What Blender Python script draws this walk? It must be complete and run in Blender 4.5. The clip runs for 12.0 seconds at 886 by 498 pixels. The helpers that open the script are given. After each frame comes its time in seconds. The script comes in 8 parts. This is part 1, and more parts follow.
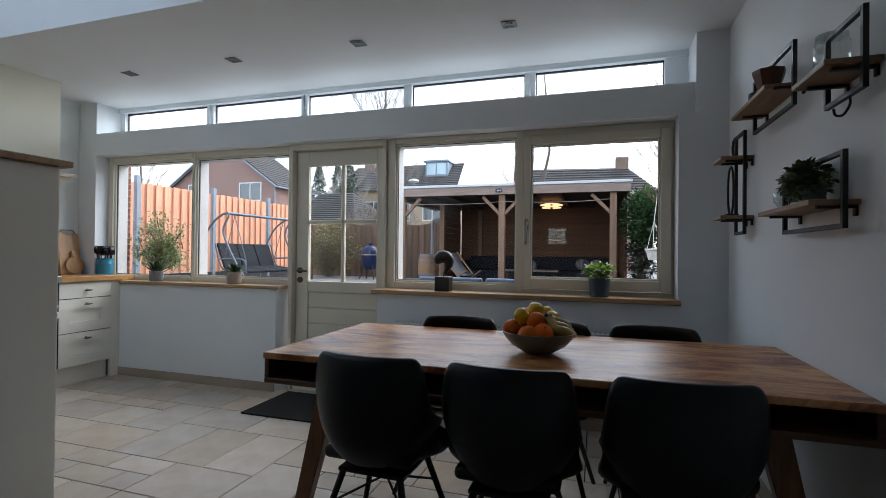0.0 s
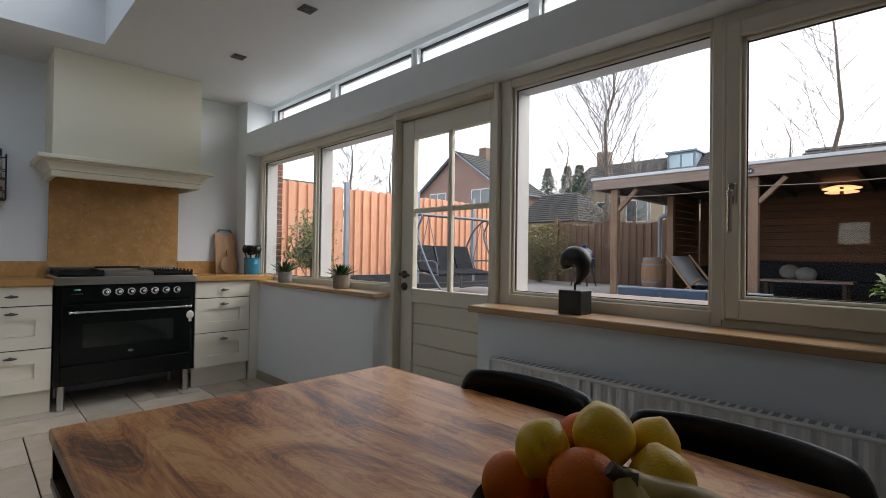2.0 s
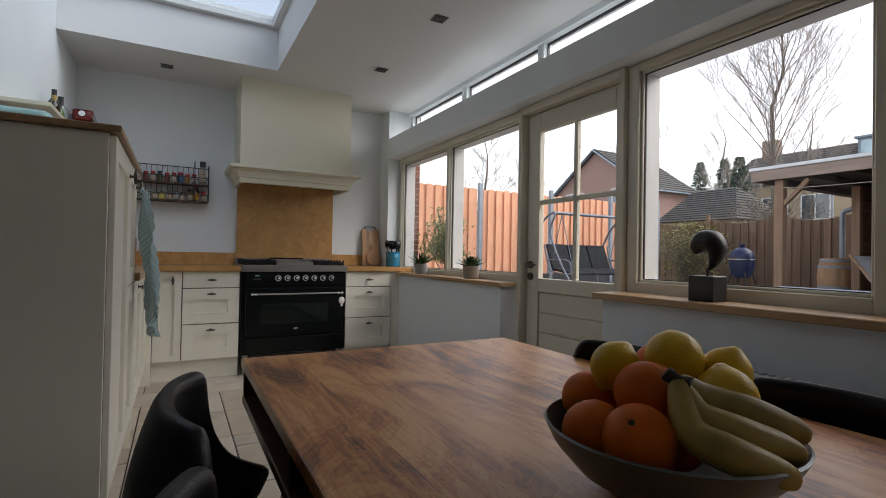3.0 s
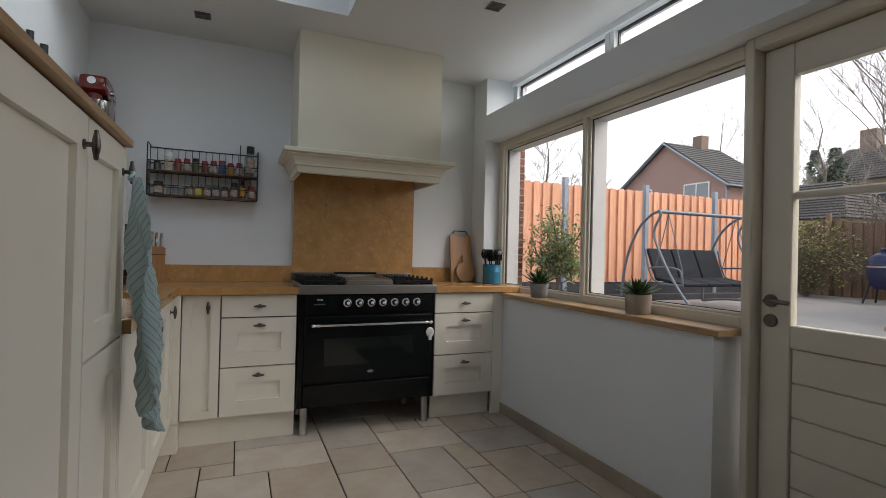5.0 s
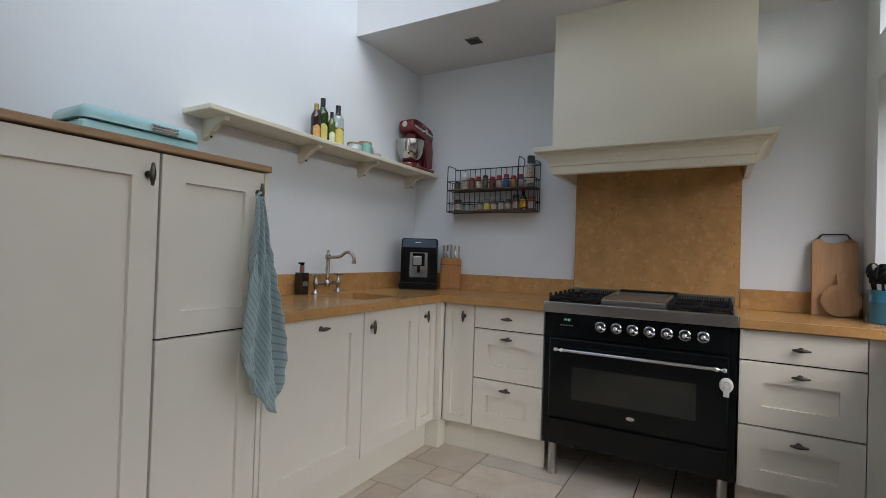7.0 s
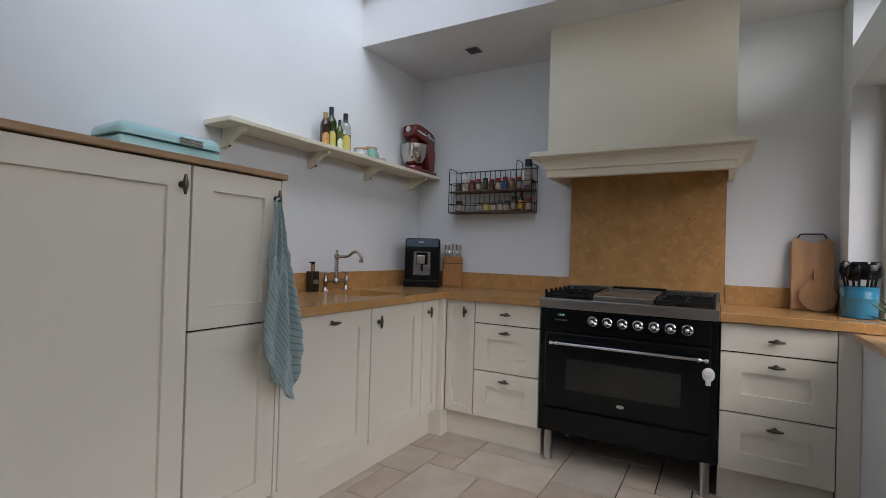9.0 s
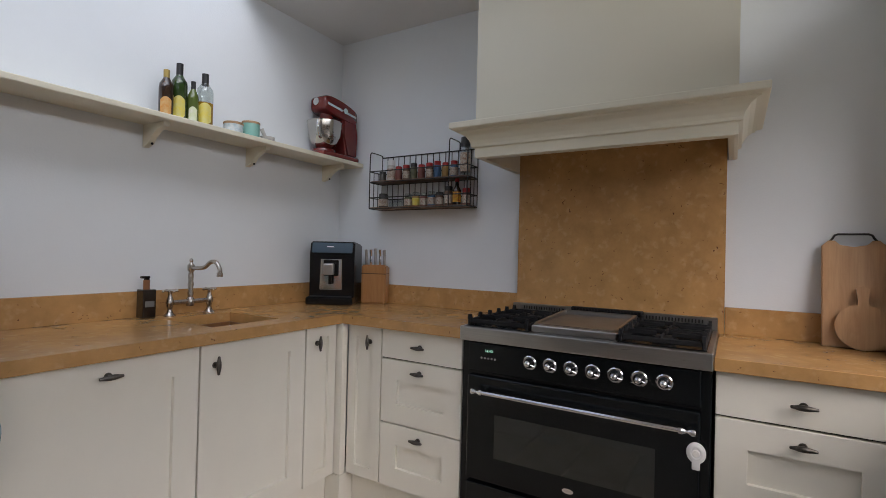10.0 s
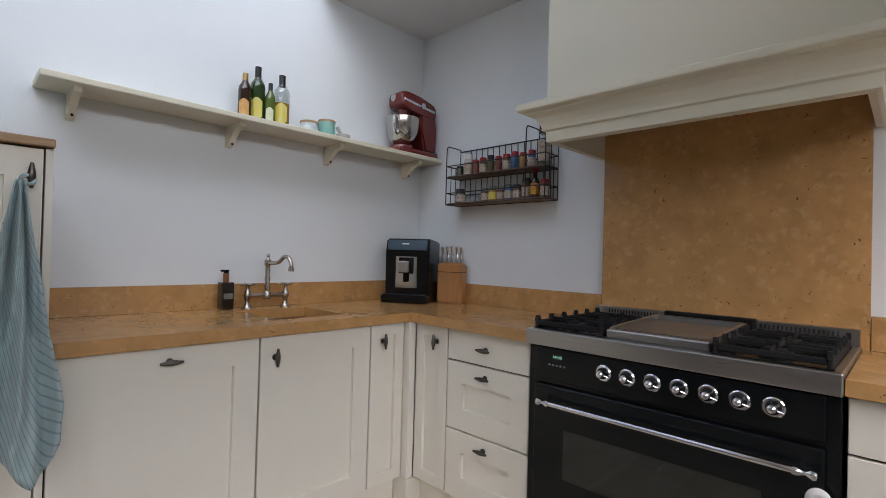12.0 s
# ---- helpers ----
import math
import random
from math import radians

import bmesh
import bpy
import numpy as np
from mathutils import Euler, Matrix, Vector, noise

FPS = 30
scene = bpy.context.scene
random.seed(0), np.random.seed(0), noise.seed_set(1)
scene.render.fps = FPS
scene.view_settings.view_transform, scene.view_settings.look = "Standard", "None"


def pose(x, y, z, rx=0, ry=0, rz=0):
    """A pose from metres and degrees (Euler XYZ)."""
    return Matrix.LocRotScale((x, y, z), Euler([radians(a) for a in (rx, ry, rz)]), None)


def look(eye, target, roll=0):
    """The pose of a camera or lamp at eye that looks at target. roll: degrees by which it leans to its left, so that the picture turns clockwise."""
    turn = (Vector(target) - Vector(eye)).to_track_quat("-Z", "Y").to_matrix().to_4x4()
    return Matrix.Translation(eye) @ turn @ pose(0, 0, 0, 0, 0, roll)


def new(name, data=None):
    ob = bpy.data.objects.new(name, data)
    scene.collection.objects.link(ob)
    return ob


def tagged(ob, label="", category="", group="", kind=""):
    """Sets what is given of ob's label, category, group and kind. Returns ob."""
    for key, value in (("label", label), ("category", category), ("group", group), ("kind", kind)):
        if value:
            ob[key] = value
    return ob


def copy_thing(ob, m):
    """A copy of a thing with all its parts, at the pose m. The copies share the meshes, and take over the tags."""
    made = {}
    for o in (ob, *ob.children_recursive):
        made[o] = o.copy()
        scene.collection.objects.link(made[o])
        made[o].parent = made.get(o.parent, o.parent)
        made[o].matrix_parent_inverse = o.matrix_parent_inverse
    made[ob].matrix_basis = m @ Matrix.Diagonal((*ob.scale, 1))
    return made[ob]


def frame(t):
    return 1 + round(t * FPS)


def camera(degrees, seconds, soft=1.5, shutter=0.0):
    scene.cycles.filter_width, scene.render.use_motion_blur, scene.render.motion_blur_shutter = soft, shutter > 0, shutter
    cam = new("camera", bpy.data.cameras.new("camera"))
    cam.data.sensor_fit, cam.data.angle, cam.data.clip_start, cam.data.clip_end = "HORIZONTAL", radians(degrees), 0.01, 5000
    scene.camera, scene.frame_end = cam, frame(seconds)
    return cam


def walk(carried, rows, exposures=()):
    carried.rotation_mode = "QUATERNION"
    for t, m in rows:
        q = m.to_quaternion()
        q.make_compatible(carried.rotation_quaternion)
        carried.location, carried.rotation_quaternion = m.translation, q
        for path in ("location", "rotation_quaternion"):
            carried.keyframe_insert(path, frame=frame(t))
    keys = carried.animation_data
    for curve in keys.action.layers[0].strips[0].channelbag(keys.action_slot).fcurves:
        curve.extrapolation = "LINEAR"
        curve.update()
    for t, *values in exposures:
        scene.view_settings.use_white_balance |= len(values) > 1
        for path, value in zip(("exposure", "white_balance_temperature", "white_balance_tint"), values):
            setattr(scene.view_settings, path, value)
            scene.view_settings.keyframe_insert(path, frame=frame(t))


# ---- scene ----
cam = camera(84.9, 12.0, soft=0.6)
METRES, EYE, TILT, LEAN, TURN = 6.64, 1.183, 0.0, 0.0, 17.6
ROWS = [
    (0.0, 0.0, 0.0, 0.0, -0.01, 0.49, -0.61),
    (0.5, 0.006, 0.0278, -0.002, 0.53, 0.38, -0.65),
    (1.0, 0.0235, 0.118, 0.0019, 0.42, 0.26, -0.68),
    (1.5, 0.0477, 0.1896, 0.0036, 8.28, 0.38, -0.76),
    (2.0, 0.0748, 0.2178, -0.0039, 27.69, 0.64, -0.83),
    (2.5, 0.0884, 0.2143, -0.0131, 38.13, 0.71, -1.0),
    (3.0, 0.0934, 0.2072, -0.0166, 43.6, 0.73, -1.09),
    (5.0, -0.0913, 0.2867, -0.0002, 49.49, 0.44, -1.4),
    (5.5, -0.156, 0.3455, -0.001, 49.69, 0.41, -1.43),
    (6.0, -0.1752, 0.4277, 0.004, 61.24, 0.54, -1.36),
    (6.5, -0.147, 0.4599, 0.0016, 86.12, 0.83, -1.56),
    (7.0, -0.1089, 0.4803, 0.0012, 101.97, 0.77, -1.85),
    (9.0, -0.0831, 0.4863, 0.0026, 102.27, 0.49, -1.67),
    (9.5, -0.1528, 0.5143, 0.0102, 102.32, 0.45, -1.56),
    (10.0, -0.2236, 0.5387, 0.0114, 103.34, 0.45, -1.4),
    (10.5, -0.2559, 0.5565, 0.0107, 106.89, 0.55, -1.42),
    (11.0, -0.2609, 0.5568, 0.0072, 113.14, 0.63, -1.54),
    (11.5, -0.2594, 0.561, 0.0068, 115.37, 0.64, -1.55),
    (12.0, -0.2552, 0.5597, 0.0057, 116.54, 0.71, -1.59),
]
def guided(row):
    t, x, y, z, yaw, pitch, roll = row
    return t, pose(0, 0, EYE, TILT, LEAN, TURN) @ pose(METRES * x, METRES * y, METRES * z, 90 + pitch, roll, yaw)


PATH = [guided(r) for r in ROWS] + [
    (3.2, look((0.172, 1.484, 1.066), (-1.587, 2.423, 1.098), 1.2)),
    (4.8, look((-0.930, 1.600, 1.150), (-2.772, 2.370, 1.166), 1.4)),
    (7.2, look((-1.545, 2.850, 1.205), (-3.256, 1.845, 1.223), 1.9)),
    (8.8, look((-1.369, 2.906, 1.205), (-3.103, 1.909, 1.222), 1.8)),
]
EXPOSURE = 1.42
walk(cam, sorted(PATH, key=lambda r: r[0]), [(0.0, EXPOSURE + 0.58, 6350, 12), (1.0, EXPOSURE + 0.5, 6800, 14), (2.0, EXPOSURE + 0.24, 7050, 15), (5.5, EXPOSURE + 0.16, 7250, 16), (6.3, EXPOSURE + 0.16, 7150, 16), (7.0, EXPOSURE + 0.46, 6950, 17), (9.0, EXPOSURE + 0.35, 7000, 20), (10.0, EXPOSURE + 0.50, 7100, 21), (12.0, EXPOSURE + 0.62, 6950, 20)])

# ---- world and daylight: a bright overcast sky ----
world = bpy.data.worlds.new("sky")
scene.world = world
world.use_nodes = True
wn = world.node_tree.nodes
wl = world.node_tree.links
sky = wn.new("ShaderNodeTexSky")
sky.sky_type = 'NISHITA'
sky.sun_disc = False
sky.sun_elevation = radians(45)
sky.sun_rotation = radians(38)
sky.air_density, sky.dust_density, sky.ozone_density = 1.0, 1.0, 1.0
veil = wn.new("ShaderNodeHueSaturation")
veil.inputs["Saturation"].default_value = 0.42
wl.new(sky.outputs[0], veil.inputs["Color"])
wl.new(veil.outputs[0], wn["Background"].inputs[0])
wn["Background"].inputs[1].default_value = 0.15
sun_data = bpy.data.lights.new("sun", 'SUN')
sun_data.energy, sun_data.angle, sun_data.color = 0.55, radians(60), (1.0, 0.98, 0.95)
sun = new("sun", sun_data)
# sky light in the openings that only show sky
def opening(name, centre, target, sx, sy, watts, spread=180):
    d = bpy.data.lights.new(name, 'AREA')
    d.shape, d.size, d.size_y, d.energy, d.color = 'RECTANGLE', sx, sy, watts, (0.84, 0.93, 1.0)
    d.spread = radians(spread)
    o = new(name, d)
    o.matrix_world = look(centre, target)


opening("clerestory_daylight", (-2.03, 3.84, 2.46), (-2.03, 1.5, 1.4), 5.1, 0.22, 3.2, 110)
sun.matrix_world = look((0, 0, 20), (-6.16, -7.88, 10))


# ---- mesh helpers ----
def box(bm, lo, hi, bevel=0.0, seg=1):
    """An axis-aligned box from corner to corner, added to bm."""
    m = Matrix.LocRotScale([(a + b) / 2 for a, b in zip(lo, hi)], None, [max(abs(b - a), 1e-4) for a, b in zip(lo, hi)])
    got = bmesh.ops.create_cube(bm, size=1, matrix=m)
    if bevel:
        edges = list({e for v in got["verts"] for e in v.link_edges})
        bmesh.ops.bevel(bm, geom=edges, offset=bevel, segments=seg, affect='EDGES', profile=0.5)
    return got["verts"]


def obox(bm, m, size, bevel=0.0, seg=1):
    """A box of that size centred on the pose m."""
    got = bmesh.ops.create_cube(bm, size=1, matrix=m @ Matrix.Diagonal((*size, 1)))
    if bevel:
        edges = list({e for v in got["verts"] for e in v.link_edges})
        bmesh.ops.bevel(bm, geom=edges, offset=bevel, segments=seg, affect='EDGES', profile=0.5)


def rod(bm, a, b, r, r2=None, seg=10):
    """A round bar from a to b."""
    a, b = Vector(a), Vector(b)
    d = b - a
    m = Matrix.Translation((a + b) / 2) @ d.to_track_quat("Z", "Y").to_matrix().to_4x4()
    bmesh.ops.create_cone(bm, cap_ends=True, segments=seg, radius1=r, radius2=r if r2 is None else r2, depth=d.length, matrix=m)


def ball(bm, c, r, scale=(1, 1, 1), seg=16, rot=None):
    m = Matrix.Translation(c) @ (rot.to_4x4() if rot else Matrix()) @ Matrix.Diagonal((*scale, 1))
    bmesh.ops.create_uvsphere(bm, u_segments=seg, v_segments=max(6, seg * 2 // 3), radius=r, matrix=m)


def lathe(bm, profile, centre=(0, 0, 0), seg=24, m=None, sx=1.0, sy=1.0):
    """A turned shape: profile rows are (radius, height)."""
    m = m or Matrix.Translation(centre)
    rings = []
    for r, z in profile:
        if r < 1e-5:
            rings.append([bm.verts.new(m @ Vector((0, 0, z)))])
        else:
            rings.append([bm.verts.new(m @ Vector((r * sx * math.cos(2 * math.pi * i / seg), r * sy * math.sin(2 * math.pi * i / seg), z))) for i in range(seg)])
    for p, q in zip(rings, rings[1:]):
        for i in range(seg):
            j = (i + 1) % seg
            if len(p) == 1 and len(q) == 1:
                continue
            if len(p) == 1:
                bm.faces.new((p[0], q[j], q[i]))
            elif len(q) == 1:
                bm.faces.new((p[i], p[j], q[0]))
            else:
                bm.faces.new((p[i], p[j], q[j], q[i]))


def tube(bm, points, r, seg=8, radii=None, closed=False):
    """A pipe along points."""
    pts = [Vector(p) for p in points]
    n = len(pts)
    rings = []
    up = None
    for i, p in enumerate(pts):
        if closed:
            d = pts[(i + 1) % n] - pts[i - 1]
        else:
            d = pts[min(i + 1, n - 1)] - pts[max(i - 1, 0)]
        d.normalize()
        if up is None:
            up = d.orthogonal().normalized()
        up = (up - d * up.dot(d)).normalized()
        side = d.cross(up)
        rr = radii[i] if radii else r
        rings.append([bm.verts.new(p + (up * math.cos(2 * math.pi * k / seg) + side * math.sin(2 * math.pi * k / seg)) * rr) for k in range(seg)])
    pairs = list(zip(rings, rings[1:])) + ([(rings[-1], rings[0])] if closed else [])
    for a, b in pairs:
        for k in range(seg):
            j = (k + 1) % seg
            bm.faces.new((a[k], a[j], b[j], b[k]))
    if not closed:
        bm.faces.new(rings[0][::-1])
        bm.faces.new(rings[-1])


def bend(points, steps=6):
    """A smooth line through points (Catmull-Rom)."""
    p = [Vector(q) for q in points]
    p = [p[0]] + p + [p[-1]]
    out = []
    for i in range(1, len(p) - 2):
        for s in range(steps):
            t = s / steps
            out.append(0.5 * ((2 * p[i]) + (p[i + 1] - p[i - 1]) * t + (2 * p[i - 1] - 5 * p[i] + 4 * p[i + 1] - p[i + 2]) * t * t + (3 * p[i] - p[i - 1] - 3 * p[i + 1] + p[i + 2]) * t ** 3))
    out.append(p[-2])
    return out


def prism(bm, outline, lo, hi, axis="y"):
    """A flat outline pulled from lo to hi along an axis."""
    def place(u, v, w):
        return {"x": (w, u, v), "y": (u, w, v), "z": (u, v, w)}[axis]
    a = [bm.verts.new(place(u, v, lo)) for u, v in outline]
    b = [bm.verts.new(place(u, v, hi)) for u, v in outline]
    n = len(a)
    bm.faces.new(a)
    bm.faces.new(b[::-1])
    for i in range(n):
        bm.faces.new((a[i], b[i], b[(i + 1) % n], a[(i + 1) % n]))


def mesh_of(name, bm, material, smooth=None):
    bmesh.ops.recalc_face_normals(bm, faces=bm.faces)
    me = bpy.data.meshes.new(name)
    if smooth is not None:
        for f in bm.faces:
            f.smooth = True
        for e in bm.edges:
            if len(e.link_faces) == 2 and e.calc_face_angle(0) > radians(smooth):
                e.smooth = False
    bm.to_mesh(me)
    bm.free()
    me.materials.append(material)
    return me


def part(name, bm, material, parent=None, label="", smooth=None):
    """One mesh object under a thing or a part."""
    ob = new(name, mesh_of(name, bm, material, smooth))
    ob.parent = parent
    return tagged(ob, label)


def thing(name, label, category, m=None, group="", kind=""):
    """An Empty at a thing's base."""
    ob = new(name)
    ob.empty_display_size = 0.05
    if m is not None:
        ob.matrix_basis = m
    return tagged(ob, label, category, group, kind)


def solid(name, bm, material, label, category, kind="", smooth=None, m=None, group=""):
    """A thing that is one mesh."""
    ob = new(name, mesh_of(name, bm, material, smooth))
    if m is not None:
        ob.matrix_basis = m
    return tagged(ob, label, category, group, kind)


B = bmesh.new


def bx(lo, hi, bevel=0.0, seg=1):
    bm = B()
    box(bm, lo, hi, bevel, seg)
    return bm


# ---- materials ----
def mat(name, color, rough=0.5, metal=0.0, spec=0.5, var=0.0, scale=8.0, color2=None, bump=0.0, bump_scale=60.0, coat=0.0, rand=0.0, rough_var=0.0, stretch=(1, 1, 1), sheen=0.0, island=0.0):
    """A paint, metal or fabric with soft blotches, fine relief and, per object, a slight shift of tone."""
    m = bpy.data.materials.new(name)
    m.use_nodes = True
    nt = m.node_tree
    n, l = nt.nodes, nt.links
    p = n["Principled BSDF"]
    p.inputs["Base Color"].default_value = (*color, 1)
    p.inputs["Roughness"].default_value = rough
    p.inputs["Metallic"].default_value = metal
    p.inputs["Specular IOR Level"].default_value = spec
    p.inputs["Coat Weight"].default_value = coat
    p.inputs["Coat Roughness"].default_value = 0.08
    p.inputs["Sheen Weight"].default_value = sheen
    tc = n.new("ShaderNodeTexCoord")
    mp = n.new("ShaderNodeMapping")
    mp.inputs["Scale"].default_value = stretch
    l.new(tc.outputs["Object"], mp.inputs[0])
    last = None
    if var or color2:
        nz = n.new("ShaderNodeTexNoise")
        nz.inputs["Scale"].default_value, nz.inputs["Detail"].default_value, nz.inputs["Roughness"].default_value = scale, 6, 0.62
        l.new(mp.outputs[0], nz.inputs["Vector"])
        ramp = n.new("ShaderNodeMapRange")
        ramp.inputs["From Min"].default_value, ramp.inputs["From Max"].default_value = 0.32, 0.68
        l.new(nz.outputs["Fac"], ramp.inputs["Value"])
        mx = n.new("ShaderNodeMix")
        mx.data_type = 'RGBA'
        c2 = color2 or tuple(c * (1 - var) for c in color)
        mx.inputs["A"].default_value, mx.inputs["B"].default_value = (*color, 1), (*c2, 1)
        l.new(ramp.outputs[0], mx.inputs["Factor"])
        last = mx.outputs["Result"]
        if rough_var:
            rr = n.new("ShaderNodeMapRange")
            rr.inputs["To Min"].default_value, rr.inputs["To Max"].default_value = rough - rough_var, rough + rough_var
            l.new(nz.outputs["Fac"], rr.inputs["Value"])
            l.new(rr.outputs[0], p.inputs["Roughness"])
    if rand or island:
        src = n.new("ShaderNodeObjectInfo") if rand else n.new("ShaderNodeNewGeometry")
        out = src.outputs["Random"] if rand else src.outputs["Random Per Island"]
        amount = rand or island
        hs = n.new("ShaderNodeHueSaturation")
        vr = n.new("ShaderNodeMapRange")
        vr.inputs["To Min"].default_value, vr.inputs["To Max"].default_value = 1 - amount, 1 + amount
        l.new(out, vr.inputs["Value"])
        l.new(vr.outputs[0], hs.inputs["Value"])
        if last:
            l.new(last, hs.inputs["Color"])
        else:
            hs.inputs["Color"].default_value = (*color, 1)
        last = hs.outputs[0]
    if last:
        l.new(last, p.inputs["Base Color"])
    if bump:
        b1 = n.new("ShaderNodeTexNoise")
        b1.inputs["Scale"].default_value, b1.inputs["Detail"].default_value = bump_scale, 4
        l.new(mp.outputs[0], b1.inputs["Vector"])
        bn = n.new("ShaderNodeBump")
        bn.inputs["Strength"].default_value, bn.inputs["Distance"].default_value = bump, 0.002
        l.new(b1.outputs["Fac"], bn.inputs["Height"])
        l.new(bn.outputs[0], p.inputs["Normal"])
    return m


def wood(name, dark, light, along=(1, 0, 0), scale=1.0, rough=0.45, contrast=1.0, rand=0.08, coat=0.0, knots=True):
    """Wood with long grain along one axis, a second, coarse figure and a tone that differs from piece to piece."""
    m = bpy.data.materials.new(name)
    m.use_nodes = True
    n, l = m.node_tree.nodes, m.node_tree.links
    p = n["Principled BSDF"]
    p.inputs["Roughness"].default_value = rough
    p.inputs["Coat Weight"].default_value = coat
    tc = n.new("ShaderNodeTexCoord")
    info = n.new("ShaderNodeObjectInfo")
    shift = n.new("ShaderNodeVectorMath")
    shift.operation = 'MULTIPLY_ADD'
    shift.inputs[1].default_value = (1, 1, 1)
    cmb = n.new("ShaderNodeVectorMath")
    cmb.operation = 'SCALE'
    cmb.inputs[0].default_value = (17.0, 31.0, 23.0)
    l.new(info.outputs["Random"], cmb.inputs["Scale"])
    l.new(tc.outputs["Object"], shift.inputs[0])
    l.new(cmb.outputs[0], shift.inputs[2])
    mp = n.new("ShaderNodeMapping")
    mp.inputs["Scale"].default_value = [scale * (0.9 if a else 9.0) for a in along]
    l.new(shift.outputs[0], mp.inputs[0])
    nz = n.new("ShaderNodeTexNoise")
    nz.inputs["Scale"].default_value, nz.inputs["Detail"].default_value, nz.inputs["Roughness"].default_value, nz.inputs["Distortion"].default_value = 1.6, 9, 0.68, 1.6
    l.new(mp.outputs[0], nz.inputs["Vector"])
    mp2 = n.new("ShaderNodeMapping")
    mp2.inputs["Scale"].default_value = [scale * (3.0 if a else 120.0) for a in along]
    l.new(shift.outputs[0], mp2.inputs[0])
    fine = n.new("ShaderNodeTexNoise")
    fine.inputs["Scale"].default_value, fine.inputs["Detail"].default_value = 1.0, 5
    l.new(mp2.outputs[0], fine.inputs["Vector"])
    add = n.new("ShaderNodeMath")
    add.operation = 'MULTIPLY_ADD'
    add.inputs[1].default_value = 0.28
    l.new(fine.outputs["Fac"], add.inputs[0])
    l.new(nz.outputs["Fac"], add.inputs[2])
    mr = n.new("ShaderNodeMapRange")
    mr.inputs["From Min"].default_value, mr.inputs["From Max"].default_value = 0.64 - 0.24 / contrast, 0.64 + 0.22 / contrast
    l.new(add.outputs[0], mr.inputs["Value"])
    mx = n.new("ShaderNodeMix")
    mx.data_type = 'RGBA'
    mx.inputs["A"].default_value, mx.inputs["B"].default_value = (*dark, 1), (*light, 1)
    l.new(mr.outputs[0], mx.inputs["Factor"])
    hs = n.new("ShaderNodeHueSaturation")
    vr = n.new("ShaderNodeMapRange")
    vr.inputs["To Min"].default_value, vr.inputs["To Max"].default_value = 1 - rand, 1 + rand
    l.new(info.outputs["Random"], vr.inputs["Value"])
    l.new(vr.outputs[0], hs.inputs["Value"])
    l.new(mx.outputs["Result"], hs.inputs["Color"])
    l.new(hs.outputs[0], p.inputs["Base Color"])
    bn = n.new("ShaderNodeBump")
    bn.inputs["Strength"].default_value, bn.inputs["Distance"].default_value = 0.25, 0.001
    l.new(fine.outputs["Fac"], bn.inputs["Height"])
    l.new(bn.outputs[0], p.inputs["Normal"])
    return m


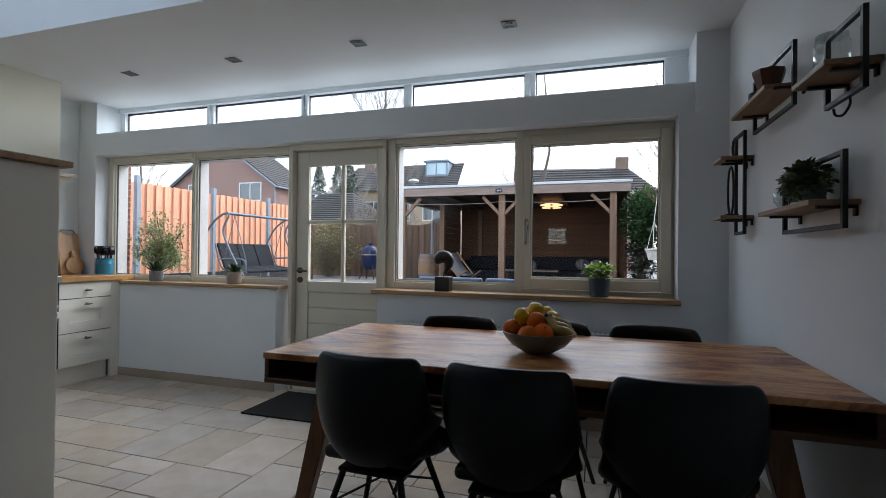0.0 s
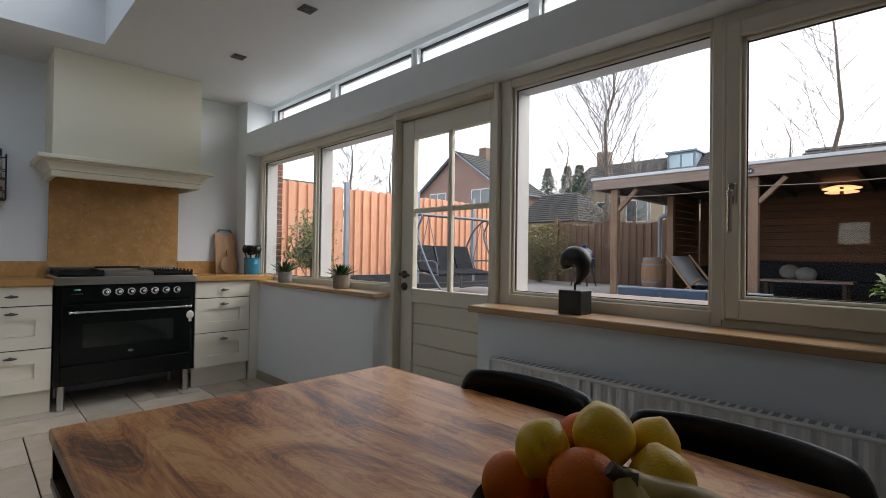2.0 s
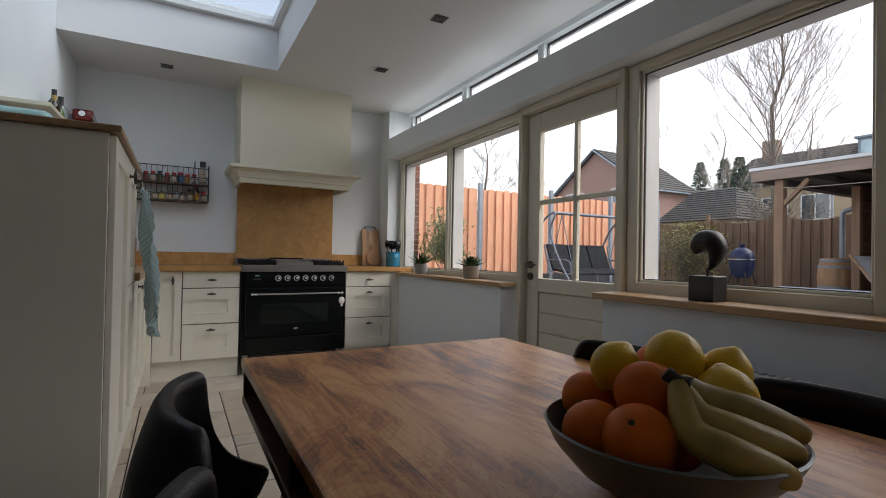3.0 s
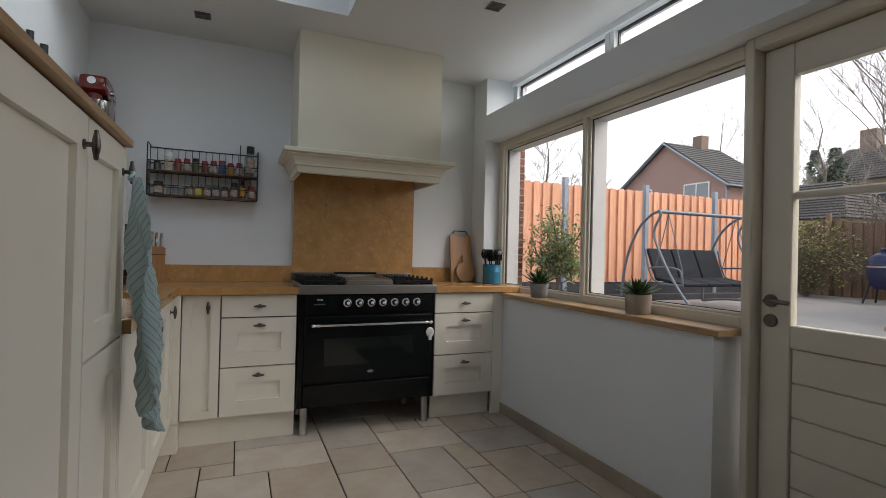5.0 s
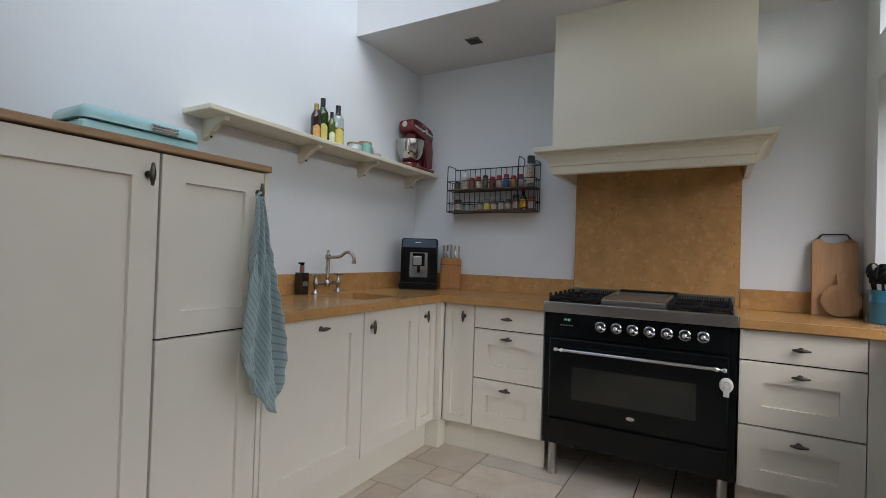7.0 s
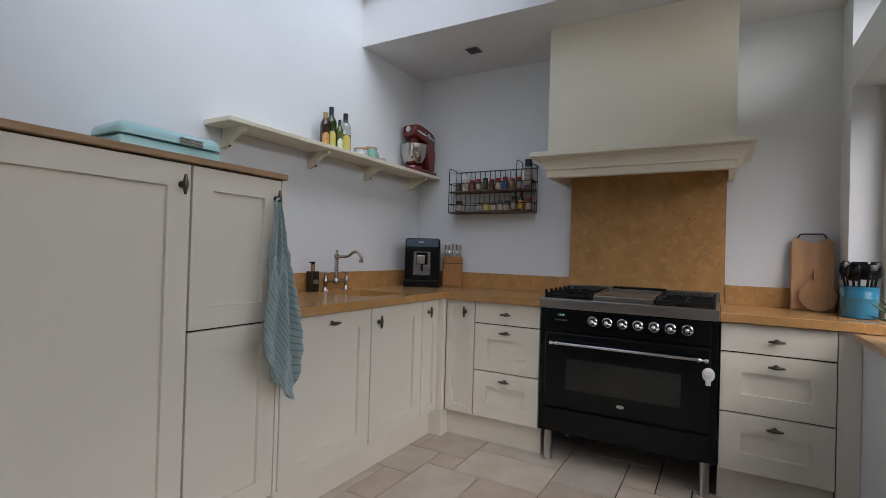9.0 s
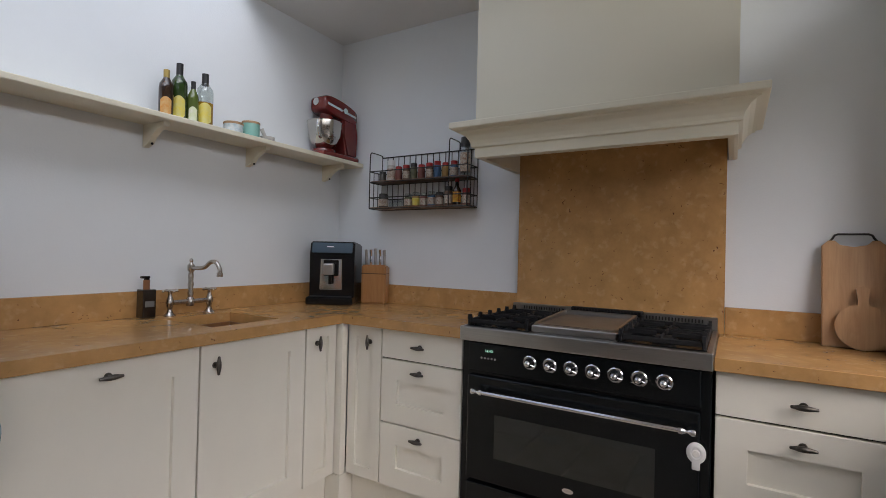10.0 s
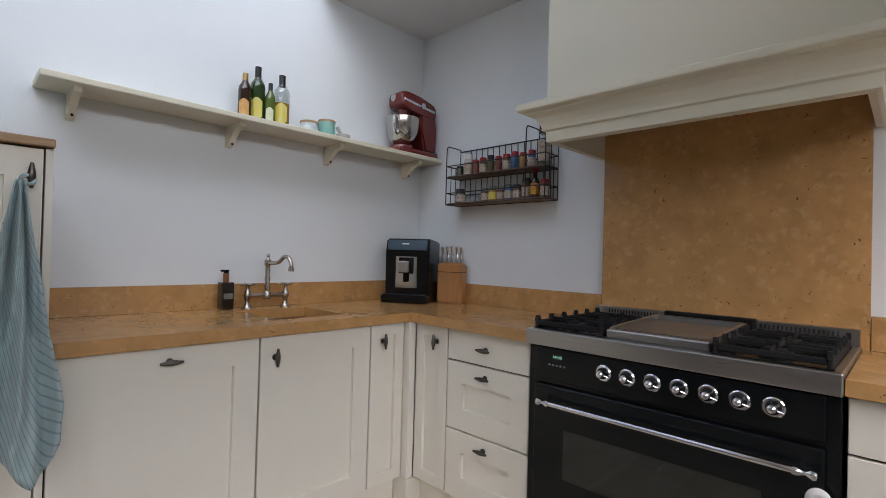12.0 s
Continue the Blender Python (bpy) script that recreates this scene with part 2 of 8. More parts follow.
def figured_wood(name):
    """Acacia boards glued side by side: sapwood and heartwood, swirling growth rings, dark streaks and pores."""
    m = bpy.data.materials.new(name)
    m.use_nodes = True
    n, l = m.node_tree.nodes, m.node_tree.links
    p = n["Principled BSDF"]
    p.inputs["Roughness"].default_value = 0.36
    p.inputs["Specular IOR Level"].default_value = 0.5

    def math_(op, a, b=None, c=None):
        q = n.new("ShaderNodeMath")
        q.operation = op
        for i, v in enumerate((a, b, c)):
            if v is None:
                continue
            if isinstance(v, (int, float)):
                q.inputs[i].default_value = v
            else:
                l.new(v, q.inputs[i])
        return q.outputs[0]

    def noise(vec, scale, detail, rough=0.55, dist=0.0):
        q = n.new("ShaderNodeTexNoise")
        q.inputs["Scale"].default_value, q.inputs["Detail"].default_value = scale, detail
        q.inputs["Roughness"].default_value, q.inputs["Distortion"].default_value = rough, dist
        l.new(vec, q.inputs["Vector"])
        return q.outputs["Fac"]

    def scaled(vec, s):
        q = n.new("ShaderNodeMapping")
        q.inputs["Scale"].default_value = s
        l.new(vec, q.inputs[0])
        return q.outputs[0]

    tc = n.new("ShaderNodeTexCoord").outputs["Object"]
    sep = n.new("ShaderNodeSeparateXYZ")
    l.new(tc, sep.inputs[0])
    board = math_('FLOOR', math_('DIVIDE', math_('ADD', sep.outputs[1], 0.03), 0.305))
    white = n.new("ShaderNodeTexWhiteNoise")
    white.noise_dimensions = '1D'
    l.new(board, white.inputs["W"])
    off = n.new("ShaderNodeCombineXYZ")
    l.new(math_('MULTIPLY', white.outputs["Value"], 37.0), off.inputs[0])
    l.new(math_('MULTIPLY', board, 3.7), off.inputs[2])
    sh_ = n.new("ShaderNodeVectorMath")
    sh_.operation = 'ADD'
    l.new(tc, sh_.inputs[0])
    l.new(off.outputs[0], sh_.inputs[1])
    co = sh_.outputs[0]
    big = noise(scaled(co, (1.5, 4.0, 1.0)), 1.35, 5, 0.55, 1.6)
    rings = math_('SINE', math_('MULTIPLY', big, 120.0))
    streak = noise(scaled(co, (3.2, 55.0, 1.0)), 1.0, 6, 0.7, 0.4)
    pores = noise(scaled(co, (9.0, 240.0, 1.0)), 1.0, 3, 0.6)
    val = math_('MULTIPLY_ADD', rings, 0.045, math_('MULTIPLY_ADD', big, 1.35, -0.12))
    val = math_('MULTIPLY_ADD', math_('SUBTRACT', streak, 0.5), 0.60, val)
    val = math_('MULTIPLY_ADD', math_('SUBTRACT', pores, 0.5), 0.20, val)
    val = math_('MULTIPLY_ADD', math_('SUBTRACT', white.outputs["Value"], 0.5), 0.06, val)
    ramp = n.new("ShaderNodeValToRGB")
    stops = [(0.22, (0.05, 0.016, 0.007)), (0.35, (0.15, 0.048, 0.017)), (0.46, (0.36, 0.125, 0.040)), (0.57, (0.55, 0.225, 0.075)), (0.74, (0.72, 0.38, 0.155))]
    while len(ramp.color_ramp.elements) < len(stops):
        ramp.color_ramp.elements.new(0.5)
    for e_, (pos, c_) in zip(ramp.color_ramp.elements, stops):
        e_.position, e_.color = pos, (*c_, 1)
    l.new(val, ramp.inputs[0])
    l.new(ramp.outputs[0], p.inputs["Base Color"])
    bn = n.new("ShaderNodeBump")
    bn.inputs["Strength"].default_value, bn.inputs["Distance"].default_value = 0.35, 0.001
    l.new(math_('ADD', pores, streak), bn.inputs["Height"])
    l.new(bn.outputs[0], p.inputs["Normal"])
    return m


def stone_material(name, base, pale, dark):
    """Yellow fossil limestone: clouds, pale fossil spots and small dark pits."""
    m = mat(name, base, 0.19, var=0.25, scale=9, color2=tuple(0.74 * c for c in base), coat=0.12)
    n, l = m.node_tree.nodes, m.node_tree.links
    p = n["Principled BSDF"]
    src = p.inputs["Base Color"].links[0].from_socket
    tc = n.new("ShaderNodeTexCoord")
    vo = n.new("ShaderNodeTexVoronoi")
    vo.inputs["Scale"].default_value = 27
    vo.inputs["Randomness"].default_value = 1
    warp = n.new("ShaderNodeTexNoise")
    warp.inputs["Scale"].default_value = 30
    warp.inputs["Detail"].default_value = 5
    wm = n.new("ShaderNodeVectorMath")
    wm.operation = 'MULTIPLY_ADD'
    wm.inputs[1].default_value = (0.075, 0.075, 0.075)
    l.new(tc.outputs["Object"], warp.inputs["Vector"])
    l.new(warp.outputs["Color"], wm.inputs[0])
    l.new(tc.outputs["Object"], wm.inputs[2])
    l.new(wm.outputs[0], vo.inputs["Vector"])
    spot = n.new("ShaderNodeMapRange")
    spot.inputs["From Min"].default_value, spot.inputs["From Max"].default_value = 0.52, 0.08
    l.new(vo.outputs["Distance"], spot.inputs["Value"])
    pick = n.new("ShaderNodeMath")
    pick.operation = 'GREATER_THAN'
    pick.inputs[1].default_value = 0.62
    sep = n.new("ShaderNodeSeparateColor")
    l.new(vo.outputs["Color"], sep.inputs[0])
    l.new(sep.outputs[0], pick.inputs[0])
    mul = n.new("ShaderNodeMath")
    mul.operation = 'MULTIPLY'
    l.new(spot.outputs[0], mul.inputs[0])
    l.new(pick.outputs[0], mul.inputs[1])
    half = n.new("ShaderNodeMath")
    half.operation = 'MULTIPLY'
    half.inputs[1].default_value = 0.3
    l.new(mul.outputs[0], half.inputs[0])
    mx = n.new("ShaderNodeMix")
    mx.data_type = 'RGBA'
    mx.inputs["B"].default_value = (*pale, 1)
    l.new(src, mx.inputs["A"])
    l.new(half.outputs[0], mx.inputs["Factor"])
    pit = n.new("ShaderNodeTexVoronoi")
    pit.inputs["Scale"].default_value = 36
    l.new(wm.outputs[0], pit.inputs["Vector"])
    ps = n.new("ShaderNodeMapRange")
    ps.inputs["From Min"].default_value, ps.inputs["From Max"].default_value = 0.17, 0.06
    l.new(pit.outputs["Distance"], ps.inputs["Value"])
    sep2 = n.new("ShaderNodeSeparateColor")
    l.new(pit.outputs["Color"], sep2.inputs[0])
    pk = n.new("ShaderNodeMath")
    pk.operation = 'GREATER_THAN'
    pk.inputs[1].default_value = 0.66
    l.new(sep2.outputs[1], pk.inputs[0])
    pm = n.new("ShaderNodeMath")
    pm.operation = 'MULTIPLY'
    l.new(ps.outputs[0], pm.inputs[0])
    l.new(pk.outputs[0], pm.inputs[1])
    mx2 = n.new("ShaderNodeMix")
    mx2.data_type = 'RGBA'
    mx2.inputs["B"].default_value = (*dark, 1)
    l.new(mx.outputs["Result"], mx2.inputs["A"])
    l.new(pm.outputs[0], mx2.inputs["Factor"])
    l.new(mx2.outputs["Result"], p.inputs["Base Color"])
    return m


def pane_material(name, tint=(0.96, 0.98, 0.98), gloss=0.018):
    """Clear thin glass: light passes straight through, with a mirror gloss by Fresnel."""
    m = bpy.data.materials.new(name)
    m.use_nodes = True
    n, l = m.node_tree.nodes, m.node_tree.links
    n.remove(n["Principled BSDF"])
    tr = n.new("ShaderNodeBsdfTransparent")
    tr.inputs[0].default_value = (*tint, 1)
    gl = n.new("ShaderNodeBsdfGlossy")
    gl.inputs["Roughness"].default_value = 0.0
    lw = n.new("ShaderNodeLayerWeight")
    lw.inputs["Blend"].default_value = 0.5
    pw = n.new("ShaderNodeMath")
    pw.operation = 'POWER'
    pw.inputs[1].default_value = 5.0
    l.new(lw.outputs["Facing"], pw.inputs[0])
    ad = n.new("ShaderNodeMath")
    ad.operation = 'MULTIPLY_ADD'
    ad.inputs[1].default_value, ad.inputs[2].default_value = 0.9, gloss
    l.new(pw.outputs[0], ad.inputs[0])
    mx = n.new("ShaderNodeMixShader")
    l.new(ad.outputs[0], mx.inputs[0])
    l.new(tr.outputs[0], mx.inputs[1])
    l.new(gl.outputs[0], mx.inputs[2])
    l.new(mx.outputs[0], n["Material Output"].inputs[0])
    return m


JARGLASS = pane_material("jar glass", (0.80, 0.84, 0.83), 0.10)
WHITE = mat("wall paint white", (0.745, 0.78, 0.803), 0.75, var=0.03, scale=2.5, bump=0.25, bump_scale=140)
CEIL = mat("ceiling paint", (0.68, 0.68, 0.675), 0.8, var=0.02, scale=2, bump=0.15, bump_scale=160)
CREAM = mat("cabinet cream paint", (0.81, 0.775, 0.68), 0.38, var=0.04, scale=3, bump=0.06, bump_scale=40, rand=0.015)
FRAME = mat("window frame cream paint", (0.70, 0.65, 0.54), 0.4, var=0.05, scale=5, bump=0.08, bump_scale=50)
HOODP = mat("hood cream paint", (0.74, 0.70, 0.565), 0.45, var=0.03, scale=2, bump=0.05, bump_scale=50)
GAP = mat("dark joint", (0.02, 0.018, 0.015), 0.8)
STONE = stone_material("yellow fossil limestone", (0.56, 0.305, 0.118), (0.72, 0.48, 0.26), (0.12, 0.045, 0.02))
OAK = wood("oak board", (0.24, 0.13, 0.06), (0.47, 0.30, 0.16), (1, 0, 0), 1.2, 0.4)
SILL = wood("sill oak", (0.30, 0.17, 0.08), (0.50, 0.32, 0.17), (1, 0, 0), 1.2, 0.35)
ACACIA = figured_wood("acacia table top")
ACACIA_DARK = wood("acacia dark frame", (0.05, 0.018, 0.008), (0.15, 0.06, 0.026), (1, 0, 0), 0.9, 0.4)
TEAK = wood("acacia leg", (0.12, 0.045, 0.015), (0.30, 0.125, 0.05), (0, 0, 1), 0.9, 0.35)
BEECH = wood("beech", (0.38, 0.20, 0.09), (0.55, 0.33, 0.17), (0, 0, 1), 1.6, 0.4, 0.8)
TILE = mat("sandstone floor tile", (0.61, 0.56, 0.50), 0.38, var=0.2, scale=4.5, color2=(0.50, 0.425, 0.35), bump=0.25, bump_scale=30, rand=0.15, rough_var=0.12)
def tinted(m, tints):
    """Shifts the hue of a material from piece to piece."""
    n, l = m.node_tree.nodes, m.node_tree.links
    p = n["Principled BSDF"]
    src = p.inputs["Base Color"].links[0].from_socket
    info = n.new("ShaderNodeObjectInfo")
    ramp = n.new("ShaderNodeValToRGB")
    ramp.color_ramp.interpolation = 'CONSTANT'
    while len(ramp.color_ramp.elements) < len(tints):
        ramp.color_ramp.elements.new(0.5)
    for k, (e_, c_) in enumerate(zip(ramp.color_ramp.elements, tints)):
        e_.position, e_.color = k / len(tints), (*c_, 1)
    l.new(info.outputs["Random"], ramp.inputs[0])
    mx = n.new("ShaderNodeMix")
    mx.data_type, mx.blend_type = 'RGBA', 'MULTIPLY'
    mx.inputs["Factor"].default_value = 1.0
    l.new(src, mx.inputs["A"])
    l.new(ramp.outputs[0], mx.inputs["B"])
    l.new(mx.outputs["Result"], p.inputs["Base Color"])


tinted(TILE, [(1, 1, 1), (1, 0.96, 0.90), (0.96, 0.98, 1.0), (1, 0.93, 0.86), (0.98, 0.97, 0.95), (0.91, 0.88, 0.83), (1, 0.98, 0.96)])
GROUT = mat("dark grout", (0.05, 0.044, 0.038), 0.9, var=0.3, scale=20)
SKIRT = mat("skirting tile", (0.40, 0.33, 0.26), 0.5, var=0.2, scale=4)
BLACK = mat("black enamel", (0.004, 0.0055, 0.0065), 0.22, spec=0.3, var=0.2, scale=6, coat=0.05)
IRON = mat("cast iron", (0.008, 0.008, 0.009), 0.7, spec=0.3, bump=0.3, bump_scale=200)
STEEL = mat("brushed steel", (0.52, 0.51, 0.49), 0.3, 1.0, var=0.12, scale=4, stretch=(60, 1, 60), rough_var=0.08)
CHROME = mat("chrome", (0.78, 0.78, 0.79), 0.08, 1.0)
PEWTER = mat("pewter", (0.16, 0.145, 0.13), 0.34, 1.0, var=0.4, scale=60)
NICKEL = mat("brushed nickel", (0.50, 0.46, 0.42), 0.27, 1.0, var=0.15, scale=40)
BLACKM = mat("black powder coat", (0.013, 0.013, 0.014), 0.5)
LEATHER = mat("dark leather", (0.010, 0.011, 0.013), 0.42, spec=0.35, var=0.35, scale=9, bump=0.35, bump_scale=260)
PANE = pane_material("window glass")
# SKYPANE's blue tint is added to dim and cool the light from above
SKYPANE = pane_material("light-dimming skylight glass", (0.74, 0.80, 0.84))


def leafy(m, share=0.45):
    """Lets a leaf pass part of the light that falls on its far side."""
    n, l = m.node_tree.nodes, m.node_tree.links
    p, out = n["Principled BSDF"], n["Material Output"]
    tr = n.new("ShaderNodeBsdfTranslucent")
    if p.inputs["Base Color"].links:
        l.new(p.inputs["Base Color"].links[0].from_socket, tr.inputs["Color"])
    else:
        tr.inputs["Color"].default_value = p.inputs["Base Color"].default_value
    ms = n.new("ShaderNodeMixShader")
    ms.inputs[0].default_value = share
    l.new(p.outputs[0], ms.inputs[1])
    l.new(tr.outputs[0], ms.inputs[2])
    l.new(ms.outputs[0], out.inputs["Surface"])
    return m



PLASTIC = mat("black gloss plastic", (0.006, 0.006, 0.007), 0.2, spec=0.3, coat=0.1)
RAD = mat("radiator enamel", (0.74, 0.74, 0.73), 0.35, var=0.02, scale=4)
OFFWHITE = mat("off-white ceramic", (0.75, 0.73, 0.69), 0.3, var=0.05, scale=10)

# ---- the room ----
XW, XE = -4.885, 0.79          # cooker wall and east wall, inner faces
YS, YN = 0.72, 3.47            # sink wall and window wall, inner faces
ZC = 2.615                     # ceiling
YF = 3.60                      # inner face of the window frames
YG = 3.64                      # glass
FX, FY = -4.316, 1.30          # fronts of the two cabinet runs
CT = 0.945                     # worktop
GZ = 0.36                      # garden ground

# floor slab, walls, ceiling
solid("floor", bx((XW - 0.3, -8.0, -0.2), (XE + 2.2, YF + 0.3, -0.012)), GROUT, "stone tile floor with dark grout joints", "floor", "structure")


# floor out of view; its oak tone is raised to bounce light into the kitchen
FLOORW = wood("pale bounce-light oak", (0.34, 0.24, 0.15), (0.52, 0.40, 0.27), (0, 1, 0), 0.8, 0.45)
solid("floor_living", bx((XW, -8.0, -0.0115), (XE, -0.035, -0.001)), FLOORW, "unseen living room floor, oak made pale to bounce light", "floor", "structure")


def wall(name, pieces, material=WHITE, label="white painted plaster wall"):
    bm = B()
    for lo, hi in pieces:
        box(bm, lo, hi)
    return solid(name, bm, material, label, "wall", "structure")


wall("wall_west", [((XW - 0.3, YS - 0.2, -0.2), (XW, 3.77, 3.2))])
wall("wall_sink", [((XW, YS - 0.25, -0.2), (-1.89, YS, 2.96))])
wall("wall_east", [((XE, -8.0, -0.2), (XE + 0.3, 3.79, 3.2))])
# window wall: low walls, beam over the frames, lintel and piers
wall("wall_north_low_kitchen", [((-4.66, YN, -0.2), (-2.575, 3.79, 0.862))])
wall("wall_north_low_dining", [((-1.62, 3.43, -0.2), (0.50, 3.79, 0.862))])
wall("wall_north_beam", [((-4.66, YN, 2.10), (0.60, 3.79, 2.31))])
wall("wall_north_lintel", [((-4.66, 3.70, 2.575), (0.60, 3.81, 3.2))])
wall("wall_north_pier_west", [((XW, YN, -0.2), (-4.66, 3.77, 3.2))])
wall("wall_north_pier_east", [((0.50, 3.43, -0.2), (XE, 3.79, 2.10)), ((0.60, 3.43, 2.1), (XE, 3.79, 3.2))])
# living room behind the walker closes the place
wall("wall_south", [((XW - 0.3, -8.3, -0.2), (-1.50, -8.0, 3.2)), ((-0.85, -8.3, -0.2), (XE + 0.3, -8.0, 3.2)), ((-1.50, -8.3, -0.2), (-0.85, -8.0, 1.45)), ((-1.50, -8.3, 2.05), (-0.85, -8.0, 3.2))])
wall("wall_living_west", [((XW - 0.3, -8.0, -0.2), (XW, YS - 0.25, 3.2))])
bm = B()
SKX0, SKX1, SKY1 = -4.11, -1.75, 2.215
for lo, hi in [((XW, YS, ZC), (SKX0, 3.74, 2.96)), ((SKX0, SKY1, ZC), (SKX1, 3.74, 2.96)), ((SKX1, YS, ZC), (XE, 3.74, 2.96)), ((-1.89, -8.0, ZC), (XE, YS, 2.96)), ((XW, -8.0, ZC), (-1.89, YS - 0.25, 2.96))]:
    box(bm, lo, hi)
tagged(solid("ceiling", bm, CEIL, "white plaster ceiling with a skylight shaft", "ceiling", "structure"))
# skylight over the shaft
sk = thing("window_skylight", "white framed flat skylight above the kitchen", "skylight", kind="structure")
bm = B()
for lo, hi in [((SKX0 - 0.1, YS - 0.1, 2.962), (SKX1 + 0.1, YS + 0.05, 3.05)), ((SKX0 - 0.1, SKY1 - 0.05, 2.962), (SKX1 + 0.1, SKY1 + 0.1, 3.05)), ((SKX0 - 0.1, YS + 0.05, 2.962), (SKX0 + 0.05, SKY1 - 0.05, 3.05)), ((SKX1 - 0.05, YS + 0.05, 2.962), (SKX1 + 0.1, SKY1 - 0.05, 3.05)), ((-2.98, YS + 0.05, 2.962), (-2.90, SKY1 - 0.05, 3.05))]:
    box(bm, lo, hi, 0.004)
part("window_frame", bm, CEIL, sk)
part("pane", bx((SKX0 + 0.05, YS + 0.05, 3.0), (SKX1 - 0.05, SKY1 - 0.05, 3.006)), SKYPANE, sk)

# ---- window frames ----
RUBBER = mat("black glazing seal", (0.02, 0.02, 0.02), 0.6)
REVEAL = mat("white outdoor frame paint", (0.60, 0.585, 0.57), 0.45, var=0.05, scale=6)
def window(name, x0, x1, z0, z1, fx0, fx1, fz0, fz1, label, yin=YF, reveal=True, mat_=FRAME, depth=0.12):
    """A fixed light: frame between the f-measures round the glass, outer reveal and pane."""
    w = thing(name, label, "window", kind="structure")
    y1 = yin + depth
    x0, x1, z0, z1 = x0 - 0.013, x1 + 0.013, z0 - 0.013, z1 + 0.013
    bm = B()
    box(bm, (fx0, yin, fz0), (x0, y1, fz1), 0.004)
    box(bm, (x1, yin, fz0), (fx1, y1, fz1), 0.004)
    box(bm, (x0, yin, fz0), (x1, y1, z0), 0.004)
    box(bm, (x0, yin, z1), (x1, y1, fz1), 0.004)
    part("window_frame", bm, mat_, w)
    # bead round the glass
    b = 0.014
    bm = B()
    for lo, hi in [((x0, yin + 0.02, z0), (x0 + b, yin + 0.04, z1)), ((x1 - b, yin + 0.02, z0), (x1, yin + 0.04, z1)), ((x0 + b, yin + 0.02, z0), (x1 - b, yin + 0.04, z0 + b)), ((x0 + b, yin + 0.02, z1 - b), (x1 - b, yin + 0.04, z1))]:
        box(bm, lo, hi, 0.003)
    part("glazing_bead", bm, mat_, w)
    g = b + 0.004
    bm = B()
    for lo, hi in [((x0 + b, yin + 0.034, z0 + b), (x0 + g, yin + 0.042, z1 - b)), ((x1 - g, yin + 0.034, z0 + b), (x1 - b, yin + 0.042, z1 - b)), ((x0 + g, yin + 0.034, z0 + b), (x1 - g, yin + 0.042, z0 + g)), ((x0 + g, yin + 0.034, z1 - g), (x1 - g, yin + 0.042, z1 - b))]:
        box(bm, lo, hi)
    part("gasket", bm, RUBBER, w)
    bm = B()
    for lo, hi in [((x0 - 0.001, yin + 0.052, z0), (x0 + 0.012, y1 + 0.035, z1)), ((x1 - 0.012, yin + 0.052, z0), (x1 + 0.001, y1 + 0.035, z1)), ((x0 + 0.012, yin + 0.052, z1 - 0.012), (x1 - 0.012, y1 + 0.035, z1 + 0.001))]:
        box(bm, lo, hi, 0.002)
    if reveal:
        part("outer_reveal", bm, REVEAL, w)
    part("pane", bx((x0 + 0.002, yin + 0.043, z0 + 0.002), (x1 - 0.002, yin + 0.049, z1 - 0.002)), PANE, w)
    return w


window("window_1", -4.585, -3.625, 0.945, 2.03, -4.66, -3.592, 0.87, 2.10, "cream wooden fixed kitchen window")
window("window_2", -3.56, -2.57, 0.955, 2.03, -3.592, -2.53, 0.87, 2.10, "cream wooden fixed kitchen window beside the door")
window("window_3", -1.54, -0.585, 0.965, 2.045, -1.62, -0.53, 0.87, 2.10, "cream wooden fixed window over the radiator")
w4 = window("window_4", -0.455, 0.40, 1.018, 1.975, -0.515, 0.478, 0.93, 2.05, "cream wooden opening window with a lever handle", yin=3.575, depth=0.08, reveal=False)
bm = B()
for lo, hi in [((-0.53, YF, 0.87), (0.4995, 3.72, 0.925)), ((-0.53, YF, 2.055), (0.4995, 3.72, 2.10)), ((0.482, YF, 0.925), (0.4995, 3.72, 2.055)), ((-0.529, YF - 0.02, 0.925), (-0.516, 3.72, 2.055))]:
    box(bm, lo, hi, 0.003)
part("outer_frame", bm, FRAME, w4)
h = part("window_handle", bx((-0.505, 3.560, 1.36), (-0.478, 3.575, 1.44), 0.004), NICKEL, w4, "grey metal lever handle")
bm = B()
box(bm, (-0.502, 3.530, 1.385), (-0.481, 3.562, 1.412), 0.005)
box(bm, (-0.500, 3.528, 1.25), (-0.483, 3.545, 1.40), 0.006)
part("lever", bm, NICKEL, h)
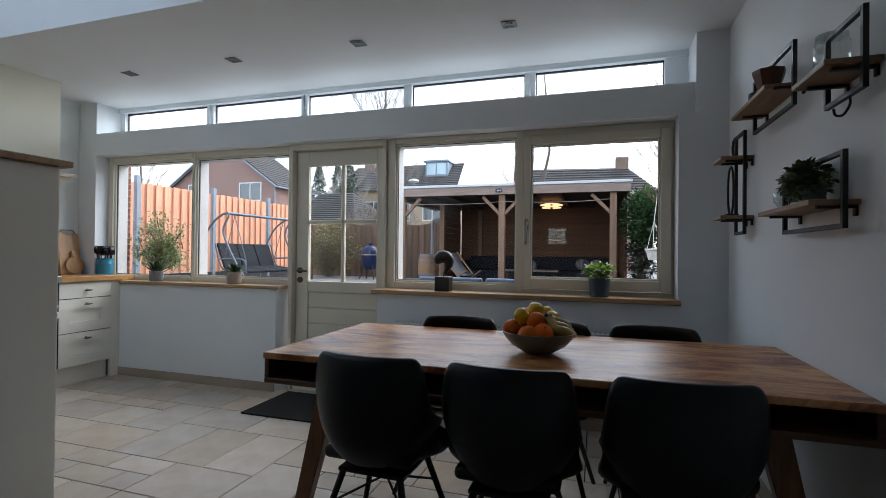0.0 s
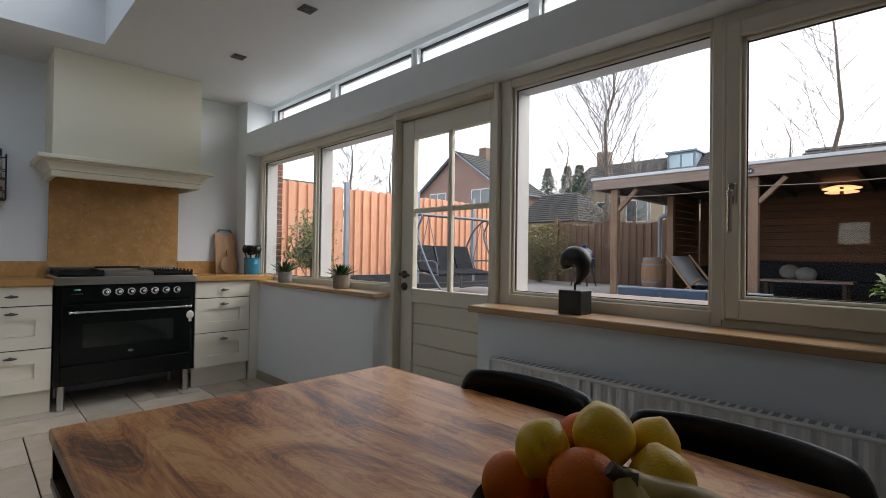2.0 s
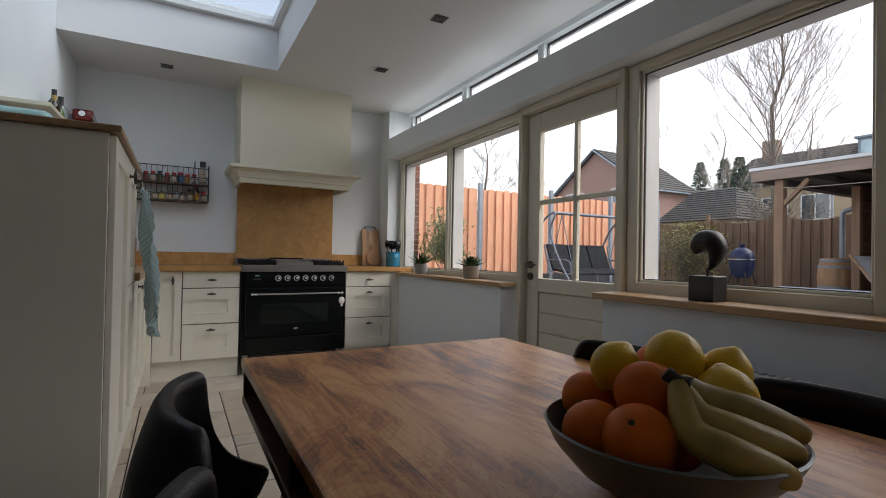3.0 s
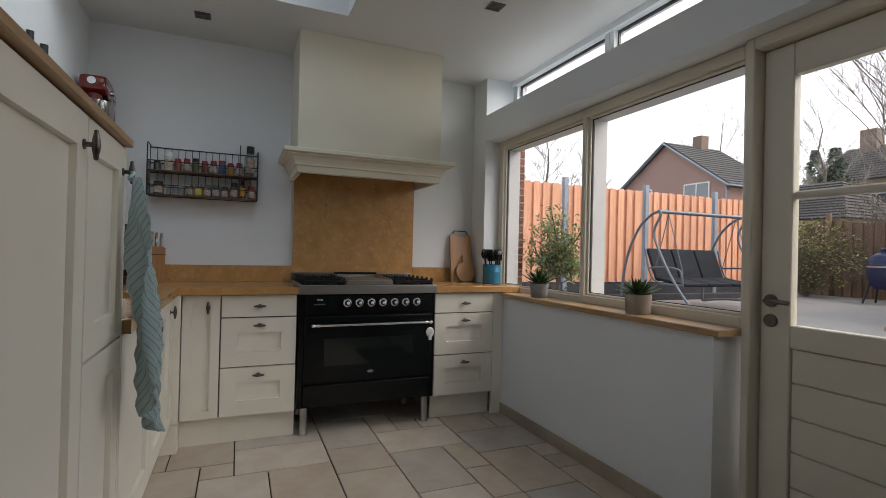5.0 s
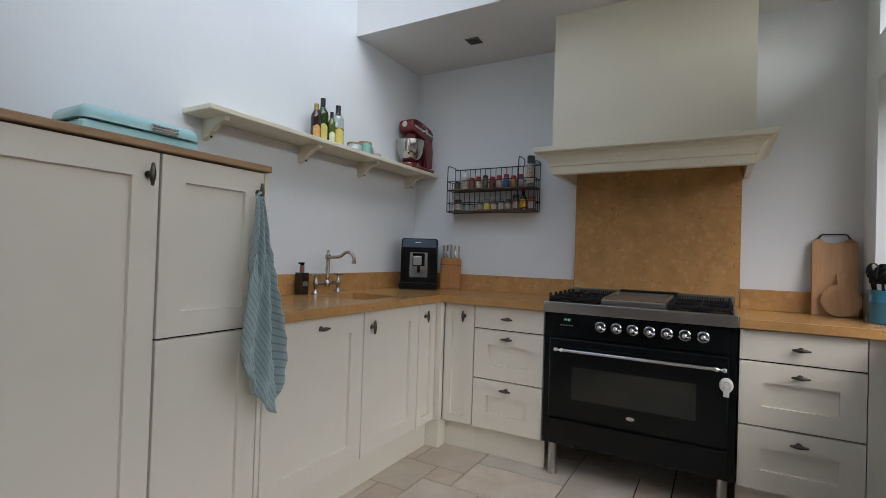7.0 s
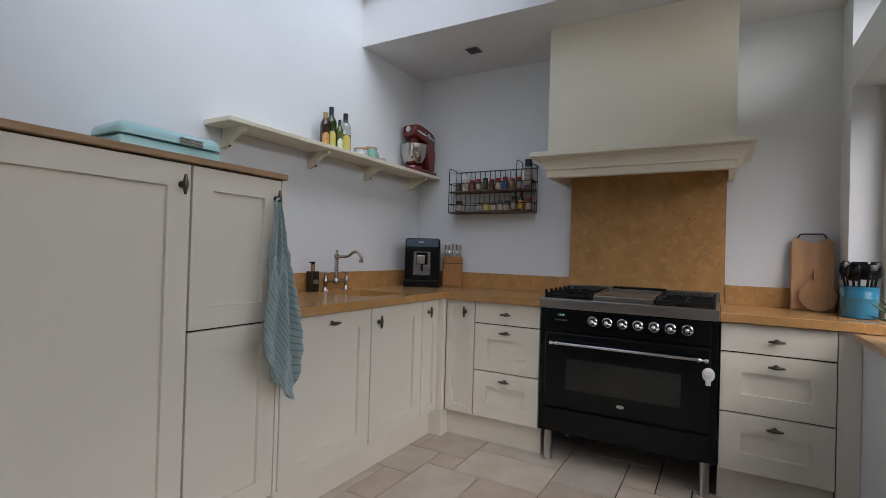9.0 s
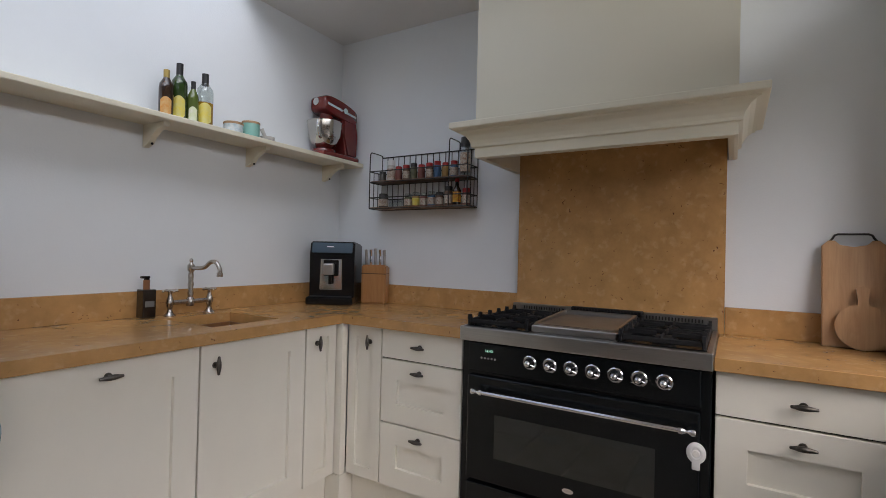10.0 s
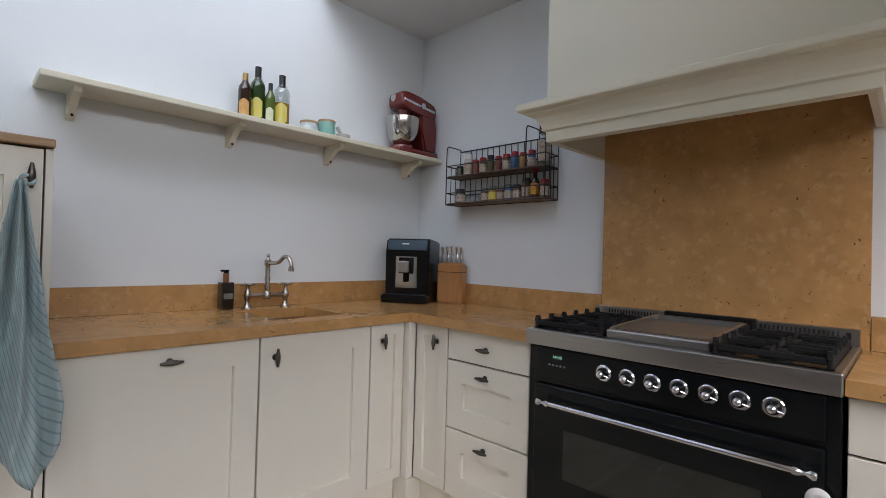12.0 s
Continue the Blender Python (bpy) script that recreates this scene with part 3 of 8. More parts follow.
# clerestory lights under the ceiling
DARKF = mat("dark aluminium", (0.03, 0.03, 0.035), 0.4)
for i, (a, b) in enumerate([(-4.60, -3.565), (-3.485, -2.52), (-2.455, -1.535), (-1.465, -0.535), (-0.455, 0.45)]):
    w = thing("window_%d" % (i + 5), "narrow fixed clerestory window under the ceiling", "window", kind="structure")
    bm = B()
    z0, z1, y0 = 2.335, 2.575, 3.72
    a0 = -4.66 if i == 0 else a - 0.037
    b0 = 0.60 if i == 4 else b + 0.037
    for lo, hi in [((a0, y0, 2.312), (a, 3.80, z1)), ((b, y0, 2.312), (b0, 3.80, z1)), ((a, y0, 2.312), (b, 3.80, z0))]:
        box(bm, lo, hi)
    part("window_frame", bm, WHITE, w)
    bm = B()
    for lo, hi in [((a, 3.752, z1 - 0.014), (b, 3.768, z1)), ((a, 3.752, z0), (a + 0.008, 3.768, z1 - 0.014)), ((b - 0.008, 3.752, z0), (b, 3.768, z1 - 0.014)), ((a + 0.008, 3.752, z0), (b - 0.008, 3.768, z0 + 0.012))]:
        box(bm, lo, hi)
    part("gasket", bm, DARKF, w)
    part("pane", bx((a + 0.008, 3.757, z0 + 0.012), (b - 0.008, 3.763, z1 - 0.014)), PANE, w)

# front window of the living room, behind the walker
w = thing("window_10", "plain white framed front window of the living room", "window", kind="structure")
bm = B()
for lo, hi in [((-1.50, -8.2, 1.45), (-1.44, -8.1, 2.05)), ((-0.91, -8.2, 1.45), (-0.85, -8.1, 2.05)), ((-1.44, -8.2, 1.45), (-0.91, -8.1, 1.51)), ((-1.44, -8.2, 1.99), (-0.91, -8.1, 2.05))]:
    box(bm, lo, hi)
part("window_frame", bm, WHITE, w)
part("pane", bx((-1.44, -8.155, 1.51), (-0.91, -8.149, 1.99)), PANE, w)

# ---- garden door ----
door = thing("door_1", "cream wooden half-glazed garden door, closed", "door", kind="structure")
DX0, DX1, DZ1 = -2.49, -1.655, 2.045
bm = B()
box(bm, (-2.53, YF - 0.03, 0.0), (DX0 - 0.004, 3.74, 2.10), 0.004)
box(bm, (DX1 + 0.004, YF - 0.03, 0.0), (-1.62, 3.74, 2.10), 0.004)
box(bm, (DX0 - 0.004, YF - 0.03, DZ1 + 0.005), (DX1 + 0.004, 3.74, 2.10), 0.004)
box(bm, (DX0 - 0.004, YF, -0.012), (DX1 + 0.004, 3.79, 0.035), 0.004)
part("door_frame", bm, FRAME, door)
bm = B()
gx0, gx1, gz0, gz1, yd = -2.372, -1.725, 0.93, 1.918, 3.63
box(bm, (DX0, yd, 0.04), (gx0, yd + 0.045, DZ1), 0.004)
box(bm, (gx1, yd, 0.04), (DX1, yd + 0.045, DZ1), 0.004)
box(bm, (gx0, yd, gz1), (gx1, yd + 0.045, DZ1), 0.004)
box(bm, (gx0, yd, gz0 - 0.09), (gx1, yd + 0.045, gz0), 0.004)
box(bm, (gx0, yd, 0.04), (gx1, yd + 0.045, 0.16), 0.004)
part("leaf", bm, FRAME, door)
bm = B()
gm = (gx0 + gx1) / 2 + 0.005
box(bm, (gm - 0.016, yd + 0.004, gz0), (gm + 0.016, yd + 0.04, gz1), 0.006)
box(bm, (gx0, yd + 0.006, 1.425), (gm - 0.016, yd + 0.038, 1.457), 0.006)
box(bm, (gm + 0.016, yd + 0.006, 1.425), (gx1, yd + 0.038, 1.457), 0.006)
part("glazing_bar", bm, FRAME, door)
for a, b, c, d in [(gx0, gm - .016, gz0, 1.425), (gm + .016, gx1, gz0, 1.425), (gx0, gm - .016, 1.457, gz1), (gm + .016, gx1, 1.457, gz1)]:
    part("pane", bx((a, yd + 0.02, c), (b, yd + 0.025, d)), PANE, door)
# unseen sheet added so that no daylight leaks between the panel boards
part("panel_backing", bx((gx0, yd + 0.0355, 0.16), (gx1, yd + 0.044, gz0 - 0.09)), FRAME, door)
for k in range(5):
    z = 0.16 + k * 0.136
    part("panel_board", bx((gx0, yd + 0.012, z + 0.001), (gx1, yd + 0.035, z + 0.135), 0.005), FRAME, door)
bm = B()
for z in (1.02, 0.94):
    rod(bm, (-2.445, yd, z), (-2.445, yd - 0.010, z), 0.026, seg=20)
rod(bm, (-2.445, yd - 0.010, 1.02), (-2.445, yd - 0.045, 1.02), 0.008)
tube(bm, bend([(-2.445, yd - 0.045, 1.02), (-2.41, yd - 0.05, 1.022), (-2.35, yd - 0.047, 1.018)]), 0.009)
part("door_handle", bm, PEWTER, door, "dark metal door lever and lock rosette", smooth=40)
for z in (1.75, 0.98, 0.3):
    bm = B()
    rod(bm, (DX1 + 0.012, yd - 0.012, z - 0.05), (DX1 + 0.012, yd - 0.012, z + 0.05), 0.009)
    part("hinge", bm, NICKEL, door, smooth=40)

# window boards and skirting
solid("window_sill_kitchen", bx((-4.30, 3.435, 0.864), (-2.53, YF + 0.01, 0.893), 0.004), SILL, "narrow oak window board under the kitchen windows", "window sill", "structure")
solid("window_sill_dining", bx((-1.655, 3.385, 0.864), (0.515, YF - 0.005, 0.897), 0.004), SILL, "oak window board above the radiator", "window sill", "structure")
solid("baseboard_kitchen", bx((-4.36, YN - 0.012, 0.0), (-2.575, YN - 0.0005, 0.075), 0.002), SKIRT, "beige tile skirting", "baseboard", "structure")
solid("baseboard_dining", bx((-1.62, 3.418, 0.0), (XE, 3.4295, 0.075), 0.002), SKIRT, "beige tile skirting", "baseboard", "structure")
solid("baseboard_east", bx((XE - 0.012, -8.0, 0.0), (XE - 0.0005, 3.418, 0.075), 0.002), SKIRT, "beige tile skirting", "baseboard", "structure")

# ---- kitchen cabinets ----
RW = Matrix.Rotation(radians(90), 4, 'Z')      # fronts that face east
RS = Matrix.Rotation(radians(180), 4, 'Z')     # fronts that face north


def pull(parent, x, z, upright):
    """A spindle-shaped pewter pull on a short stem; the front lies at y = 0."""
    bm = B()
    rod(bm, (x, 0, z), (x, -0.018, z), 0.006, seg=8)
    rod(bm, (x, 0, z), (x, -0.003, z), 0.012, seg=12)
    prof = [(0.0, -0.036), (0.0045, -0.034), (0.006, -0.024), (0.0085, -0.012), (0.0095, 0), (0.0085, 0.012), (0.006, 0.024), (0.0045, 0.034), (0.0, 0.036)]
    m = Matrix.Translation((x, -0.024, z)) @ (Matrix() if upright else Matrix.Rotation(radians(90), 4, 'Y'))
    lathe(bm, prof, m=m, seg=12)
    part("handle", bm, PEWTER, parent, "dark pewter pull", smooth=50)


def front(unit, name, x0, x1, z0, z1, knob=None, upright=True, stile=0.075, plain=False, rail=None):
    """A shaker door or drawer front: bevelled frame round a sunken panel."""
    g = 0.0036
    bm = B()
    a, b, c, d = x0 + g, x1 - g, z0 + g, z1 - g
    if plain:
        box(bm, (a, 0, c), (b, 0.02, d), 0.002)
    else:
        s, r = stile, rail or stile
        ring = lambda x0_, x1_, z0_, z1_, y_: [bm.verts.new(q) for q in ((x0_, y_, z0_), (x1_, y_, z0_), (x1_, y_, z1_), (x0_, y_, z1_))]
        e = 0.0015
        rings = [ring(a, b, c, d, 0.02), ring(a, b, c, d, e), ring(a + e, b - e, c + e, d - e, 0.0), ring(a + s, b - s, c + r, d - r, 0.0), ring(a + s + 0.001, b - s - 0.001, c + r + 0.001, d - r - 0.001, 0.015)]
        for p, q in zip(rings, rings[1:]):
            for k in range(4):
                bm.faces.new((p[k], p[(k + 1) % 4], q[(k + 1) % 4], q[k]))
        bm.faces.new(rings[-1])
        bm.faces.new(rings[0][::-1])
    f = part(name, bm, CREAM, unit)
    if knob:
        pull(f, knob[0], knob[1], upright)
    return f


def carcass(unit, x0, x1, z0, z1, depth, plinth=True):
    bm = B()
    box(bm, (x0 + 0.002, 0.024, z0), (x1 - 0.002, depth, z1))
    part("carcass", bm, CREAM, unit)
    part("shadow_gap", bx((x0 + 0.0005, 0.0205, z0 + 0.004), (x1 - 0.0005, 0.0235, z1 - 0.004)), GAP, unit)
    if plinth:
        part("plinth", bx((x0, 0.055, 0.0), (x1, 0.073, z0 - 0.002)), CREAM, unit)


Z0, ZT = 0.165, 0.899
DW, DS = 0.566, 0.577          # depth of the two runs behind the fronts


def unit_w(y0):
    return Matrix.Translation((FX, y0, 0)) @ RW


def unit_s(x0):
    return Matrix.Translation((x0, FY, 0)) @ RS


# narrow corner door and drawers on the cooker wall; local x runs along the wall
u = thing("base_cabinet", "narrow cream shaker base cabinet in the kitchen corner", "cabinet", unit_w(1.337), "base cabinets")
carcass(u, 0, 0.208, Z0, ZT, DW)
front(u, "door", 0, 0.208, Z0, ZT, (0.140, 0.825), True, 0.05)
u = thing("drawer_cabinet", "cream shaker cabinet with three drawers beside the cooker", "cabinet", unit_w(1.545), "base cabinets")
carcass(u, 0, 0.438, Z0, ZT, DW)
front(u, "drawer", 0, 0.438, 0.760, ZT, (0.217, 0.829), False, plain=True)
front(u, "drawer", 0, 0.438, 0.461, 0.760, (0.217, 0.712), False, 0.09)
front(u, "drawer", 0, 0.438, Z0, 0.461, (0.217, 0.412), False, 0.09)
u = thing("drawer_cabinet", "cream shaker cabinet with three drawers under the window corner", "cabinet", unit_w(2.915), "base cabinets")
carcass(u, 0, 0.468, Z0, ZT, DW)
front(u, "drawer", 0, 0.468, 0.752, ZT, (0.235, 0.822), False, plain=True)
front(u, "drawer", 0, 0.468, 0.455, 0.752, (0.235, 0.700), False, 0.09)
front(u, "drawer", 0, 0.468, Z0, 0.455, (0.235, 0.400), False, 0.09)
part("filler", bx((0.469, 0.006, 0.0), (0.553, 0.03, ZT)), CREAM, u)

# sink run; local x runs from the tall units to the corner
u = thing("dishwasher_front", "cream shaker panel hiding a dishwasher", "dishwasher", unit_s(-2.95), "base cabinets")
carcass(u, 0, 0.614, Z0, ZT, DS)
front(u, "door", 0, 0.614, Z0, ZT, (0.31, 0.849), False, 0.09)
u = thing("sink_cabinet", "cream shaker cabinet under the sink", "cabinet", unit_s(-3.564), "base cabinets")
bm = B()
box(bm, (0.002, 0.024, Z0), (0.509, DS, 0.70))
part("carcass", bm, CREAM, u)
part("shadow_gap", bx((0.0005, 0.0205, Z0), (0.5105, 0.0235, ZT - 0.004)), GAP, u)
part("plinth", bx((0, 0.055, 0.0), (0.511, 0.073, Z0 - 0.002)), CREAM, u)
front(u, "door", 0, 0.511, Z0, ZT, (0.060, 0.817), True, 0.085)
u = thing("base_cabinet", "narrow cream shaker corner cabinet beside the sink", "cabinet", unit_s(-4.075), "base cabinets")
carcass(u, 0, 0.199, Z0, ZT, DS)
front(u, "door", 0, 0.199, Z0, ZT, (0.068, 0.822), True, 0.05)
bm = B()
box(bm, (-4.316, 1.262, Z0), (-4.277, 1.336, ZT), 0.002)
box(bm, (-4.371, 1.245, 0.0), (-4.276, 1.336, Z0 - 0.003))
solid("corner_post", bm, CREAM, "cream filler post in the corner of the base cabinets", "filler panel")

# tall units with an oak top
TALLZ = 1.486
u = thing("tall_cabinet", "cream shaker tall cabinet with upper and lower door", "cabinet", unit_s(-2.53), "tall cabinets")
carcass(u, 0, 0.398, Z0, TALLZ, DS)
front(u, "door", 0, 0.398, 0.897, TALLZ, (0.368, 1.405), True, 0.08)
front(u, "door", 0, 0.398, Z0, 0.897, None, True, 0.08)
part("side_panel", bx((0.399, 0.0, 0.0), (0.418, DS, TALLZ), 0.001), CREAM, u)
u = thing("tall_cabinet", "wide cream shaker tall cabinet with one door", "cabinet", unit_s(-1.925), "tall cabinets")
carcass(u, 0, 0.604, Z0, TALLZ, DS)
front(u, "door", 0, 0.604, Z0, TALLZ, (0.567, 1.41), True, 0.08)
part("side_panel", bx((-0.022, 0.021, 0.0), (-0.001, DS, TALLZ), 0.001), CREAM, u)
solid("cabinet_top_board", bx((-2.948, YS + 0.001, TALLZ + 0.002), (-1.882, 1.318, TALLZ + 0.026), 0.003), OAK, "oiled oak board on top of the tall cabinets", "worktop")

# stone worktop with a cut-out for the sink, upstands and splashback
bm = B()
SX0, SX1, SY0, SY1 = -3.99, -3.665, 0.865, 1.215
E = -4.283
NF = 1.325
for lo, hi in [((XW + 0.001, YS + 0.001, 0), (SX0, NF, 0)), ((SX0, YS + 0.001, 0), (SX1, SY0, 0)), ((SX0, SY1, 0), (SX1, NF, 0)), ((SX1, YS + 0.001, 0), (-2.949, NF, 0)), ((XW + 0.001, NF, 0), (E, 1.984, 0))]:
    box(bm, (lo[0], lo[1], 0.901), (hi[0], hi[1], CT))
bmesh.ops.remove_doubles(bm, verts=bm.verts, dist=0.0005)
solid("worktop", bm, STONE, "polished yellow limestone worktop with a sink cut-out", "worktop")
solid("worktop", bx((XW + 0.001, 2.914, 0.901), (E, 3.469, CT), 0.002), STONE, "polished yellow limestone worktop beside the cooker", "worktop")
bm = B()
box(bm, (-4.659, 3.4705, 0.895), (-4.30, 3.598, CT - 0.004), 0.002)
solid("worktop_return", bm, STONE, "yellow limestone ledge running into the window niche", "worktop")
solid("upstand", bx((XW + 0.021, YS + 0.0005, CT + 0.0005), (-2.949, YS + 0.02, 1.058), 0.001), STONE, "yellow limestone upstand behind the sink", "upstand", "structure")
solid("upstand_west", bx((XW + 0.0005, YS + 0.0005, CT + 0.0005), (XW + 0.02, 1.996, 1.058), 0.001), STONE, "yellow limestone upstand beside the cooker", "upstand", "structure")
solid("upstand_north", bx((XW + 0.0005, 2.934, CT + 0.0005), (XW + 0.02, 3.4695, 1.058), 0.001), STONE, "yellow limestone upstand in the window corner", "upstand", "structure")
solid("splashback", bx((XW + 0.0005, 1.998, 0.90), (XW + 0.022, 2.932, 1.86), 0.001), STONE, "tall yellow fossil limestone splashback behind the cooker", "splashback", "structure")

# undermount sink
bm = B()
t = 0.012
for lo, hi in [((SX0 - t, SY0 - t, 0.74), (SX0 - 0.001, SY1 + t, 0.9)), ((SX1 + 0.001, SY0 - t, 0.74), (SX1 + t, SY1 + t, 0.9)), ((SX0, SY0 - t, 0.74), (SX1, SY0, 0.9)), ((SX0, SY1, 0.74), (SX1, SY1 + t, 0.9)), ((SX0, SY0, 0.74), (SX1, SY1, 0.752))]:
    box(bm, lo, hi)
snk = thing("sink", "small undermount stone-coloured sink", "sink")
part("basin", bm, mat("brown stone composite", (0.25, 0.115, 0.045), 0.4, var=0.2, scale=40), snk)
bm = B()
lathe(bm, [(0.0, 0.753), (0.035, 0.753), (0.04, 0.757), (0.0, 0.757)], (-3.83, 1.04, 0), 20)
part("drain", bm, CHROME, snk, smooth=40)
bm = B()
for k in (-1, 0, 1):
    rod(bm, (-3.83 + k * 0.02, SY0 - 0.0005, 0.88), (-3.83 + k * 0.02, SY0 + 0.002, 0.88), 0.006)
part("overflow", bm, GAP, snk)


# extractor hood with a moulded mantel
hood = thing("extractor_hood", "cream painted chimney hood with a moulded mantel over the cooker", "hood")
bm = B()
box(bm, (XW + 0.0005, 1.968, 1.84), (-4.41, 2.968, ZC - 0.001))
part("chimney", bm, HOODP, hood)
bm = B()


def collar(bm, o, z0, z1, o2=None):
    """One step of the moulding: a frame that stands o before the chimney, o2 at its upper edge."""
    o2 = o if o2 is None else o2
    y0, y1, xf = 1.968, 2.968, -4.41
    rings = []
    for oo, z in ((o, z0), (o2, z1)):
        rings.append([bm.verts.new(p) for p in ((XW + 0.0005, y0 - oo, z), (xf + oo, y0 - oo, z), (xf + oo, y1 + oo, z), (XW + 0.0005, y1 + oo, z))])
    a, b = rings
    for i in range(3):
        bm.faces.new((a[i], a[i + 1], b[i + 1], b[i]))
    return rings


profile = [(-0.012, 1.682), (0.0, 1.685), (0.002, 1.726), (0.014, 1.730), (0.014, 1.741), (0.020, 1.756), (0.034, 1.777), (0.050, 1.789), (0.062, 1.792), (0.062, 1.798), (0.085, 1.802), (0.088, 1.806), (0.088, 1.826), (0.085, 1.830), (-0.002, 1.842)]
for (o, z), (o2, z2) in zip(profile, profile[1:]):
    collar(bm, o, z, z2, o2)
box(bm, (XW + 0.0005, 1.975, 1.684), (-4.425, 1.998, 1.835))
box(bm, (XW + 0.0005, 2.938, 1.684), (-4.425, 2.961, 1.835))
box(bm, (-4.445, 1.975, 1.682), (-4.425, 2.961, 1.835))
bmesh.ops.remove_doubles(bm, verts=bm.verts, dist=0.0002)
part("mantel", bm, HOODP, hood)
part("filter_plate", bx((XW + 0.023, 1.999, 1.80), (-4.446, 2.937, 1.83)), STEEL, hood, "steel filter plate inside the hood")

# ---- dining table ----
table = thing("dining_table", "solid acacia dining table with open box compartments and splayed legs", "table")
TX0, TX1, TY0, TY1, TZ = -1.295, 0.782, 1.665, 2.57, 0.772
part("tabletop", bx((TX0, TY0, TZ - 0.026), (TX1, TY1, TZ), 0.004, 2), ACACIA, table, "honey-brown acacia top with dark figure")
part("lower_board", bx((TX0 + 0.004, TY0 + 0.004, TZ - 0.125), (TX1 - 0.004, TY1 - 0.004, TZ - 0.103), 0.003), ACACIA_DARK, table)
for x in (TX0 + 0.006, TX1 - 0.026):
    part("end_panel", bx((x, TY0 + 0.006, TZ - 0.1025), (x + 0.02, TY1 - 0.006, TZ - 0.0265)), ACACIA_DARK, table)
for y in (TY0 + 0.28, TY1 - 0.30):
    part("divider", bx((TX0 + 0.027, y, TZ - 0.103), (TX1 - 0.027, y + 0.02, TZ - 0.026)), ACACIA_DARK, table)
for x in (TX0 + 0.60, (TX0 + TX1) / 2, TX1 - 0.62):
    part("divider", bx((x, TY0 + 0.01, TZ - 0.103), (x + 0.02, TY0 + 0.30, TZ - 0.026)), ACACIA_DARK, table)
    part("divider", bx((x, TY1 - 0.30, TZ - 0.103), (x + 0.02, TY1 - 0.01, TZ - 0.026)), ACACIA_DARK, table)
for sx, x in ((-1, TX0 + 0.25), (1, TX1 - 0.25)):
    for sy, y in ((-1, TY0 + 0.13), (1, TY1 - 0.13)):
        bm = B()
        top, bot = TZ - 0.125, 0.0
        a = [bm.verts.new((x + dx * 0.045, y + dy * 0.035, top)) for dx, dy in ((-1, -1), (1, -1), (1, 1), (-1, 1))]
        b = [bm.verts.new((x + sx * 0.14 + dx * 0.028, y + sy * 0.05 + dy * 0.022, bot)) for dx, dy in ((-1, -1), (1, -1), (1, 1), (-1, 1))]
        bm.faces.new(a)
        bm.faces.new(b[::-1])
        for i in range(4):
            bm.faces.new((a[i], b[i], b[(i + 1) % 4], a[(i + 1) % 4]))
        bmesh.ops.bevel(bm, geom=list(bm.edges), offset=0.005, segments=2, affect='EDGES')
        part("leg", bm, TEAK, table)

# ---- garden ground: one sheet with the house cut out ----
PAVING = mat("grey paving", (0.26, 0.255, 0.245), 0.85, var=0.25, scale=1.5, bump=0.4, bump_scale=25)
bm = B()
R = 400
for lo, hi in [((-R, 3.795), (R, R)), ((-R, -R), (-5.25, 3.795)), ((1.15, -R), (R, 3.795)), ((-5.25, -R), (1.15, -8.35))]:
    vs = [bm.verts.new((x, y, GZ)) for x, y in ((lo[0], lo[1]), (hi[0], lo[1]), (hi[0], hi[1]), (lo[0], hi[1]))]
    bm.faces.new(vs)
solid("ground", bm, PAVING, "grey paved garden terrace", "ground", "structure")

# ---- range cooker ----
DISPLAY = bpy.data.materials.new("green digits")
DISPLAY.use_nodes = True
DISPLAY.node_tree.nodes["Principled BSDF"].inputs["Emission Color"].default_value = (0.1, 0.8, 0.45, 1)
DISPLAY.node_tree.nodes["Principled BSDF"].inputs["Emission Strength"].default_value = 0.18
OVENGLASS = mat("dark oven glass", (0.008, 0.012, 0.011), 0.06, spec=0.6, coat=0.4)
cooker = thing("range_cooker", "black enamel range cooker with steel hob and chrome knobs", "cooker")
CY0, CY1, CX = 1.989, 2.909, -4.290
bm = B()
box(bm, (XW + 0.024, CY0, 0.178), (CX - 0.012, CY1, 0.898), 0.003)
part("body", bm, BLACK, cooker)
part("control_panel", bx((CX - 0.012, CY0 + 0.035, 0.775), (CX + 0.004, CY1 - 0.03, 0.893), 0.004, 2), BLACK, cooker)
od = part("oven_door", bx((CX - 0.012, CY0 + 0.035, 0.335), (CX + 0.010, CY1 - 0.03, 0.760), 0.008, 3), BLACK, cooker)
part("oven_window", bx((CX + 0.010, 2.15, 0.44), (CX + 0.0112, 2.745, 0.615), 0.0005), OVENGLASS, od, "dark glass oven window")
bm = B()
rod(bm, (CX + 0.050, 2.10, 0.705), (CX + 0.050, 2.83, 0.705), 0.0085, seg=14)
for y, s in ((2.10, -1), (2.83, 1)):
    rod(bm, (CX + 0.010, y, 0.705), (CX + 0.050, y, 0.705), 0.008, seg=12)
    lathe(bm, [(0.0, -0.012), (0.012, -0.012), (0.0125, -0.002), (0.008, 0.004), (0.006, 0.010), (0.006, 0.016), (0.011, 0.022), (0.0125, 0.029), (0.010, 0.037), (0.0, 0.041)],
          m=Matrix.Translation((CX + 0.050, y, 0.705)) @ Matrix.Rotation(radians(-90 * s), 4, 'X'), seg=14)
part("handle", bm, CHROME, od, "chrome towel-rail handle", smooth=45)
bm = B()
lathe(bm, [(0.0, 0.0), (0.022, 0.0), (0.021, 0.003), (0.0, 0.004)], m=Matrix.Translation((CX + 0.010, 2.452, 0.392)) @ Matrix.Rotation(radians(90), 4, 'Y'), seg=24, sx=0.45)
part("badge", bm, CHROME, od, "small oval metal badge", smooth=45)
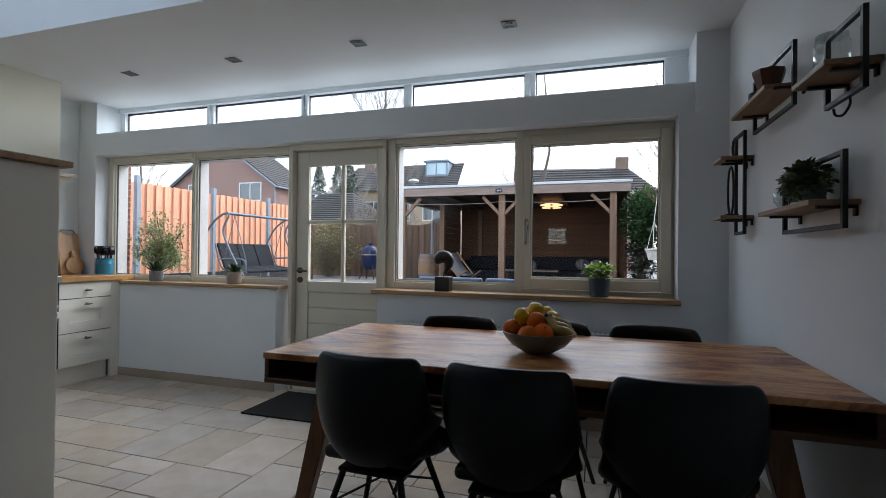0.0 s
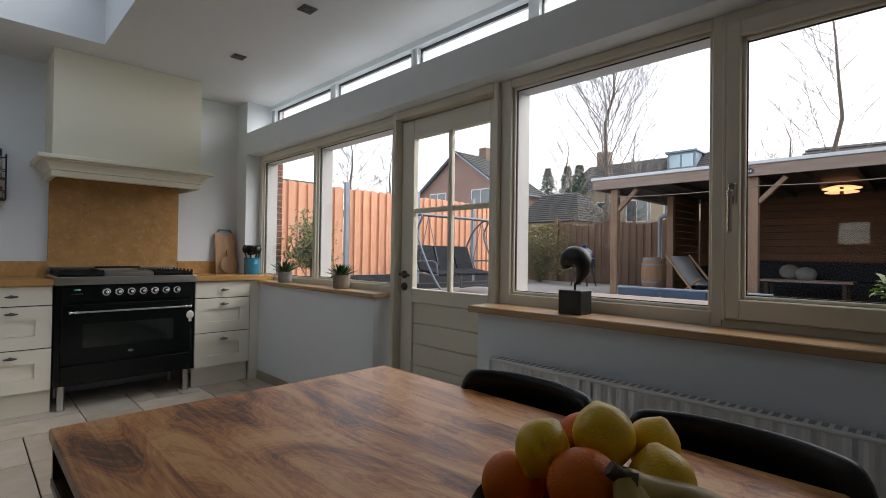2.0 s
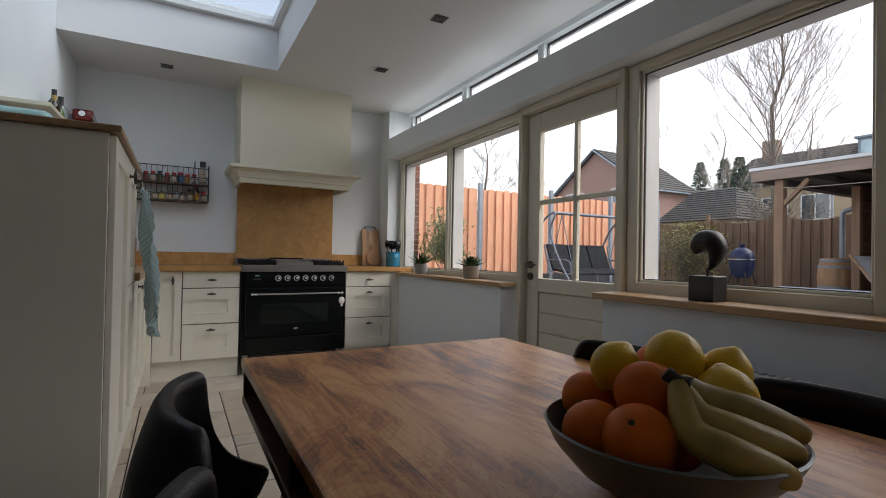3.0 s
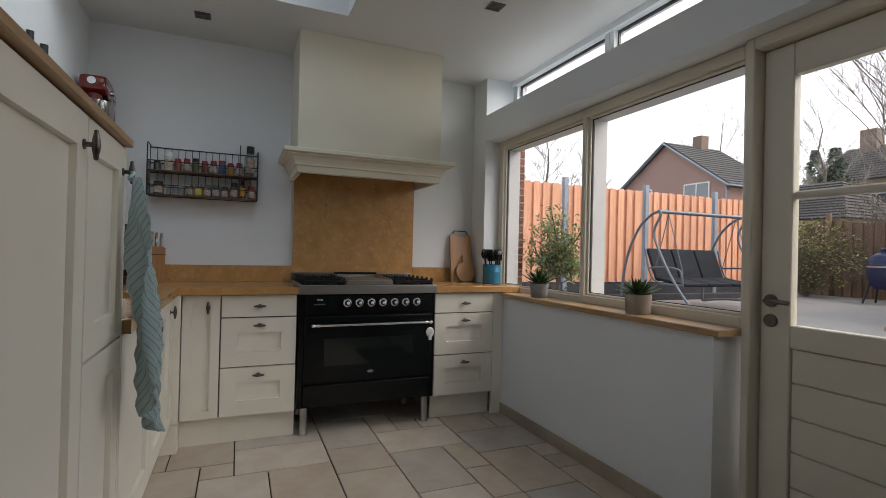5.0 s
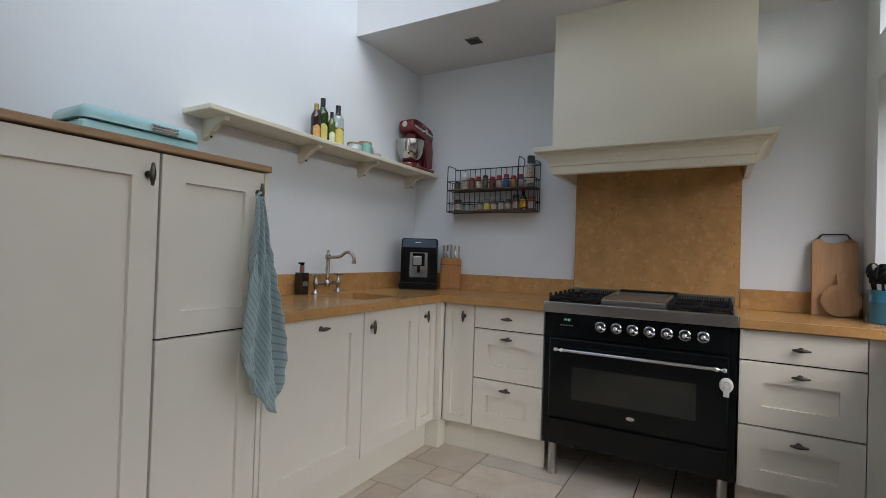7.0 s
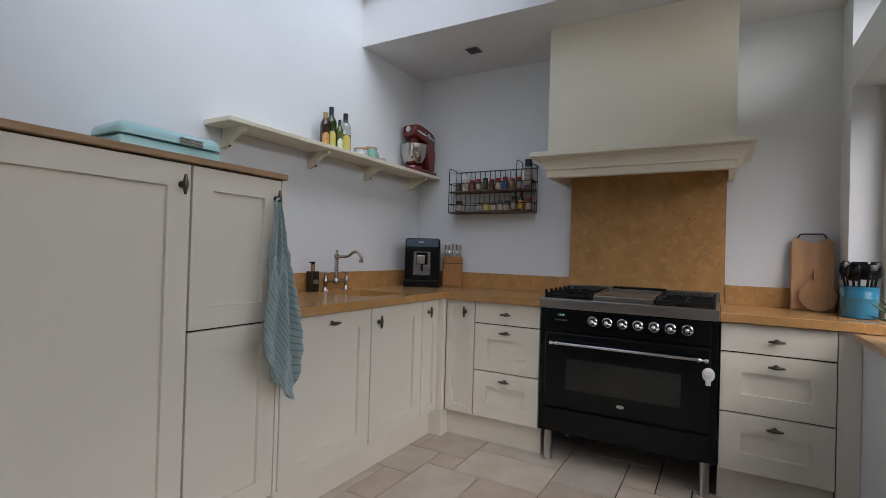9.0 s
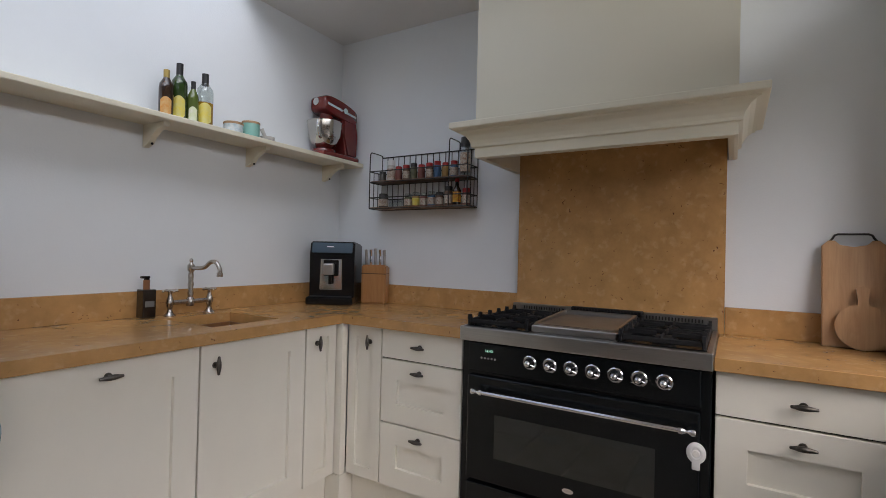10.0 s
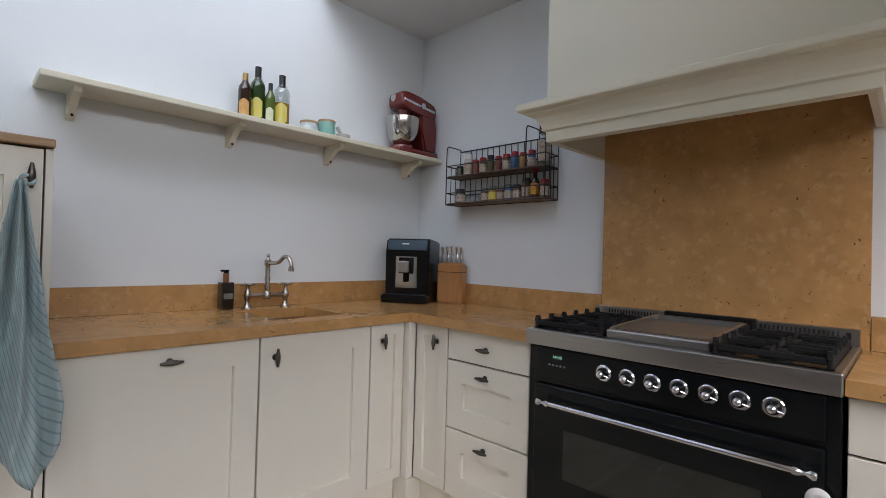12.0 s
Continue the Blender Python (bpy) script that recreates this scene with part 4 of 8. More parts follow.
part("lower_drawer", bx((CX - 0.012, CY0 + 0.035, 0.19), (CX + 0.006, CY1 - 0.03, 0.322), 0.006, 2), BLACK, cooker)
for i in range(7):
    y = 2.292 + i * 0.0795
    m = Matrix.Translation((CX + 0.004, y, 0.841)) @ Matrix.Rotation(radians(90), 4, 'Y')
    bm = B()
    lathe(bm, [(0.0, 0.0), (0.027, 0.0), (0.0275, 0.004), (0.024, 0.007), (0.019, 0.007)], m=m, seg=24)
    k = part("knob", bm, CHROME, cooker, smooth=40)
    bm = B()
    lathe(bm, [(0.019, 0.006), (0.018, 0.014), (0.012, 0.017), (0.0115, 0.024), (0.0, 0.024)], m=m, seg=20)
    part("knob_collar", bm, BLACK, k, smooth=40)
    bm = B()
    ball(bm, m @ Vector((0, 0, 0.029)), 0.0135)
    rod(bm, m @ Vector((0, 0.0, 0.026)), m @ Vector((0.009, 0.021, 0.012)), 0.003, seg=6)
    part("knob_grip", bm, CHROME, k, smooth=60)
cu = bpy.data.curves.new("clock_digits", 'FONT')
cu.body, cu.size, cu.align_x = "14:40", 0.017, 'CENTER'
cu.materials.append(DISPLAY)
dig = new("clock_digits", cu)
dig.parent = cooker
dig.matrix_basis = Matrix.Translation((CX + 0.0045, 2.115, 0.858)) @ Matrix.Rotation(radians(90), 4, 'Z') @ Matrix.Rotation(radians(90), 4, 'X')
for k in range(5):
    bm = B()
    rod(bm, (CX + 0.003, 2.085 + k * 0.015, 0.834), (CX + 0.007, 2.085 + k * 0.015, 0.834), 0.004, seg=10)
    part("button", bm, STEEL, cooker, smooth=40)
bm = B()
box(bm, (XW + 0.024, CY0 - 0.003, 0.899), (CX + 0.016, CY1 + 0.003, 0.957), 0.004, 2)
part("hob", bm, STEEL, cooker, "brushed steel hob")
bm = B()
box(bm, (XW + 0.024, CY0, 0.957), (XW + 0.05, CY1, 1.012), 0.003)
part("backguard", bm, STEEL, cooker)
for a, b in ((CY0 + 0.06, CY0 + 0.28), (CY1 - 0.28, CY1 - 0.05)):
    bm = B()
    y = a
    while y < b:
        box(bm, (XW + 0.0495, y, 0.985), (XW + 0.0515, y + 0.006, 1.001))
        y += 0.013
    tagged(part("vent_slots", bm, GAP, cooker), kind="stuff")
bm = B()
box(bm, (XW + 0.05, 2.30, 0.957), (XW + 0.085, 2.62, 1.018), 0.004)
for k in range(22):
    box(bm, (XW + 0.085, 2.306 + k * 0.0143, 0.995), (XW + 0.09, 2.312 + k * 0.0143, 1.014))
part("rear_grille", bm, IRON, cooker)
bm = B()
box(bm, (-4.76, 2.285, 0.957), (-4.31, 2.605, 0.985), 0.004)
box(bm, (-4.76, 2.285, 0.985), (-4.745, 2.605, 1.006), 0.003)
prism(bm, [(-4.75, 0.985), (-4.335, 0.985), (-4.36, 0.992), (-4.75, 1.006)], 2.285, 2.297)
prism(bm, [(-4.75, 0.985), (-4.335, 0.985), (-4.36, 0.992), (-4.75, 1.006)], 2.593, 2.605)
part("griddle", bm, STEEL, cooker, "flat steel griddle plate")
part("griddle_plate", bx((-4.74, 2.302, 0.9855), (-4.345, 2.588, 0.988)), mat("griddle steel, seasoned", (0.36, 0.35, 0.34), 0.38, 0.9, var=0.3, scale=6), cooker)
for y0, y1 in ((CY0 + 0.02, 2.275), (2.615, CY1 - 0.02)):
    ym = (y0 + y1) / 2
    part("burner_tray", bx((-4.805, y0 - 0.004, 0.9575), (-4.296, y1 + 0.004, 0.9605), 0.001), BLACK, cooker)
    for xc in (-4.66, -4.41):
        bm = B()
        lathe(bm, [(0.0, 0.957), (0.055, 0.957), (0.055, 0.966), (0.04, 0.969), (0.04, 0.978), (0.0, 0.980)], (xc, ym, 0), 20)
        part("burner", bm, IRON, cooker, smooth=40)
    bm = B()
    for y in (y0, y1 - 0.012):
        box(bm, (-4.80, y, 0.957), (-4.30, y + 0.012, 0.986), 0.003)
    for x in (-4.80, -4.545, -4.312):
        box(bm, (x, y0 + 0.012, 0.968), (x + 0.012, y1 - 0.012, 0.986), 0.003)
    for xc in (-4.66, -4.41):
        for dx, dy in ((1, 0), (-1, 0), (0, 1), (0, -1)):
            a = (xc + dx * 0.03, ym + dy * 0.03)
            b = (xc + dx * 0.105, ym + dy * 0.115)
            box(bm, (min(a[0], b[0]) - 0.004, min(a[1], b[1]) - 0.004, 0.978), (max(a[0], b[0]) + 0.004, max(a[1], b[1]) + 0.004, 0.994), 0.002)
    for y in (y0 + 0.006, y1 - 0.006):
        for k in range(6):
            xk = -4.79 + k * 0.096
            prism(bm, [(xk - 0.013, 0.984), (xk + 0.013, 0.984), (xk + 0.006, 1.004), (xk - 0.006, 1.004)], y - 0.006, y + 0.006)
    part("pan_support", bm, IRON, cooker)
for y in (CY0 + 0.05, CY1 - 0.05):
    for x in (XW + 0.12, CX - 0.055):
        bm = B()
        lathe(bm, [(0.0, 0.0), (0.026, 0.0), (0.026, 0.01), (0.023, 0.014), (0.023, 0.178)], (x, y, 0), 16)
        part("leg", bm, STEEL, cooker, smooth=40)
HWHITE = mat("white plastic", (0.75, 0.75, 0.74), 0.35)
hh = thing("child_lock", "white heart-shaped plastic child lock stuck on the cooker", "child lock")
m = Matrix.Translation((CX + 0.0105, 2.868, 0.63)) @ Matrix.Rotation(radians(90), 4, 'Y')
bm = B()
lathe(bm, [(0.0, 0.0), (0.028, 0.0), (0.029, 0.003), (0.025, 0.007), (0.016, 0.008), (0.014, 0.005), (0.0, 0.005)], m=m, seg=24, sx=1.2)
box(bm, (CX + 0.0105, 2.856, 0.575), (CX + 0.018, 2.880, 0.61), 0.003)
part("plate", bm, HWHITE, hh, smooth=40)
bm = B()
lathe(bm, [(0.011, 0.005), (0.011, 0.010), (0.009, 0.012), (0.0, 0.012)], m=m, seg=16)
part("button", bm, OFFWHITE, hh, smooth=40)

# ---- on the worktop ----
tap = thing("kitchen_tap", "brushed nickel bridge tap with cross handles", "tap")
TXC, TYC = -3.828, 0.800
bm = B()
rod(bm, (TXC + 0.095, TYC, 1.005), (TXC - 0.095, TYC, 1.005), 0.011, seg=12)
part("bridge", bm, NICKEL, tap, smooth=40)
bm = B()
lathe(bm, [(0.0, 0.985), (0.017, 0.985), (0.019, 1.0), (0.017, 1.018), (0.011, 1.025), (0.0135, 1.045), (0.010, 1.06), (0.0135, 1.085), (0.0105, 1.10), (0.0125, 1.125), (0.010, 1.14), (0.016, 1.15), (0.016, 1.172), (0.009, 1.18), (0.006, 1.187), (0.009, 1.194), (0.006, 1.202), (0.0, 1.205)], (TXC, TYC, 0), 16)
part("column", bm, NICKEL, tap, smooth=40)
bm = B()
pts = bend([(TXC, TYC, 1.160), (TXC - 0.006, TYC + 0.04, 1.160), (TXC - 0.012, TYC + 0.085, 1.166), (TXC - 0.018, TYC + 0.12, 1.190), (TXC - 0.023, TYC + 0.152, 1.190), (TXC - 0.026, TYC + 0.175, 1.162), (TXC - 0.026, TYC + 0.177, 1.142)])
tube(bm, pts, 0.0095, 12)
rod(bm, (TXC - 0.026, TYC + 0.177, 1.144), (TXC - 0.026, TYC + 0.177, 1.126), 0.013, seg=14)
part("spout", bm, NICKEL, tap, smooth=50)
for s in (-1, 1):
    x = TXC + s * 0.095
    bm = B()
    lathe(bm, [(0.0, CT), (0.025, CT), (0.025, CT + 0.004), (0.014, CT + 0.016), (0.010, CT + 0.03), (0.014, 0.99), (0.018, 1.005), (0.014, 1.022), (0.009, 1.035), (0.009, 1.05), (0.012, 1.055), (0.0, 1.062)], (x, TYC, 0), 16)
    pl = part("pillar", bm, NICKEL, tap, smooth=40)
    bm = B()
    rod(bm, (x - 0.03, TYC, 1.058), (x + 0.03, TYC, 1.058), 0.005, seg=8)
    rod(bm, (x, TYC - 0.03, 1.058), (x, TYC + 0.03, 1.058), 0.005, seg=8)
    for dx, dy in ((1, 0), (-1, 0), (0, 1), (0, -1)):
        ball(bm, (x + dx * 0.03, TYC + dy * 0.03, 1.058), 0.007, seg=10)
    part("cross_handle", bm, NICKEL, pl, smooth=50)

AMBER = mat("dark brown bottle", (0.020, 0.014, 0.011), 0.12, coat=0.4)
soap = thing("soap_dispenser", "square dark soap bottle with a brown pump", "soap dispenser")
part("bottle", bx((-3.665, 0.760, CT + 0.0005), (-3.610, 0.815, CT + 0.125), 0.004, 2), AMBER, soap)
part("label", bx((-3.657, 0.8151, CT + 0.05), (-3.618, 0.8158, CT + 0.075)), mat("grey print", (0.16, 0.16, 0.15), 0.6), soap)
bm = B()
rod(bm, (-3.637, 0.787, CT + 0.125), (-3.637, 0.787, CT + 0.165), 0.013, seg=14)
part("collar", bm, mat("copper collar", (0.30, 0.14, 0.07), 0.35, 0.6), soap, smooth=40)
bm = B()
rod(bm, (-3.637, 0.787, CT + 0.165), (-3.637, 0.787, CT + 0.172), 0.011, seg=14)
box(bm, (-3.648, 0.778, CT + 0.172), (-3.612, 0.797, CT + 0.182), 0.003)
part("pump", bm, PLASTIC, soap)

# coffee machine, turned towards the sink
# the display's blue is a painted reflection, held in the base colour
CMD = mat("display glass with painted reflection", (0.05, 0.085, 0.12), 0.12, coat=0.6)
cm = thing("coffee_machine", "black bean-to-cup coffee machine with a chrome outlet panel", "coffee machine", Matrix.Translation((-4.655, 0.925, CT + 0.0005)) @ Matrix.Rotation(radians(119), 4, 'Z'))
bm = B()
prism(bm, [(-0.10, 0.012), (0.12, 0.012), (0.12, 0.350), (-0.072, 0.364), (-0.088, 0.358), (-0.104, 0.290)], -0.13, 0.13, "x")
bmesh.ops.bevel(bm, geom=list(bm.edges), offset=0.008, segments=3, affect='EDGES')
part("body", bm, PLASTIC, cm)
part("drip_tray", bx((-0.135, -0.155, 0.0), (0.135, 0.10, 0.045), 0.010, 3), PLASTIC, cm)
part("tray_trim", bx((-0.12, -0.152, 0.045), (0.12, -0.10, 0.049), 0.001), BLACKM, cm)
bm = B()
obox(bm, Matrix.Translation((0, -0.0975, 0.326)) @ Matrix.Rotation(radians(-13), 4, 'X'), (0.236, 0.008, 0.060), 0.003)
part("display", bm, CMD, cm, "control display with a bluish reflection in its colour")
part("display_trim", bx((-0.128, -0.106, 0.288), (0.128, -0.0995, 0.293), 0.001), PLASTIC, cm)
part("outlet_panel", bx((-0.068, -0.1045, 0.085), (0.062, -0.0995, 0.265), 0.004), CHROME, cm, "mirror-finish panel")
bm = B()
box(bm, (-0.046, -0.112, 0.165), (0.040, -0.104, 0.256), 0.003)
part("outlet_recess", bm, PLASTIC, cm)
bm = B()
box(bm, (-0.040, -0.145, 0.172), (0.020, -0.112, 0.236), 0.006, 2)
part("outlet_hood", bm, STEEL, cm)
bm = B()
box(bm, (-0.010, -0.135, 0.118), (0.008, -0.112, 0.172), 0.003)
part("spout", bm, PLASTIC, cm)
bm = B()
box(bm, (-0.03, -0.1035, 0.330), (0.01, -0.1005, 0.336))
part("lettering", bm, mat("white print", (0.7, 0.72, 0.74), 0.5), cm)

kb = thing("knife_block", "beech knife block with steel-handled knives", "knife block", Matrix.Translation((-4.805, 1.105, CT + 0.0005)) @ Matrix.Rotation(radians(114), 4, 'Z'))
bm = B()
prism(bm, [(-0.05, 0.0), (0.05, 0.0), (0.053, 0.222), (-0.053, 0.232)], -0.074, 0.074, "x")
bmesh.ops.bevel(bm, geom=list(bm.edges), offset=0.008, segments=3, affect='EDGES')
part("block", bm, wood("oiled beech", (0.33, 0.145, 0.05), (0.47, 0.235, 0.095), (0, 0, 1), 1.6, 0.35, 0.8), kb, smooth=40)
part("seam", bx((-0.0745, -0.0535, 0.176), (0.0745, 0.044, 0.181), 0.0015), mat("brown glue line", (0.06, 0.025, 0.012), 0.6), kb)
for i in range(5):
    x = -0.056 + i * 0.028
    bm = B()
    a = Vector((x, -0.005 + 0.008 * (i % 2), 0.21))
    tube(bm, bend([a, a + Vector((0, -0.008, 0.045)), a + Vector((0, -0.006, 0.075)), a + Vector((0, -0.02, 0.118 - 0.004 * abs(i - 2)))]), 0.009, 8)
    part("knife", bm, CHROME if i % 2 else STEEL, kb, smooth=50)

# cutting boards by the window corner
cb = thing("cutting_board", "large beech chopping board with a black iron grip", "cutting board", Matrix.Translation((-4.795, 3.345, CT + 0.0005)) @ Matrix.Rotation(radians(88), 4, 'Z') @ Matrix.Rotation(radians(-9), 4, 'X'))
bm = B()
w, hgt = 0.095, 0.40
out = [(-w, 0.0), (w, 0.0), (w, hgt - 0.02), (w - 0.02, hgt), (0.055, hgt), (0.04, hgt - 0.02), (0.0, hgt - 0.028), (-0.04, hgt - 0.02), (-0.055, hgt), (-w + 0.02, hgt), (-w, hgt - 0.02)]
prism(bm, out, -0.011, 0.011, "y")
bmesh.ops.bevel(bm, geom=[e for e in bm.edges if abs(e.verts[0].co.y - e.verts[1].co.y) < 1e-6], offset=0.003, segments=2, affect='EDGES')
part("board", bm, BEECH, cb)
bm = B()
tube(bm, [(-0.07, 0.0, hgt - 0.002), (-0.062, 0, hgt + 0.008), (-0.055, 0, hgt + 0.022), (-0.045, 0, hgt + 0.026), (0.045, 0, hgt + 0.026), (0.055, 0, hgt + 0.022), (0.062, 0, hgt + 0.008), (0.07, 0, hgt - 0.002)], 0.004, 8)
part("grip", bm, BLACKM, cb, "black iron grip", smooth=50)
m = Matrix.Translation((-4.757, 3.365, CT + 0.0005)) @ Matrix.Rotation(radians(87), 4, 'Z') @ Matrix.Rotation(radians(-11), 4, 'X')
bm = B()
out = []
for k in range(40):
    a = math.pi / 2 + 0.2 + (2 * math.pi - 0.4) * k / 39
    out.append((0.082 * math.cos(a), 0.082 + 0.082 * math.sin(a)))
out += [(0.014, 0.175), (0.019, 0.222), (0.0, 0.232), (-0.019, 0.222), (-0.014, 0.175)]
prism(bm, out, -0.008, 0.008, "y")
solid("serving_board", bm, BEECH, "small round beech board with a short handle", "cutting board", m=m)

# utensil pot
POT = mat("turquoise enamel", (0.012, 0.20, 0.34), 0.22, var=0.12, scale=5, coat=0.4)
up = thing("utensil_pot", "turquoise enamel pot filled with black kitchen utensils", "utensil pot", Matrix.Translation((-4.565, 3.500, CT + 0.0005)))
bm = B()
lathe(bm, [(0.0, 0.0), (0.068, 0.0), (0.072, 0.004), (0.073, 0.095), (0.0745, 0.098), (0.073, 0.101), (0.0745, 0.108), (0.073, 0.111), (0.0745, 0.118), (0.073, 0.121), (0.0735, 0.148), (0.075, 0.152), (0.071, 0.152), (0.069, 0.148), (0.068, 0.012), (0.0, 0.01)], seg=32)
part("pot", bm, POT, up, smooth=40)
random.seed(3)
for k in range(7):
    a = k * 0.9 + 0.3
    d = Vector((math.cos(a) * 0.05, math.sin(a) * 0.05, 0))
    top = d * 1.35 + Vector((0, 0, 0.205 + 0.03 * random.random()))
    bm = B()
    rod(bm, d * 0.6 + Vector((0, 0, 0.012)), top, 0.0055, seg=8)
    m = Matrix.Translation(top + Vector((0, 0, 0.012))) @ Matrix.Rotation(a + 1.2, 4, 'Z')
    if k % 3 == 0:
        obox(bm, m, (0.066, 0.006, 0.075), 0.005)
    elif k % 3 == 1:
        ball(bm, m.translation, 0.033, (1.0, 0.45, 1.25), 12, Matrix.Rotation(a + 1.2, 3, 'Z'))
    else:
        for j in range(4):
            rod(bm, m @ Vector((-0.024 + j * 0.016, 0, -0.03)), m @ Vector((-0.026 + j * 0.0175, 0, 0.045)), 0.0035, seg=6)
        obox(bm, m @ Matrix.Translation((0, 0, -0.03)), (0.058, 0.007, 0.014), 0.003)
    part("utensil", bm, PLASTIC, up, smooth=50)


# ---- shelf over the sink ----
SHZ = 1.79
sh = thing("wall_shelf", "long cream wall shelf on shaped brackets above the sink", "shelf")
part("board", bx((XW + 0.001, YS + 0.001, SHZ), (-2.945, 0.922, SHZ + 0.024), 0.003), HOODP, sh)
for x in (-3.057, -3.65, -4.175, -4.735):
    bm = B()
    prism(bm, [(YS + 0.001, SHZ), (0.885, SHZ), (0.880, SHZ - 0.02), (0.83, SHZ - 0.032), (0.79, SHZ - 0.056), (0.765, SHZ - 0.085), (YS + 0.001, SHZ - 0.098)], x - 0.013, x + 0.013, "x")
    br_ = part("bracket", bm, HOODP, sh)
    bm = B()
    rod(bm, (x, 0.772, SHZ - 0.083), (x, 0.776, SHZ - 0.087), 0.005, seg=8)
    part("screw", bm, IRON, br_)

GREENGLASS = mat("dark green bottle glass", (0.018, 0.045, 0.008), 0.08, coat=0.5)
BROWNGLASS = mat("brown bottle glass", (0.028, 0.012, 0.005), 0.08, coat=0.5)
OIL = mat("golden oil", (0.30, 0.16, 0.012), 0.08, coat=0.5)
CLEAR = JARGLASS
PALEOIL = mat("pale oil", (0.085, 0.12, 0.025), 0.08, coat=0.4)
CAP = mat("black cap", (0.015, 0.015, 0.016), 0.35)
GOLDCAP = mat("gold foil", (0.42, 0.30, 0.10), 0.35, 0.7)
LABY = mat("yellow label", (0.72, 0.56, 0.04), 0.55, scale=40, color2=(0.62, 0.56, 0.22))
LABO = mat("orange and white label", (0.58, 0.22, 0.02), 0.55, scale=45, color2=(0.60, 0.40, 0.18))
LABG = mat("pale green label", (0.60, 0.66, 0.36), 0.55, scale=50, color2=(0.72, 0.74, 0.60))
LABB = mat("pale blue label", (0.25, 0.48, 0.50), 0.55)


def bottle(x, y, r, hb, hn, glass, cap, label_mat, text, square=False, fill=None):
    z = SHZ + 0.0245
    b = thing("bottle", text, "bottle", Matrix.Translation((x, y, z)), "bottles on the shelf")
    bm = B()
    nr = r * 0.34
    prof = [(0.0, 0.0), (r * 0.94, 0.0), (r, 0.006), (r, hb), (r * 0.93, hb + 0.018), (r * 0.6, hb + 0.036), (nr, hb + 0.052), (nr, hn)]
    m = Matrix.Rotation(radians(20), 4, 'Z')
    if fill:
        lathe(bm, [(0, 0), (r * 0.94, 0), (r, 0.006), (r, hb * 0.72), (0, hb * 0.72)], m=m, seg=20)
        part("contents", bm, fill, b, smooth=35)
        bm = B()
        lathe(bm, [(r, hb * 0.722)] + prof[3:], m=m, seg=20)
        part("glass", bm, glass, b, smooth=35)
    else:
        lathe(bm, prof, m=m, seg=20)
        part("glass", bm, glass, b, smooth=35)
    bm = B()
    lathe(bm, [(nr * 1.02, hn - 0.055), (nr * 1.25, hn - 0.054), (nr * 1.25, hn), (0.0, hn + 0.002)], seg=16)
    part("cap", bm, cap, b, smooth=35)
    bm = B()
    n = 12
    top, bot = [], []
    for k in range(n + 1):
        a = radians(15) + radians(90) * k / n
        top.append(bm.verts.new((math.cos(a) * r * 1.012, math.sin(a) * r * 1.012, hb * (0.60 + 0.10 * math.sin(math.pi * k / n)))))
        bot.append(bm.verts.new((math.cos(a) * r * 1.012, math.sin(a) * r * 1.012, hb * (0.20 - 0.10 * math.sin(math.pi * k / n)))))
    for k in range(n):
        bm.faces.new((bot[k], bot[k + 1], top[k + 1], top[k]))
    part("label", bm, label_mat, b, smooth=60)


bottle(-3.690, 0.800, 0.030, 0.140, 0.222, BROWNGLASS, GOLDCAP, LABO, "brown glass bottle with an orange label and gold neck")
bottle(-3.757, 0.785, 0.034, 0.175, 0.275, GREENGLASS, CAP, LABY, "tall dark green oil bottle with a yellow label")
bottle(-3.808, 0.810, 0.024, 0.122, 0.205, PALEOIL, CAP, LABG, "small pale green oil bottle with a black cap")
bottle(-3.872, 0.800, 0.037, 0.170, 0.262, CLEAR, CAP, LABY, "clear bottle half filled with golden oil", fill=OIL)
MINT = mat("mint ceramic", (0.22, 0.48, 0.42), 0.3, var=0.08, scale=20)
PATT = mat("white and blue patterned ceramic", (0.72, 0.73, 0.72), 0.3, scale=55, color2=(0.36, 0.50, 0.56))
LIDW = mat("wooden lid", (0.42, 0.26, 0.14), 0.5, var=0.2, scale=30)
for x, r, hh_, mm, text in ((-4.020, 0.046, 0.055, PATT, "low patterned storage jar with a wooden lid"), (-4.122, 0.044, 0.082, MINT, "mint green storage jar with a wooden lid")):
    j = thing("storage_jar", text, "jar", Matrix.Translation((x, 0.810, SHZ + 0.0245)), "jars on the shelf")
    bm = B()
    lathe(bm, [(0.0, 0.0), (r * 0.95, 0.0), (r, 0.005), (r, hh_), (0.0, hh_)], seg=28)
    part("jar", bm, mm, j, smooth=40)
    bm = B()
    lathe(bm, [(0.0, hh_ + 0.0003), (r * 1.03, hh_ + 0.0003), (r * 1.04, hh_ + 0.009), (r * 0.98, hh_ + 0.012), (0.0, hh_ + 0.012)], seg=28)
    part("lid", bm, LIDW, j, "flat wooden lid", smooth=40)
mo = thing("mortar", "small grey stone mortar with pestle", "mortar", Matrix.Translation((-4.215, 0.825, SHZ + 0.0245)))
MARB = mat("grey marble", (0.55, 0.52, 0.49), 0.4, var=0.25, scale=25)
bm = B()
lathe(bm, [(0.0, 0.0), (0.028, 0.0), (0.036, 0.02), (0.038, 0.035), (0.032, 0.035), (0.025, 0.015), (0.0, 0.01)], seg=24)
part("bowl", bm, MARB, mo, smooth=40)
bm = B()
tube(bm, [(0.0, 0, 0.018), (0.012, -0.006, 0.04), (0.03, -0.012, 0.075)], 0.01, 10, [0.012, 0.009, 0.011])
part("pestle", bm, MARB, mo, smooth=60)

